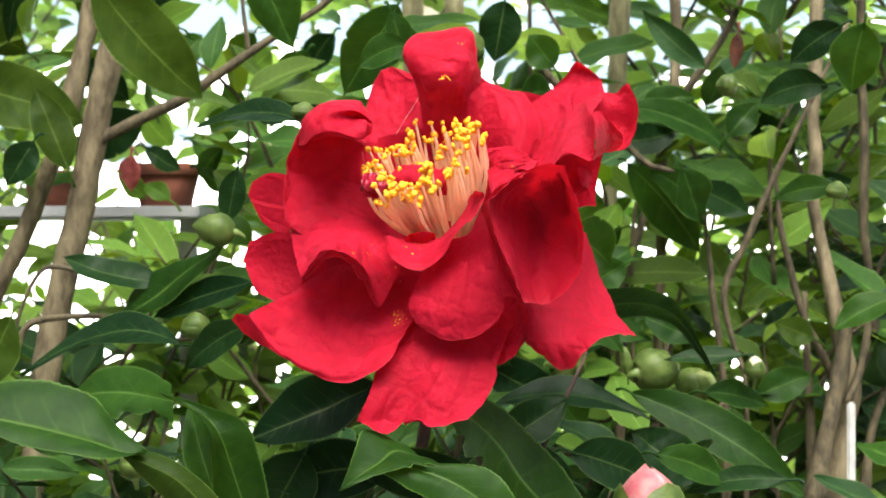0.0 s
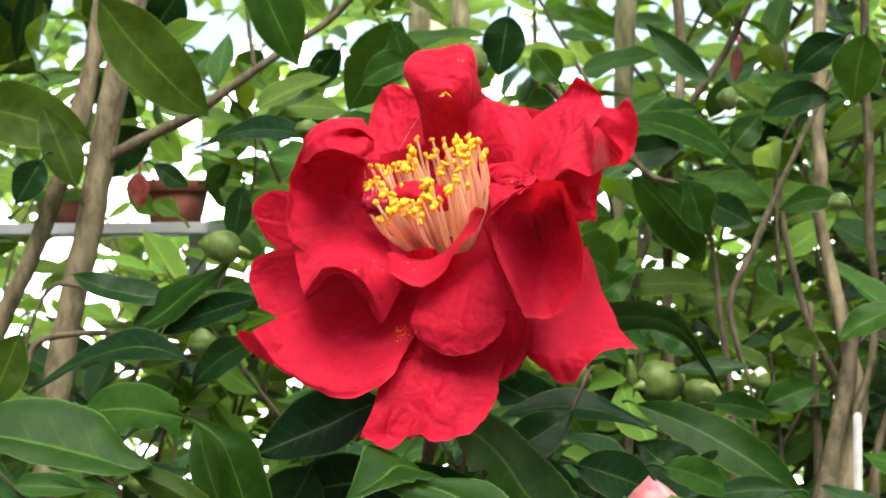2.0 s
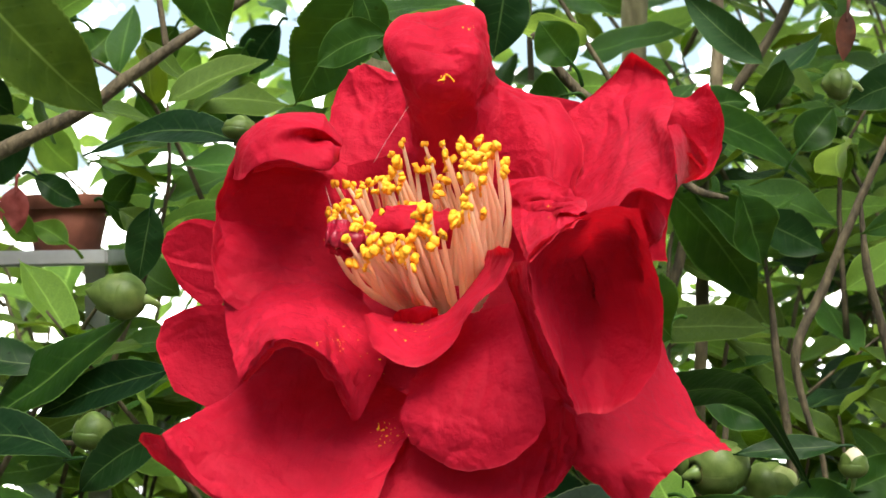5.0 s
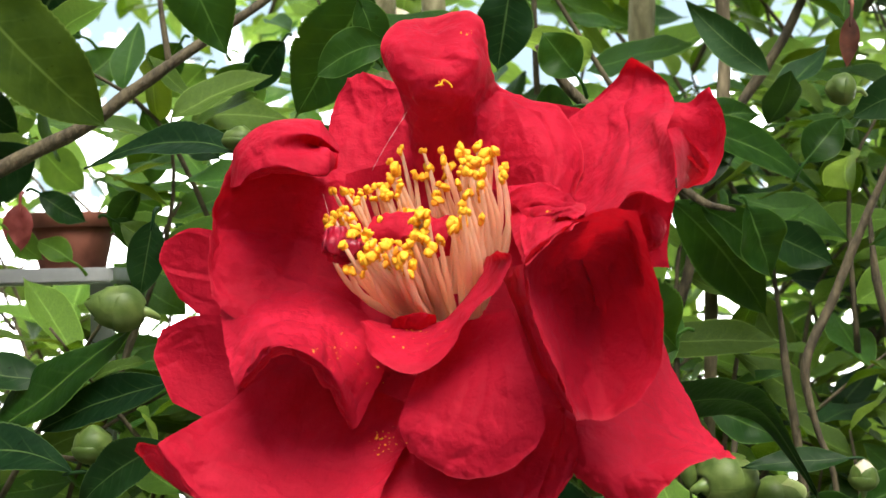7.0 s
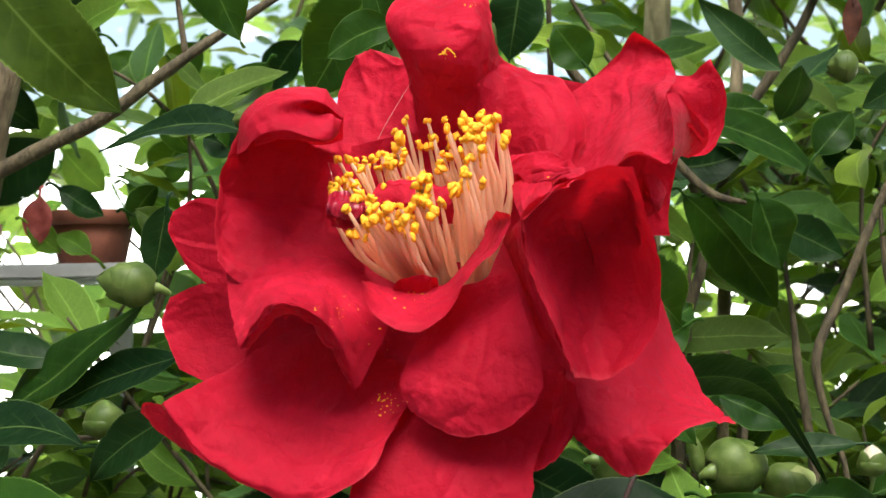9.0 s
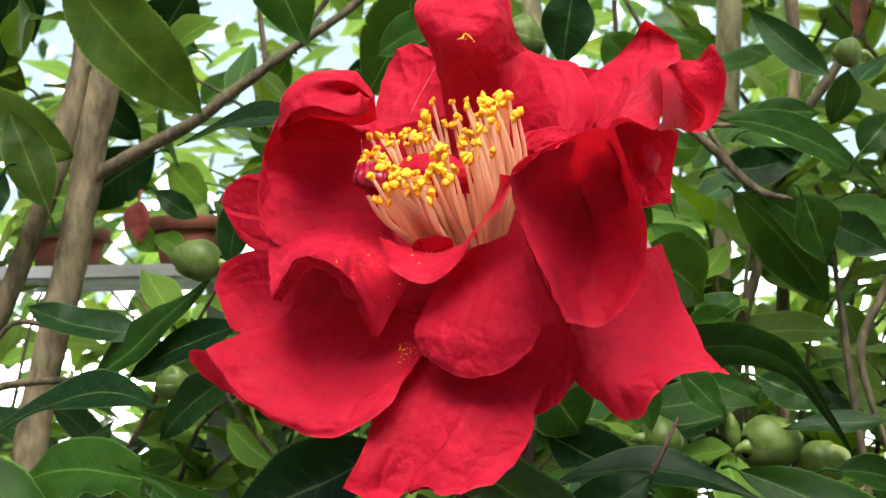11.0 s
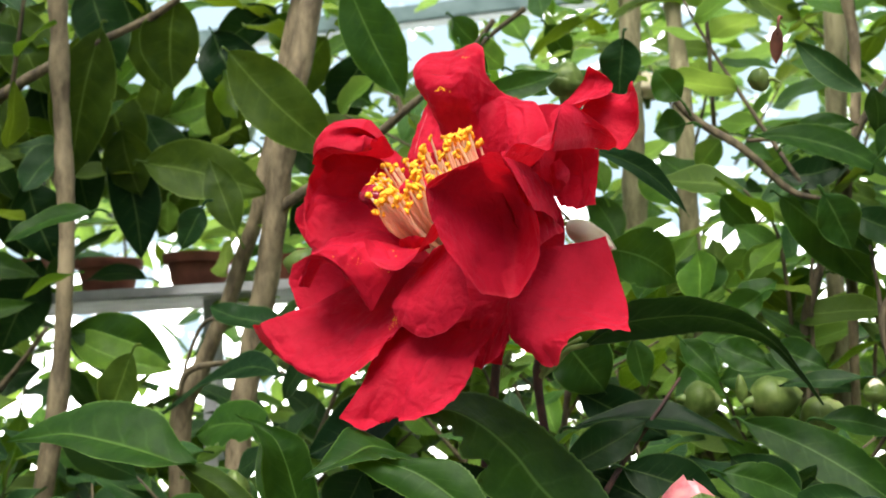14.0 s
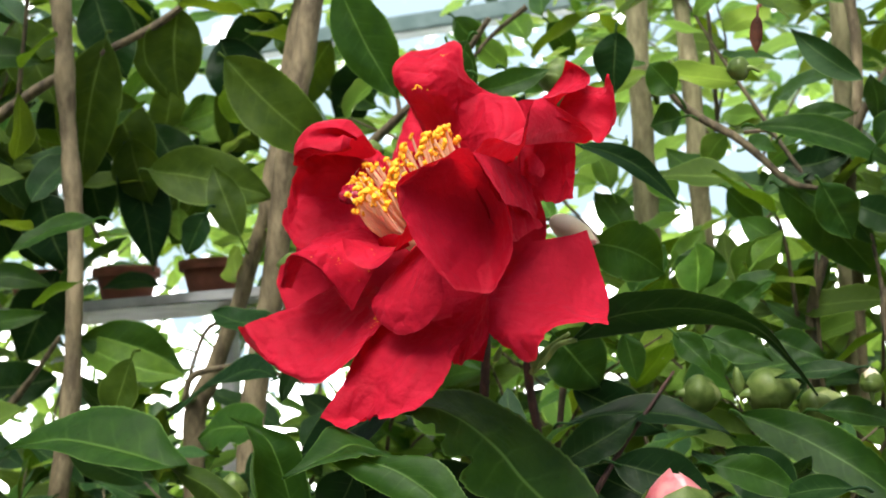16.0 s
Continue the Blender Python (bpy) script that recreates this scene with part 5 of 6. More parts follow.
leaf(shrub, (10.99, 29.50, 6.42), (9.33, 30.50, 7.52), (-0.24, -0.87, 0.42), 1.40, bow=0.05, sag=0.08, mat=LEAF_YOUNG_LIT)
leaf(shrub, (-8.17, 33.50, 11.42), (-9.76, 34.50, 9.75), (-0.34, -0.91, -0.22), 1.86, bow=0.05, sag=0.08, mat=LEAF_YOUNG_LIT)
leaf(shrub, (-13.47, 33.50, 10.83), (-11.85, 34.50, 12.43), (0.25, -0.91, 0.32), 1.72, bow=0.05, sag=0.08)
leaf(shrub, (-14.94, 33.50, 8.18), (-13.34, 34.50, 6.47), (0.49, -0.87, -0.04), 1.72, bow=0.05, sag=0.08, mat=LEAF_YOUNG_LIT)
leaf(shrub, (-9.93, 33.50, 8.47), (-11.25, 34.50, 6.47), (-0.30, -0.92, -0.26), 1.86, bow=0.05, sag=0.08)
leaf(shrub, (-5.81, 33.50, 10.83), (-7.08, 34.50, 9.15), (-0.36, -0.90, -0.27), 1.55, bow=0.05, sag=0.08, mat=LEAF_YOUNG_LIT)
leaf(shrub, (-15.24, 33.50, 10.53), (-16.32, 34.50, 8.56), (-0.22, -0.91, -0.34), 1.41, bow=0.05, sag=0.08, mat=LEAF_YOUNG_LIT)
leaf(shrub, (-12.29, 33.50, 6.70), (-10.06, 34.50, 5.58), (0.44, -0.89, 0.08), 1.86, bow=0.05, sag=0.08)
leaf(shrub, (-8.17, 33.50, 4.35), (-9.46, 34.50, 6.47), (0.10, -0.88, 0.47), 1.54, bow=0.05, sag=0.08, mat=LEAF_YOUNG_LIT)
leaf(shrub, (-5.77, 27.50, 10.70), (-7.10, 28.50, 8.60), (-0.30, -0.92, -0.25), 1.73, bow=0.05, sag=0.08)
leaf(shrub, (-6.45, 27.50, 9.06), (-5.15, 28.50, 7.35), (0.46, -0.87, -0.16), 1.44, bow=0.05, sag=0.08, mat=LEAF_DARK_SHADED)
leaf(shrub, (-7.83, 27.50, 9.06), (-6.54, 28.50, 7.49), (0.48, -0.86, -0.15), 1.38, bow=0.05, sag=0.08)
leaf(shrub, (-4.53, 27.50, 11.53), (-5.85, 28.50, 9.71), (-0.34, -0.91, -0.25), 1.59, bow=0.05, sag=0.08, mat=LEAF_DARK_SHADED)
leaf(shrub, (-8.37, 27.50, 11.53), (-9.60, 28.50, 9.71), (-0.30, -0.91, -0.30), 1.59, bow=0.05, sag=0.08)
leaf(shrub, (-7.00, 27.50, 7.14), (-8.49, 28.50, 8.04), (-0.29, -0.84, 0.46), 1.30, bow=0.05, sag=0.08, mat=LEAF_DARK_SHADED)
leaf(shrub, (-9.88, 27.50, 9.06), (-8.76, 28.50, 7.35), (0.49, -0.85, -0.18), 1.30, bow=0.05, sag=0.08)
twig(shrub, [(-10.30, 20.50, 25.68), (-12.73, 20.50, 15.14), (-14.06, 20.50, 9.37), (-15.49, 21.10, 2.86), (-16.81, 21.10, -3.46), (-17.77, 21.10, -10.54), (-18.54, 22.60, -32.54), (-17.92, 25.10, -130.00)], [0.50, 0.57, 0.59, 0.62, 0.62, 0.66, 0.79, 1.95], mat=BARK, name='trunk', label='smooth grey-brown stem with a dark knot', rough=0.12, sides=10)
twig(shrub, [(-12.10, 22.50, 25.83), (-14.51, 22.50, 15.01), (-15.54, 22.50, 10.37), (-16.67, 22.50, 5.99), (-18.37, 22.50, 1.61), (-20.95, 22.50, -3.54), (-23.01, 24.00, -25.54), (-23.04, 26.50, -130.00)], [0.42, 0.48, 0.50, 0.53, 0.53, 0.56, 0.67, 1.65], mat=BARK, name='trunk', rough=0.12, sides=10)
twig(shrub, [(-15.17, 20.80, 5.25), (-14.17, 20.80, 6.06), (-10.52, 20.00, 7.77), (-7.72, 19.50, 9.63), (-4.34, 19.00, 11.78), (-2.72, 18.50, 13.30)], [0.31, 0.28, 0.25, 0.21, 0.19, 0.15], mat=TWIG, name='branch', rough=0.25, sides=10)
twig(shrub, [(-7.72, 19.50, 9.63), (-7.92, 19.50, 11.49), (-8.09, 19.50, 12.97)], [0.13, 0.10, 0.10], mat=TWIG, name='branch', rough=0.25, sides=10)
twig(shrub, [(-25.14, 16.50, 30.24), (-24.39, 16.50, 18.12), (-24.43, 17.00, 12.94), (-24.32, 17.50, 4.20), (-24.74, 17.50, -2.52), (-25.79, 17.50, -8.35), (-26.63, 19.00, -30.35), (-26.05, 21.50, -130.00)], [0.46, 0.51, 0.50, 0.50, 0.50, 0.53, 0.62, 1.45], mat=BARK, name='trunk', rough=0.12, sides=10)
twig(shrub, [(-31.77, 17.50, 10.76), (-29.36, 18.00, 11.86), (-25.59, 18.50, 13.70), (-20.61, 19.00, 15.50), (-18.97, 19.50, 16.64)], [0.32, 0.32, 0.29, 0.22, 0.17], mat=TWIG, name='branch', rough=0.25, sides=10)
twig(shrub, [(-32.90, 20.50, -4.73), (-30.04, 20.50, -1.98), (-26.84, 19.50, 0.64)], [0.21, 0.18, 0.14], mat=TWIG, name='branch', rough=0.25, sides=10)
twig(shrub, [(10.69, 34.50, 28.52), (10.21, 34.50, 16.00), (9.97, 34.50, 9.74), (9.55, 34.50, 2.89), (9.61, 34.50, -1.28), (9.75, 34.50, -6.64), (9.87, 36.00, -28.64), (10.93, 38.50, -130.00)], [0.48, 0.55, 0.54, 0.51, 0.51, 0.54, 0.63, 1.46], mat=PALE_BARK, name='trunk', rough=0.1, sides=10)
twig(shrub, [(-0.76, 35.50, 33.03), (-0.80, 35.50, 19.90), (-0.82, 35.50, 12.90), (-0.88, 35.50, 6.01), (-0.73, 35.50, 0.70), (-0.61, 37.00, -21.30), (0.44, 39.50, -130.00)], [0.55, 0.61, 0.60, 0.65, 0.71, 0.80, 1.87], mat=PALE_BARK, name='trunk', rough=0.1, sides=10)
twig(shrub, [(0.47, 37.50, 29.45), (1.22, 37.50, 16.51), (1.44, 37.50, 12.81), (1.65, 37.50, 5.42), (1.82, 39.00, -16.58), (2.91, 41.50, -130.00)], [0.47, 0.53, 0.53, 0.56, 0.63, 1.47], mat=PALE_BARK, name='trunk', rough=0.1, sides=10)
twig(shrub, [(15.41, 25.50, 13.94), (14.20, 25.50, 11.27), (12.06, 25.50, 8.05), (10.99, 25.50, 5.11), (10.19, 25.50, 2.17), (9.38, 25.50, -0.51), (8.74, 27.00, -22.51), (9.42, 29.50, -130.00)], [0.19, 0.21, 0.22, 0.22, 0.24, 0.27, 0.31, 0.79], mat=TWIG, name='branch', rough=0.25, sides=10)
twig(shrub, [(18.75, 20.50, 11.12), (17.00, 20.50, 7.36), (15.11, 20.50, 3.35), (13.23, 20.50, -0.72), (13.63, 20.50, -2.92), (14.18, 20.50, -4.93), (14.62, 22.00, -26.93), (15.85, 24.50, -130.00)], [0.10, 0.13, 0.15, 0.17, 0.14, 0.13, 0.15, 0.39], mat=TWIG, name='branch', rough=0.25, sides=10)
twig(shrub, [(18.31, 22.50, 24.79), (17.90, 22.50, 13.97), (17.69, 22.50, 8.56), (17.69, 22.50, 3.41), (18.46, 22.50, -0.97), (19.36, 22.50, -5.35), (18.46, 22.50, -10.75), (17.73, 24.00, -32.75), (18.37, 26.50, -130.00)], [0.28, 0.32, 0.34, 0.34, 0.37, 0.45, 0.64, 0.77, 1.88], mat=BARK, name='trunk', rough=0.15, sides=10)
twig(shrub, [(20.24, 24.50, 14.84), (20.51, 24.50, 2.15), (20.90, 24.50, -2.61), (19.47, 23.50, -6.21), (18.33, 25.00, -28.21), (18.75, 27.50, -130.00)], [0.22, 0.25, 0.25, 0.24, 0.29, 0.71], mat=TWIG, name='branch', rough=0.25, sides=10)
twig(shrub, [(15.54, 20.50, 4.60), (15.79, 20.50, 2.09), (16.74, 20.50, -1.92), (18.60, 22.00, -5.05)], [0.08, 0.15, 0.18, 0.21], mat=TWIG, name='branch', rough=0.25, sides=10)
twig(shrub, [(11.66, 26.50, 15.19), (12.07, 26.50, 10.85), (11.79, 26.50, 7.60), (11.31, 26.50, 5.43), (10.92, 28.00, -16.57), (11.72, 30.50, -130.00)], [0.28, 0.28, 0.25, 0.25, 0.28, 0.71], mat=BARK, name='branch', rough=0.25, sides=10)
twig(shrub, [(12.66, 22.50, 2.64), (13.10, 22.50, -0.97), (13.44, 22.50, -4.06), (13.69, 22.50, -7.15), (13.90, 24.00, -29.15), (15.00, 26.50, -130.00)], [0.08, 0.16, 0.18, 0.21, 0.25, 0.62], mat=TWIG, name='branch', rough=0.25, sides=10)
twig(shrub, [(1.14, 6.50, 0.65), (0.84, 7.50, -1.90), (0.45, 8.00, -3.71), (-0.26, 8.50, -7.77)], [0.18, 0.20, 0.23, 0.25], mat=STEM, name='branch', rough=0.25, sides=10)
twig(shrub, [(2.54, 8.50, -1.55), (1.92, 9.00, -2.73), (2.00, 9.50, -5.20), (2.42, 9.50, -7.86)], [0.12, 0.19, 0.19, 0.21], mat=STEM, name='branch', rough=0.25, sides=10)
twig(shrub, [(4.05, 9.50, -7.49), (4.99, 10.50, -5.72), (6.47, 12.50, -3.08)], [0.13, 0.11, 0.07], mat=STEM, name='branch', rough=0.25, sides=10)
twig(shrub, [(2.01, 12.50, -3.30), (1.62, 12.50, -5.65), (1.10, 12.50, -7.99)], [0.15, 0.15, 0.15], mat=TWIG, name='branch', rough=0.25, sides=10)
twig(shrub, [(1.96, 9.00, -2.84), (2.72, 8.80, -2.17), (3.72, 8.50, -1.62)], [0.12, 0.12, 0.10], mat=BUD, name='leaf_stalk', rough=0.25, sides=10)
twig(shrub, [(4.46, 19.50, 10.09), (5.70, 20.00, 8.45), (7.91, 20.50, 6.83), (9.69, 20.50, 4.98), (11.04, 20.50, 4.50)], [0.17, 0.19, 0.19, 0.14, 0.10], mat=TWIG, name='branch', rough=0.25, sides=10)
twig(shrub, [(7.93, 20.50, 7.24), (9.48, 21.00, 7.29), (11.03, 21.50, 7.37)], [0.10, 0.10, 0.07], mat=TWIG, name='branch', rough=0.25, sides=10)
twig(shrub, [(-3.81, 26.50, 15.81), (-5.94, 26.50, 14.42), (-7.52, 26.50, 12.64)], [0.14, 0.14, 0.14], mat=TWIG, name='branch', rough=0.25, sides=10)
twig(shrub, [(-16.60, 14.50, -3.06), (-15.90, 14.50, -1.91), (-13.14, 14.50, -1.68), (-10.21, 13.50, -2.55), (-9.03, 12.50, -2.50)], [0.14, 0.14, 0.12, 0.09, 0.07], mat=TWIG, name='branch', rough=0.25, sides=10)
twig(shrub, [(-14.04, 15.50, 0.15), (-15.68, 15.50, 0.27), (-16.62, 15.50, -1.25), (-17.08, 15.50, -3.12)], [0.12, 0.12, 0.10, 0.10], mat=TWIG, name='branch', rough=0.25, sides=10)
# ---------- buds ----------
def bud(base, tip, radius, mats, label):
    """A bud of overlapping scales from base to tip, in centimetres; the outer scales take the first material, the inner the second."""
    a, b, r = cm(base), cm(tip), radius * 0.01
    tall = (b - a).length
    rnd = random.Random(int(1000 * (a.x + 3 * b.z)))
    m = leaf_pose(a, b, Vector((0.1, -1, 0.2)))
    ob = thing("flower_bud", a, label, "flower bud", "camellia buds")
    core = bmesh.new()
    bmesh.ops.create_uvsphere(core, u_segments=16, v_segments=10, radius=1.0)
    for v in core.verts:
        v.co = m @ Vector((v.co.x * r * 0.86 * (1 - 0.18 * v.co.z), tall * (0.47 + 0.46 * v.co.z), v.co.y * r * 0.86 * (1 - 0.18 * v.co.z)))
    part("bud_core", core, mats[1], ob)
    for ring, (count, reach) in enumerate(((3, 0.97), (3, 0.78), (3, 0.5))):
        for k in range(count):
            turn = 2 * math.pi * (k / count + 0.17 * ring) + rnd.uniform(-0.15, 0.15)
            top = reach * rnd.uniform(0.94, 1.03)
            def at(u, v, turn=turn, top=top, ring=ring):
                s = 2 * u - 1
                w = v * top
                c = turn + s * 1.15 * math.sqrt(max(0.0, 1 - v ** 5))
                swell = math.sqrt(max(0.0, 1 - ((0.4 - w) / 0.44) ** 2)) if w < 0.4 else math.sqrt(max(0.0, 1 - ((w - 0.4) / 0.605) ** 2))
                rr = r * (0.93 + 0.1 * ring) * swell * (1 - (0.65 if ring == 0 else 0.12) * v ** 6) + 0.0002
                return m @ Vector((math.cos(c) * rr, w * tall * 1.0, math.sin(c) * rr))
            bm = bmesh.new()
            sheet(bm, 8, 9, at)
            thicken(bm, 0.00025)
            part("bud_scale", bm, mats[0] if ring or mats[0] is BUD_PALE and k else mats[1], ob)
    part("bud_stalk", tube_mesh([a + (a - b).normalized() * 0.0035 + Vector((0, 0.002, -0.001)), a - (b - a).normalized() * 0.0015, a + (b - a) * 0.05], [r * 0.14, r * 0.2, r * 0.36], 8), BUD, ob)
    return ob


def box_mesh(x0, x1, y0, y1, z0, z1, bevel=0.0):
    bm = bmesh.new()
    bmesh.ops.create_cube(bm, size=1)
    for v in bm.verts:
        v.co = Vector(((x0 + x1) / 2 + v.co.x * (x1 - x0), (y0 + y1) / 2 + v.co.y * (y1 - y0), (z0 + z1) / 2 + v.co.z * (z1 - z0)))
    if bevel:
        bmesh.ops.bevel(bm, geom=bm.edges[:], offset=bevel, segments=2, affect="EDGES")
    return bm



bud((8.73, 14.90, -4.04), (10.65, 15.90, -3.81), 0.84, [BUD, BUD_TIP], 'plump green camellia bud with overlapping scales')
bud((8.38, 15.10, -4.08), (8.24, 15.10, -2.87), 0.21, [BUD, BUD], 'slender green leaf bud')
bud((10.55, 16.00, -4.85), (12.25, 16.00, -4.29), 0.69, [BUD, BUD_TIP], 'plump green camellia bud with overlapping scales')
bud((5.46, 17.50, -3.82), (6.96, 18.10, -4.01), 0.73, [BUD, BUD_TIP], 'plump green camellia bud with overlapping scales')
bud((-7.05, 9.00, 1.68), (-8.66, 9.00, 1.97), 0.56, [BUD, BUD], 'plump green camellia bud with overlapping scales')
bud((-8.53, 9.50, -2.34), (-8.57, 9.50, -1.23), 0.52, [BUD, BUD], 'plump green camellia bud with overlapping scales')
bud((11.37, 6.50, 6.94), (10.57, 6.50, 6.99), 0.37, [BUD, BUD], 'plump green camellia bud with overlapping scales')
bud((16.33, 12.50, 3.05), (16.47, 12.50, 3.81), 0.39, [BUD, BUD], 'plump green camellia bud with overlapping scales')
bud((-10.65, 8.50, -7.44), (-10.65, 8.50, -6.18), 0.56, [BUD, BUD], 'plump green camellia bud with overlapping scales')
bud((1.59, 14.50, 8.67), (1.92, 14.50, 10.24), 0.71, [BUD, BUD], 'plump green camellia bud with overlapping scales')
bud((1.61, 15.00, 7.86), (1.84, 15.00, 8.82), 0.45, [BUD, BUD], 'plump green camellia bud with overlapping scales')
bud((8.22, 5.90, -9.55), (8.02, 5.90, -6.55), 1.32, [BUD, BUD_PINK], 'opening pink camellia bud in green scales')
bud((3.99, 6.50, 2.33), (5.81, 6.20, 1.30), 0.40, [BUD_PALE, BUD_PINK], 'pale opening camellia bud with a pink tip')
bud((-0.25, 36.50, 12.69), (-0.19, 36.50, 14.27), 1.04, [BUD_PALE, BUD_PALE], 'pale cream opening camellia bud')
bud((-4.51, 9.50, 5.96), (-4.46, 9.50, 6.68), 0.43, [BUD, BUD], 'plump green camellia bud with overlapping scales')
bud((13.50, 14.50, -4.22), (13.52, 14.50, -3.25), 0.40, [BUD, BUD_PALE], 'plump green camellia bud with overlapping scales')
bud((2.26, 8.50, -2.86), (2.42, 8.50, -1.75), 0.14, [BUD, BUD], 'small pointed green leaf bud')
bud((0.74, 8.50, -2.48), (1.05, 8.50, -1.92), 0.10, [BUD, BUD], 'small pointed green leaf bud')
leaf(shrub, (11.61, 7.50, 8.99), (11.46, 7.50, 7.62), (-0.16, -0.99, 0.02), 0.51, sag=0.1, mat=DEAD)
# a leaf shape standing in for a red-pink camellia bloom behind
leaf(shrub, (-13.80, 24.50, 5.46), (-13.96, 24.50, 3.61), (0.01, -1.00, -0.00), 1.1, sag=0.1, mat=RED_BLOOM, label="red-pink camellia bloom further back, built as a leaf")
leaf(shrub, (-22.86, 24.50, 7.33), (-22.90, 24.50, 5.57), (0.38, -0.92, -0.01), 1.19, sag=0.1, mat=LEAF_YOUNG_LIT)
leaf(shrub, (6.91, 24.50, 1.63), (8.37, 24.50, 3.26), (0.04, -1.00, -0.04), 1.41, sag=0.1, mat=LEAF_YOUNG_LIT)
leaf(shrub, (5.63, 20.50, 0.69), (5.99, 20.50, 2.70), (0.00, -1.00, -0.00), 2.37, sag=0.1)
leaf(shrub, (8.70, 18.50, 0.46), (6.79, 18.50, -0.67), (-0.04, -1.00, 0.07), 1.44, sag=0.1)
leaf(shrub, (6.55, 12.50, -1.61), (7.97, 12.50, -3.05), (0.34, -0.88, 0.34), 1.13, sag=0.1)
leaf(shrub, (5.20, 10.50, -1.62), (5.64, 10.50, -3.50), (0.57, -0.81, 0.13), 1.11, sag=0.1)
leaf(shrub, (2.00, 11.50, -1.39), (3.58, 12.50, -3.58), (0.51, -0.86, -0.02), 2.62, sag=0.1)
leaf(shrub, (5.57, 19.50, 8.01), (4.09, 19.50, 7.82), (-0.03, -0.98, 0.21), 1.60, sag=0.1)
leaf(shrub, (9.61, 21.50, 7.16), (12.48, 22.50, 7.97), (0.21, -0.91, 0.37), 1.41, bow=-0.1, sag=0.1)
leaf(shrub, (8.67, 24.50, 6.23), (12.07, 24.50, 6.87), (-0.03, -0.99, 0.16), 1.61, bow=0.1, sag=0.1, mat=LEAF_DARK_SHADED)
leaf(shrub, (3.81, 10.50, 5.65), (6.81, 14.50, 3.38), (0.83, -0.54, 0.15), 1.06, bow=-0.1, sag=0.1, mat=LEAF_DARK_SHADED)
leaf(shrub, (11.24, 19.50, 4.59), (12.26, 20.50, 2.19), (0.46, -0.87, -0.16), 1.95, sag=0.1)
leaf(shrub, (2.26, 5.50, -7.28), (-2.65, 5.50, -6.59), (0.05, -0.94, 0.34), 1.85, sag=0.1, mat=LEAF_DARK_SHADED)
leaf(shrub, (10.78, 12.50, -8.15), (8.22, 12.50, -6.06), (0.21, -0.94, 0.26), 2.35, sag=0.1, mat=LEAF_DARK_SHADED)
leaf(shrub, (5.85, 11.50, -8.02), (2.88, 11.50, -6.51), (0.15, -0.94, 0.30), 1.51, sag=0.1, mat=LEAF_DARK_SHADED)
leaf(shrub, (13.10, 14.50, -3.26), (9.81, 14.50, -3.37), (-0.02, -0.79, 0.61), 0.85, sag=0.1, mat=LEAF_DARK_SHADED)
leaf(shrub, (-15.19, 17.50, 4.46), (-16.64, 17.50, 8.07), (0.33, -0.94, 0.13), 1.76, sag=0.1, mat=LEAF_UNDER)
leaf(shrub, (-16.39, 16.50, 5.60), (-17.58, 16.50, 3.70), (0.05, -1.00, -0.03), 1.49, sag=0.1, mat=LEAF_DARK_SHADED)
leaf(shrub, (-15.28, 8.50, -1.44), (-16.54, 8.50, -4.39), (0.04, -1.00, -0.02), 1.77, sag=0.1, mat=LEAF_UNDER)
leaf(shrub, (-3.08, 8.50, -7.76), (-4.76, 8.50, -6.07), (0.22, -0.95, 0.22), 1.51, sag=0.1)
leaf(shrub, (-7.60, 14.50, 4.32), (-8.06, 14.50, 2.01), (-0.04, -1.00, 0.01), 1.18, sag=0.1, mat=LEAF_DARK_SHADED)
leaf(shrub, (-7.49, 15.50, 3.43), (-8.78, 15.50, 4.36), (0.13, -0.98, 0.17), 0.96, sag=0.1, mat=LEAF_UNDER)
leaf(shrub, (14.36, 18.50, -5.26), (16.80, 18.50, -4.28), (-0.12, -0.95, 0.29), 1.52, sag=0.1)
leaf(shrub, (17.02, 19.50, -2.87), (15.29, 19.50, -2.13), (0.05, -0.99, 0.12), 1.28, sag=0.1, mat=LEAF_UNDER)
leaf(shrub, (13.48, 20.50, 6.11), (14.74, 20.50, 7.61), (-0.20, -0.97, 0.17), 1.43, sag=0.1)
leaf(shrub, (12.13, 21.50, 3.89), (14.67, 21.50, 2.62), (0.03, -1.00, 0.07), 1.57, sag=0.1, mat=LEAF_DARK_SHADED)
leaf(shrub, (7.01, 16.50, -1.69), (9.41, 16.50, -2.70), (0.15, -0.92, 0.36), 1.44, sag=0.1)
leaf(shrub, (9.24, 16.50, -1.81), (11.57, 16.50, -2.81), (0.15, -0.93, 0.35), 1.43, sag=0.1)
stake = thing('plant_stake', cm((18.41, 18.50, -5.55)) - Vector((0, 0, 0)), 'thin grey plastic plant stake in the soil', 'stake')
part('stake_rod', box_mesh(0.1823, 0.1859, 0.1841, 0.1859, 0.0, 1.2445, 0.0008), STAKE_GREY, stake, smooth=False)
SHELF_TOP = 1.3316
# where daylight comes through the far hedge: x, z and radius in centimetres
HEDGE_FAR_LEFT = [
    (-98, 9, 5), (-84, 6, 14), (-79, 10, 9), (-75, 33, 3), (-72, 9, 9), (-70, 37, 4),
    (-68, 5, 8), (-68, 31, 6), (-64, 34, 8), (-63, 32, 5), (-57, 25, 4), (-39, 23, 4),
    (-39, -1, 9), (-39, 34, 12), (-36, 35, 6), (-35, -5, 6), (-34, 7, 5), (-32, 21, 7),
    (-31, 15, 4), (-27, 3, 9), (-24, 22, 9),
]
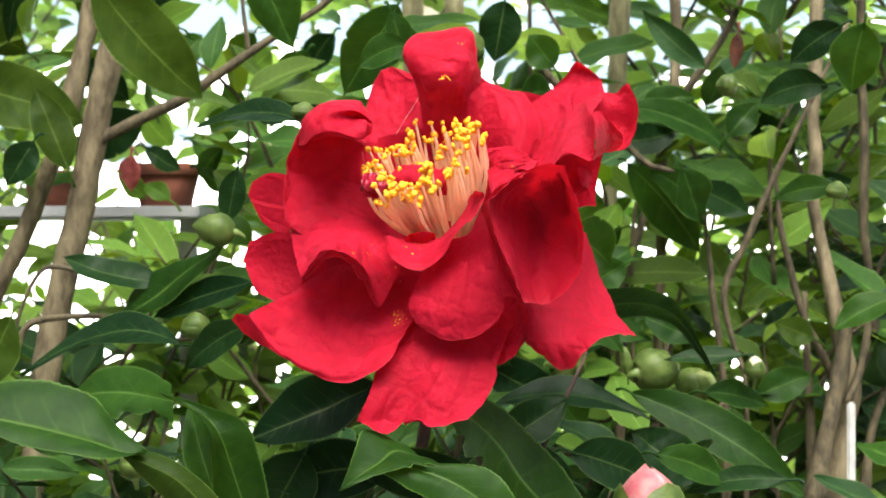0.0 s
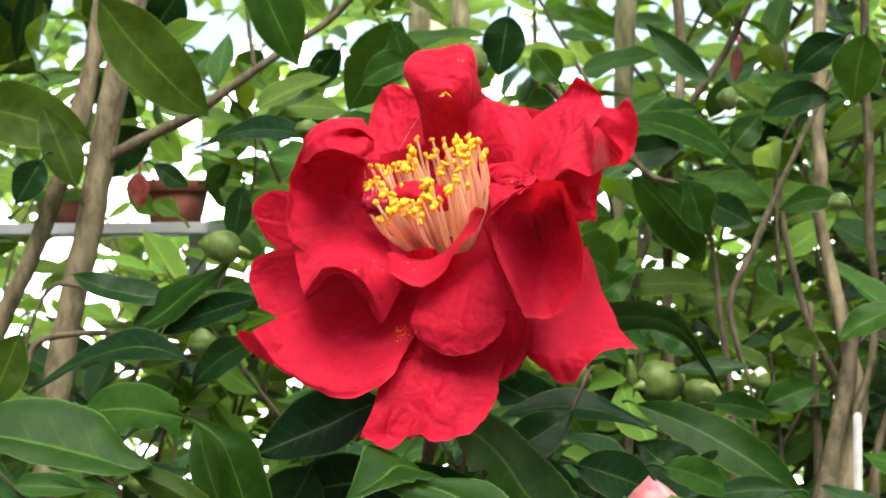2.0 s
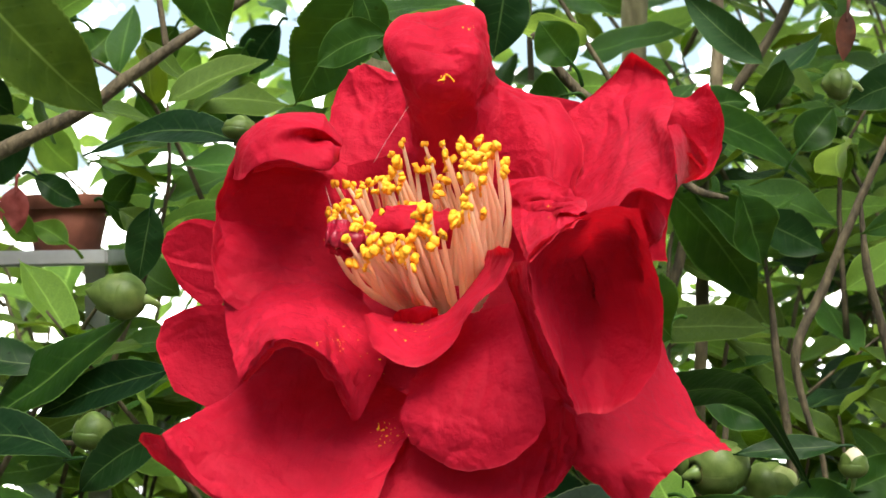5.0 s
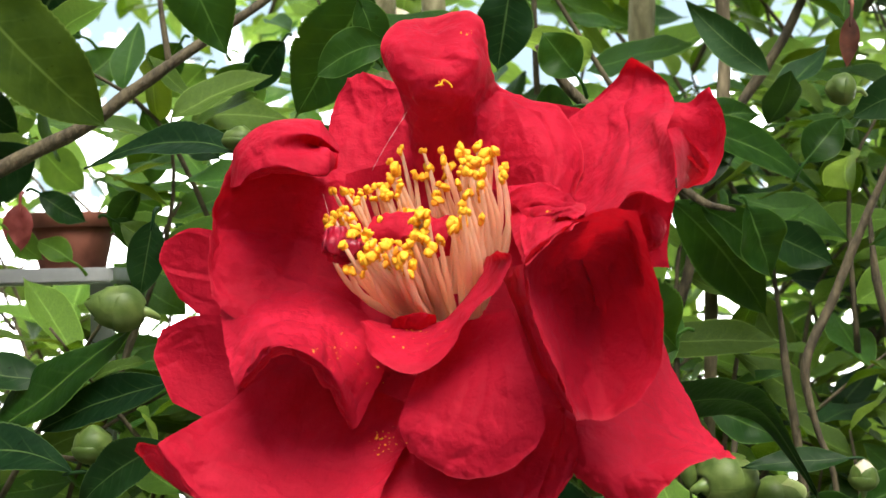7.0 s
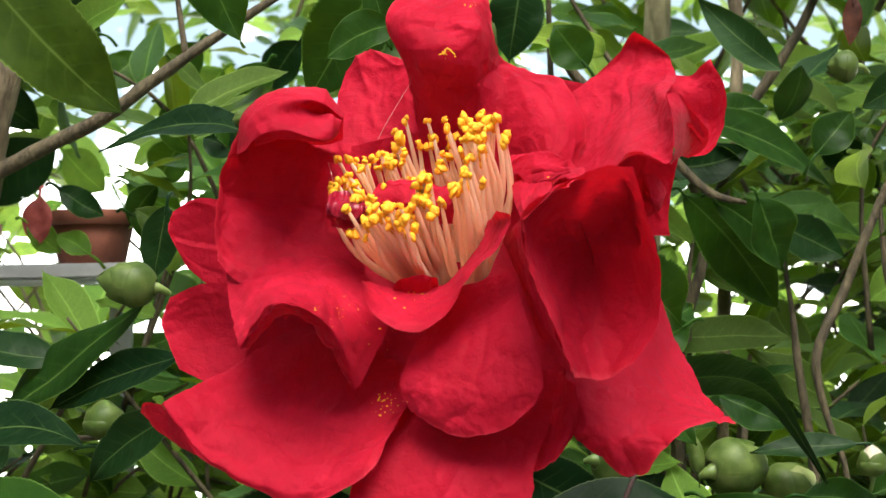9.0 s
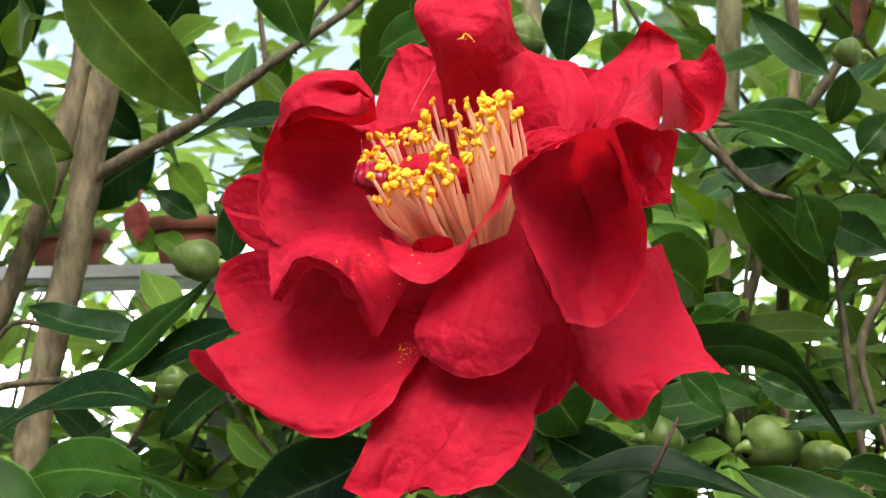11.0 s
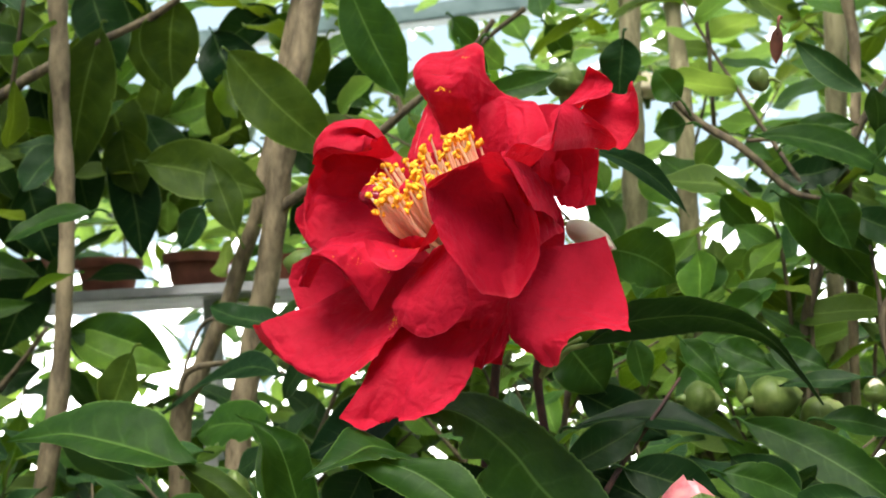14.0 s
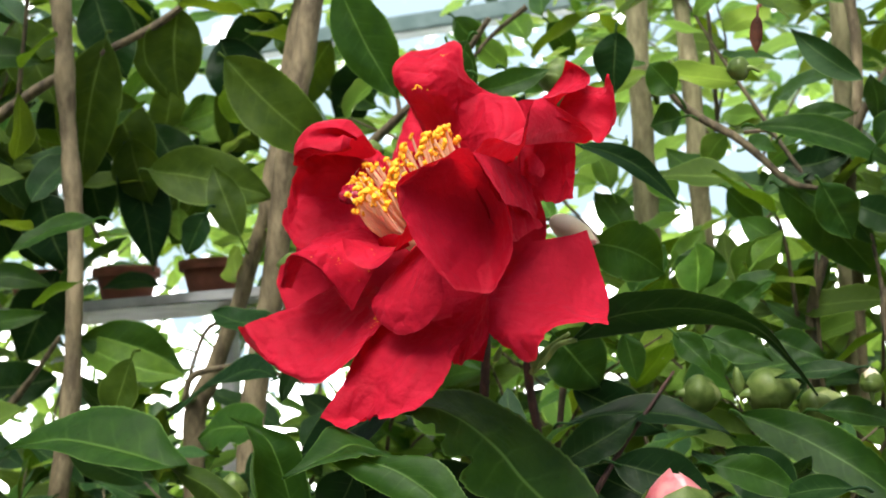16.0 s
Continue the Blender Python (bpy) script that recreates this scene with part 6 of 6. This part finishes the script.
HEDGE_MIDDLE = [
    (-22, 19, 3), (-20, 19, 5), (-19, 23, 6), (-19, 19, 4), (-17, 11, 3.5), (-16, 19, 3),
    (-16, 18, 5), (-15, 22, 5), (-12, 14, 3), (-10, 19, 5), (-6, 12, 5), (-5, 11, 3),
    (1, 20, 4), (5, 22, 8), (11, 22, 6), (16, 22, 5), (17, 23, 6), (20, 1, 3),
    (20, 18, 5), (27, 22, 7), (28, -2, 3), (28, -12, 2.5), (31, -2, 3), (33, 4, 3),
    (33, -9, 3), (37, -5, 3), (39, 22, 4),
]
HEDGE_GAPS = HEDGE_FAR_LEFT + HEDGE_MIDDLE
OPEN_RIGHT_NEAR = [
    (6.9, 20, 3.2, 1.5), (8.5, 20, 1.9, 1.6), (8.6, 30, 3.3, 1.6), (9, 20, 1, 1.2), (9, 30, 12, 3.0), (10.5, 20, 2.2, 1.3),
    (11, 30, 1, 1.4), (11.8, 20, 0.7, 1.2), (12.9, 20, 0.6, 1.3), (13, 20, 0, 1.1), (14.0, 30, 0.3, 1.4), (14.5, 20, 0.1, 0.9),
    (15, 30, 1, 1.3), (15.3, 30, 0.2, 1.5), (15.6, 20, -0.7, 1.1), (17.2, 30, -0.4, 1.0),
]
OPEN_RIGHT_FAR = [
    (8, 36, 4, 3.0), (9, 36, 13, 3.0), (11, 34, 1, 3.0), (11, 36, 11, 3.0), (12, 42, 1, 1.6), (13, 34, 1, 2.6),
    (14, 56, 1, 1.9), (14, 32, 13, 3.4), (16.6, 42, -0.1, 1.6), (18, 42, 1, 1.5), (18.2, 42, -0.3, 1.8), (20.4, 42, -1.0, 1.2),
    (21, 56, 2, 1.7), (21, 32, 12, 2.4),
]
OPEN_LEFT_HIGH = [
    (-26, 30, 13, 1.6), (-24, 30, 15, 4.2), (-23, 30, 15, 2.0), (-20, 30, 13, 2.6), (-20, 20, 11, 1.4), (-19, 20, 13, 3.7),
    (-18, 20, 13, 1.8),
]
OPEN_LEFT_DEEP = [
    (-41, 56, 19, 2.1), (-38, 56, 22, 2.6), (-36, 56, 21, 5.6), (-33, 56, 19, 3.4), (-33, 42, 16, 1.8), (-30, 42, 18, 4.8),
    (-30, 42, 18, 2.3), (-29, 56, 14, 2.6), (-26, 42, 16, 3.0), (-23, 42, 12, 2.3),
]
OPEN_LEFT_LOW = [
    (-39, 56, 2, 5.3), (-33, 46, 3, 6.0), (-32, 42, 2, 4.6), (-32, 34, 1, 8.0), (-27, 30, 2, 6.0), (-26, 30, 1, 4.0),
    (-22, 20, -1, 4.5), (-21, 20, 0, 3.5), (-20, 30, 0, 5.5),
]
OPEN_MIDDLE_NEAR = [
    (-19, 30, 12, 2.0), (-19, 34, -2, 3.5), (-17, 20, 11, 1.8), (-17, 30, 10, 2.0), (-15, 20, 11, 2.3), (-14, 34, 2, 4.6),
    (-12, 20, 8, 1.8), (-10, 30, 15, 3.0), (-9, 30, 12, 3.0), (-8, 20, 11, 2.6), (-7, 20, 13, 2.6), (-5, 30, 10, 2.6),
    (-4, 20, 9, 2.3), (-0.9, 30, 7.5, 1.6), (1, 34, 7, 3.0), (1.9, 30, 1.4, 1.6), (2.1, 30, 3.6, 2.3), (2.2, 20, 5.9, 1.3),
    (2.7, 30, 7.4, 1.6), (4.5, 30, 4.5, 1.8), (4.7, 20, 0.5, 1.3), (4.8, 20, 2.5, 1.9), (5.4, 20, 5.8, 1.3), (6.4, 30, 2.9, 1.9),
]
OPEN_MIDDLE_FAR = [
    (-25, 56, 15, 2.6), (-22, 42, 13, 2.3), (-18, 56, 21, 4.0), (-17, 36, 12, 3.5), (-14, 42, 18, 3.5), (-13, 36, 13, 4.0),
    (-12, 56, 15, 4.0), (-10, 42, 13, 3.5), (-10, 36, 15, 5.5), (-8, 36, 12, 2.6), (-6, 56, 13, 3.4), (-5, 42, 11, 3.0),
    (-4.6, 42, 9.5, 1.9), (-1.3, 42, 2.4, 1.9), (-1.2, 42, 4.9, 2.8), (-0.4, 42, 9.4, 1.9), (1.6, 42, 6.0, 2.2), (3, 36, 13, 4.5),
    (3.8, 42, 4.2, 2.3), (6.3, 42, 4.6, 1.9),
]
OPEN_RIGHT_LOW = [
    (11, 30, -3, 2.2), (11.7, 20, -1.7, 0.7), (11.8, 20, -3.6, 1.1), (13.9, 30, -2.5, 0.8), (14.0, 20, -2.4, 1.3), (14.0, 30, -4.7, 1.3),
    (16.5, 42, -3.4, 0.9), (16.6, 30, -3.3, 1.5), (16.6, 42, -6.1, 1.5), (18.5, 30, -1.3, 1.3), (19.7, 42, -4.4, 1.8), (21.9, 42, -2.1, 1.5),
]
SIGHT_GAPS = OPEN_RIGHT_NEAR + OPEN_RIGHT_FAR + OPEN_LEFT_HIGH + OPEN_LEFT_DEEP + OPEN_LEFT_LOW + OPEN_MIDDLE_NEAR + OPEN_MIDDLE_FAR + OPEN_RIGHT_LOW
SIDE_GAPS_NEAR = [
    (-16.2, 30, 2.4, 2.8), (-14.8, 30, 6.1, 2.0), (-13.6, 20, 1.7, 2.2), (-13.0, 30, 2.4, 2.0), (-12.4, 20, 4.9, 1.6), (-10.9, 20, 1.7, 1.6),
    (-9.4, 30, 12.0, 1.6), (-8.2, 20, 10.7, 1.3), (-8.0, 30, 10.6, 1.9), (-6.9, 20, 9.5, 1.5), (-5.5, 30, 8.9, 1.6), (-4.7, 20, 8.0, 1.3),
    (1.3, 20, 10.4, 1.2), (1.3, 30, 11.7, 1.5),
]
SIDE_GAPS_FAR = [
    (-22.9, 56, 4.1, 4.0), (-20.9, 56, 9.3, 2.9), (-19.3, 42, 3.1, 3.3), (-18.4, 56, 4.1, 2.9), (-17.6, 42, 7.6, 2.4), (-15.5, 42, 3.2, 2.4),
    (-12.7, 56, 15.4, 2.3), (-10.9, 42, 13.6, 2.0), (-10.8, 56, 13.5, 2.7), (-9.3, 42, 11.9, 2.2), (-7.5, 56, 11.3, 2.3), (-6.4, 42, 10.0, 2.0),
    (1.3, 42, 13.2, 1.8), (1.4, 56, 14.9, 2.2),
]
SIDE_GAPS = SIDE_GAPS_NEAR + SIDE_GAPS_FAR
BEAM_Z = 1.6608
# ---------- place round it ----------
bm = bmesh.new()
bmesh.ops.create_grid(bm, x_segments=120, y_segments=120, size=25)
for v in bm.verts:
    v.co.z = 0.03 * noise.noise(v.co * 1.7)
tagged(finish("ground", bm, SOIL), "dark crumbly greenhouse soil", "ground", kind="structure")

# unseen concrete slab under the camera, added to throw light back up
BOUNCE_CONCRETE = plain_material("grey_concrete", (0.16, 0.155, 0.14), (0.26, 0.25, 0.23), 0.8, 9)
tagged(finish("bounce_pavement", box_mesh(-5.9, 5.9, -5.5, -0.35, 0.0, 0.06, 0.01), BOUNCE_CONCRETE, smooth=False), "unseen grey concrete slab added to bounce light upward", "path", kind="structure")

# unseen walls, added to keep low sky light off the leaves
BLOCKER_GREEN = plain_material("dull_green_blocker", (0.035, 0.06, 0.025), (0.10, 0.14, 0.06), 0.9, 14)
tagged(finish("blocker_south", box_mesh(-6, 6, -5.7, -5.6, 0.0, 3.6), BLOCKER_GREEN, smooth=False), "unseen dull green wall added to block low sky light", "wall", kind="structure")
tagged(finish("blocker_west", box_mesh(-6.1, -6.0, -5.6, 2.4, 0.0, 3.6), BLOCKER_GREEN, smooth=False), "unseen dull green side wall added to block sky light", "wall", kind="structure")
tagged(finish("blocker_east", box_mesh(6.0, 6.1, -5.6, 2.4, 0.0, 3.6), BLOCKER_GREEN, smooth=False), "unseen dull green side wall added to block sky light", "wall", kind="structure")

bm = box_mesh(-6, 6, 2.4, 2.42, -0.2, 5)
tagged(finish("backdrop", bm, glazing_material(), smooth=False), "bright white sky beyond greenhouse glass", "sky", kind="structure")
bm = box_mesh(-4, 4, 1.0, 1.03, BEAM_Z - 0.006, BEAM_Z + 0.012, 0.002)
tagged(finish("trim", bm, STEEL, smooth=False), "dark green painted steel greenhouse rail", "rail", kind="structure")

# a potting shelf with a row of small pots
shelf = thing("plant_shelf", (0, 0.3, 0), "pale grey potting shelf on thin legs", "shelf")
part("shelf_board", box_mesh(-0.66, -0.11, 0.27, 0.35, SHELF_TOP - 0.006, SHELF_TOP, 0.001), SHELF_GREY, shelf, smooth=False)
for x in (-0.62, -0.235, -0.12):
    part("leg", box_mesh(x - 0.004, x + 0.004, 0.30, 0.308, 0, SHELF_TOP - 0.006), SHELF_GREY, shelf, smooth=False)


def turned(place, profile, r, tall):
    """A turned shape: rings of the profile's radii and heights."""
    bm = bmesh.new()
    rings = []
    for pr, pz in profile:
        rings.append([bm.verts.new(place + Vector((math.cos(a * math.pi / 12) * pr * r, math.sin(a * math.pi / 12) * pr * r, pz * tall))) for a in range(24)])
    for lo, hi in zip(rings, rings[1:]):
        for a in range(24):
            bm.faces.new((lo[a], lo[(a + 1) % 24], hi[(a + 1) % 24], hi[a]))
    bmesh.ops.remove_doubles(bm, verts=bm.verts[:], dist=0.00001)
    return bm


def pot(place, r, tall):
    ob = thing("plant_pot", place, "small terracotta plant pot with dark soil on the shelf", "plant pot", "pots on the shelf")
    part("pot_body", turned(place, [(0.0, 0.0), (0.72, 0.0), (0.92, 0.74), (0.84, 0.74), (0.66, 0.08), (0.0, 0.06)], r, tall), TERRACOTTA, ob)
    part("pot_rim", turned(place, [(0.86, 0.74), (1.04, 0.74), (1.06, 0.98), (1.02, 1.0), (0.92, 1.0), (0.9, 0.74), (0.86, 0.74)], r, tall), TERRACOTTA, ob)
    part("soil", turned(place, [(0.0, 0.86), (0.45, 0.88), (0.9, 0.84)], r, tall), SOIL, ob, "dark potting soil")
    return ob


rnd = random.Random(8)
for k in range(10):
    pot(Vector((-0.63 + k * 0.055 + rnd.uniform(-0.004, 0.004), 0.305 + rnd.uniform(-0.01, 0.01), SHELF_TOP)), rnd.uniform(0.017, 0.021), rnd.uniform(0.018, 0.022))


# ---------- foliage behind ----------
def leaf_stock(mats, seed, n_u=4, n_v=10):
    rnd, stock = random.Random(seed), []
    for k in range(8):
        bm = leaf_mesh(1.0, rnd.uniform(0.33, 0.46), rnd.uniform(-0.06, 0.06), rnd.uniform(-0.05, 0.25), rnd.uniform(0.1, 0.45), 0.6, seed * 31 + k, n_u, n_v, 0.0)
        for mat in mats:
            mesh = bpy.data.meshes.new("leaf")
            bm.to_mesh(mesh)
            mesh.materials.append(mat)
            mesh.polygons.foreach_set("use_smooth", [True] * len(mesh.polygons))
            stock.append(mesh)
        bm.free()
    return stock


# where daylight comes through the leaves: x, y, z and radius in centimetres
OPENINGS = SIGHT_GAPS + [(-34, 45, -3, 6), (-45, 50, -8, 7), (-20, 60, 26, 6)]


def is_open(x, y, z):
    return any((x - a) ** 2 + (0.35 * (y - b)) ** 2 + (z - c) ** 2 < r * r for a, b, c, r in OPENINGS)


def bush(count, box, sizes, mats, seed, label, open_share=0.8):
    """A bush further back: arching twigs from its foot, with alternate leaves along them."""
    rnd = random.Random(seed)
    (x0, x1), (y0, y1), (z0, z1) = box
    foot = Vector((0.01 * (x0 + x1) / 2, 0.01 * (y0 + y1) / 2, 0.0))
    ob = thing("camellia_shrub", foot, label, "shrub", "shrubs behind")
    stock, made = leaf_stock(mats, seed), 0
    part("trunk", tube_mesh([foot, foot + Vector((0.02, 0.01, 0.6)), cm(((x0 + x1) / 2, (y0 + y1) / 2, z0 - 4))], [0.009, 0.007, 0.004], 8, 0.2, seed), BARK, ob)
    while made < count:
        start = Vector((rnd.uniform(x0, x1), rnd.uniform(y0, y1), rnd.uniform(z0 - 6, z1 - 4)))
        way = Vector((rnd.uniform(-0.7, 0.7), rnd.uniform(-0.4, 0.3), rnd.uniform(0.5, 1.0))).normalized()
        reach = rnd.uniform(7, 13)
        bend = Vector((rnd.uniform(-2, 2), rnd.uniform(-1, 1), -1.5))
        line = [start - way * 2, start + way * reach * 0.5, start + way * reach + bend]
        pts = [cm(p) for p in line]
        if is_open(*line[1]) and rnd.random() < open_share:
            continue
        if not any(is_open(*p) for p in line):
            part("twig", tube_mesh(pts, [0.0013, 0.0009, 0.0005], 5, 0.1, made, 4), TWIG, ob)
        n = int(reach / 1.35)
        for k in range(n):
            p = spline(pts, 0.15 + 0.85 * k / max(1, n - 1))
            q = (p - ORIGIN) * 100
            if is_open(*q) and rnd.random() < open_share:
                continue
            c = k * 2.4 + rnd.uniform(-0.5, 0.5)
            aside = Vector((math.cos(c), math.sin(c) * 0.7, rnd.uniform(-0.55, 0.35)))
            lean = (way * 0.5 + aside).normalized()
            face = Vector((rnd.uniform(-0.5, 0.5), rnd.uniform(-0.9, 0.1), rnd.uniform(0.2, 1.1)))
            mesh, scale = rnd.choice(stock), rnd.uniform(*sizes) * 0.01
            made += 1
            if any((q.x - a) ** 2 + (0.35 * (q.y - b)) ** 2 + (q.z - d) ** 2 < r * r for a, b, d, r in SIDE_GAPS):
                continue
            one = new("leaf", mesh)
            one.parent = ob
            one.matrix_parent_inverse = ob.matrix_world.inverted()
            one.matrix_world = leaf_pose(p, p + lean, face) @ Matrix.Scale(scale, 4)
            if made >= count:
                break
    return ob


# the share of pale leaves sets how brightly lit a bush looks
MIXED = [LEAF, LEAF, LEAF, LEAF_DARK_SHADED, LEAF_UNDER, LEAF_YOUNG_LIT, LEAF_YOUNG_LIT]
# mostly dark leaves, so that low bushes have their shade in the colour
LOW = [LEAF, LEAF_DARK_SHADED, LEAF_DARK_SHADED, LEAF_DARK_SHADED]
DENSE = [LEAF, LEAF, LEAF_DARK_SHADED, LEAF_DARK_SHADED, LEAF_UNDER]
LIGHT = [LEAF, LEAF_UNDER, LEAF_YOUNG_LIT, LEAF_YOUNG_LIT]
bush(290, ((-34, -12), (24, 38), (-14, 20)), (2.6, 4.6), [LEAF, LEAF, LEAF_UNDER, LEAF_YOUNG_LIT, LEAF_YOUNG_LIT], 3, "camellia bush with mature leaves and young ones coloured as backlit")
bush(290, ((-12, 10), (24, 40), (-16, 20)), (2.6, 4.6), [LEAF, LEAF, LEAF_UNDER, LEAF_YOUNG_LIT, LEAF_YOUNG_LIT], 4, "camellia bush with mature leaves and young ones coloured as backlit")
bush(290, ((9, 30), (23, 36), (-16, 19)), (2.6, 4.6), [LEAF, LEAF, LEAF_DARK_SHADED, LEAF_UNDER, LEAF_UNDER, LEAF_YOUNG_LIT], 5, "dense mixed green camellia bush")
bush(290, ((8, 30), (24, 40), (-18, 22)), (2.6, 4.8), MIXED, 13, "dense green camellia bush")
bush(290, ((4, 36), (40, 58), (-22, 28)), (3.0, 5.2), MIXED, 6, "sunlit green camellia bush")
bush(290, ((-38, -24), (14, 26), (-16, 18)), (3.0, 5.2), DENSE, 14, "dense dark green camellia bush")
bush(290, ((-50, -26), (24, 42), (-18, 22)), (3.0, 5.0), MIXED, 7, "dense dark green camellia bush")
bush(290, ((-66, -40), (34, 60), (-24, 30)), (3.4, 5.6), DENSE, 9, "dense dark green camellia bush")
bush(290, ((-40, 0), (45, 70), (-24, 30)), (3.2, 5.6), LIGHT, 10, "sunlit pale green camellia bush")
bush(290, ((-12, 18), (13, 24), (-26, -9)), (2.8, 4.8), LOW, 11, "low dark green camellia bush, shade put into its leaf colour")
bush(290, ((-8, 14), (27, 44), (-10, 16)), (2.4, 4.4), LIGHT, 16, "young green camellia bush, sunlight put into its leaf colour")
bush(290, ((14, 38), (36, 56), (-14, 18)), (2.6, 4.8), MIXED, 17, "mixed green camellia bush with young shoots coloured as sunlit")
bush(150, ((-30, -4), (40, 62), (-8, 22)), (2.4, 4.6), LIGHT, 18, "green camellia bush with young shoots coloured as sunlit")
bush(290, ((4, 36), (30, 50), (-24, -2)), (2.8, 4.8), LOW, 19, "low dark green camellia bush, shade put into its leaf colour")
bush(290, ((-36, -6), (26, 46), (-26, -5)), (2.8, 4.8), LOW, 22, "low dark green camellia bush, shade put into its leaf colour")
bush(290, ((-34, -10), (12, 24), (-26, -9)), (2.8, 4.8), LOW, 12, "low dark green camellia bush, shade put into its leaf colour")
bush(200, ((11, 34), (22, 32), (-26, -6)), (2.8, 4.8), LOW, 15, "low dark green camellia bush, shade put into its leaf colour")

# far hedge, too many leaves to count
rnd = random.Random(21)
bm = bmesh.new()
uv = bm.loops.layers.uv.verify()
for k in range(17000):
    y = rnd.uniform(75, 150)
    x, z = rnd.uniform(-130, 60), rnd.uniform(-55, 60)
    if z > 42 + 14 * noise.noise(Vector((x * 0.06, y * 0.05, 3.0))):
        continue
    if noise.noise(Vector((x, y * 0.5, z)) * 0.07) > (0.24 if x < -50 else 0.34) or (z > 30 and rnd.random() < 0.4) or rnd.random() < 0.85 and any((x - a) ** 2 + (z - c) ** 2 < q * q for a, c, q in HEDGE_GAPS):
        continue
    p = cm((x, y, z))
    m = leaf_pose(p, p + Vector((rnd.uniform(-1, 1), rnd.uniform(-0.6, 0.6), rnd.uniform(-0.9, 0.6))), Vector((rnd.uniform(-0.7, 0.7), rnd.uniform(-1, 0.2), rnd.uniform(0, 1)))) @ Matrix.Scale(rnd.uniform(0.02, 0.045), 4)
    rows = []
    for v, w in ((0, 0.02), (0.3, 0.25), (0.65, 0.2), (1, 0.01)):
        rows.append([bm.verts.new(m @ Vector((s * w, v, abs(s) * 0.06 - 0.1 * v * v))) for s in (-1, 0, 1)])
    kind = rnd.choice((0, 0, 1, 2, 3, 3))
    for j in range(3):
        for i in range(2):
            f = bm.faces.new((rows[j][i], rows[j][i + 1], rows[j + 1][i + 1], rows[j + 1][i]))
            f.material_index = kind
            for loop, (a, c) in zip(f.loops, ((i, j), (i + 1, j), (i + 1, j + 1), (i, j + 1))):
                loop[uv].uv = (a - 1, c / 3)
tagged(finish("hedge_leaves", bm, [LEAF, LEAF_DARK_SHADED, LEAF_UNDER, LEAF_YOUNG_LIT]), "far greenhouse foliage in mixed greens", "foliage", kind="stuff")
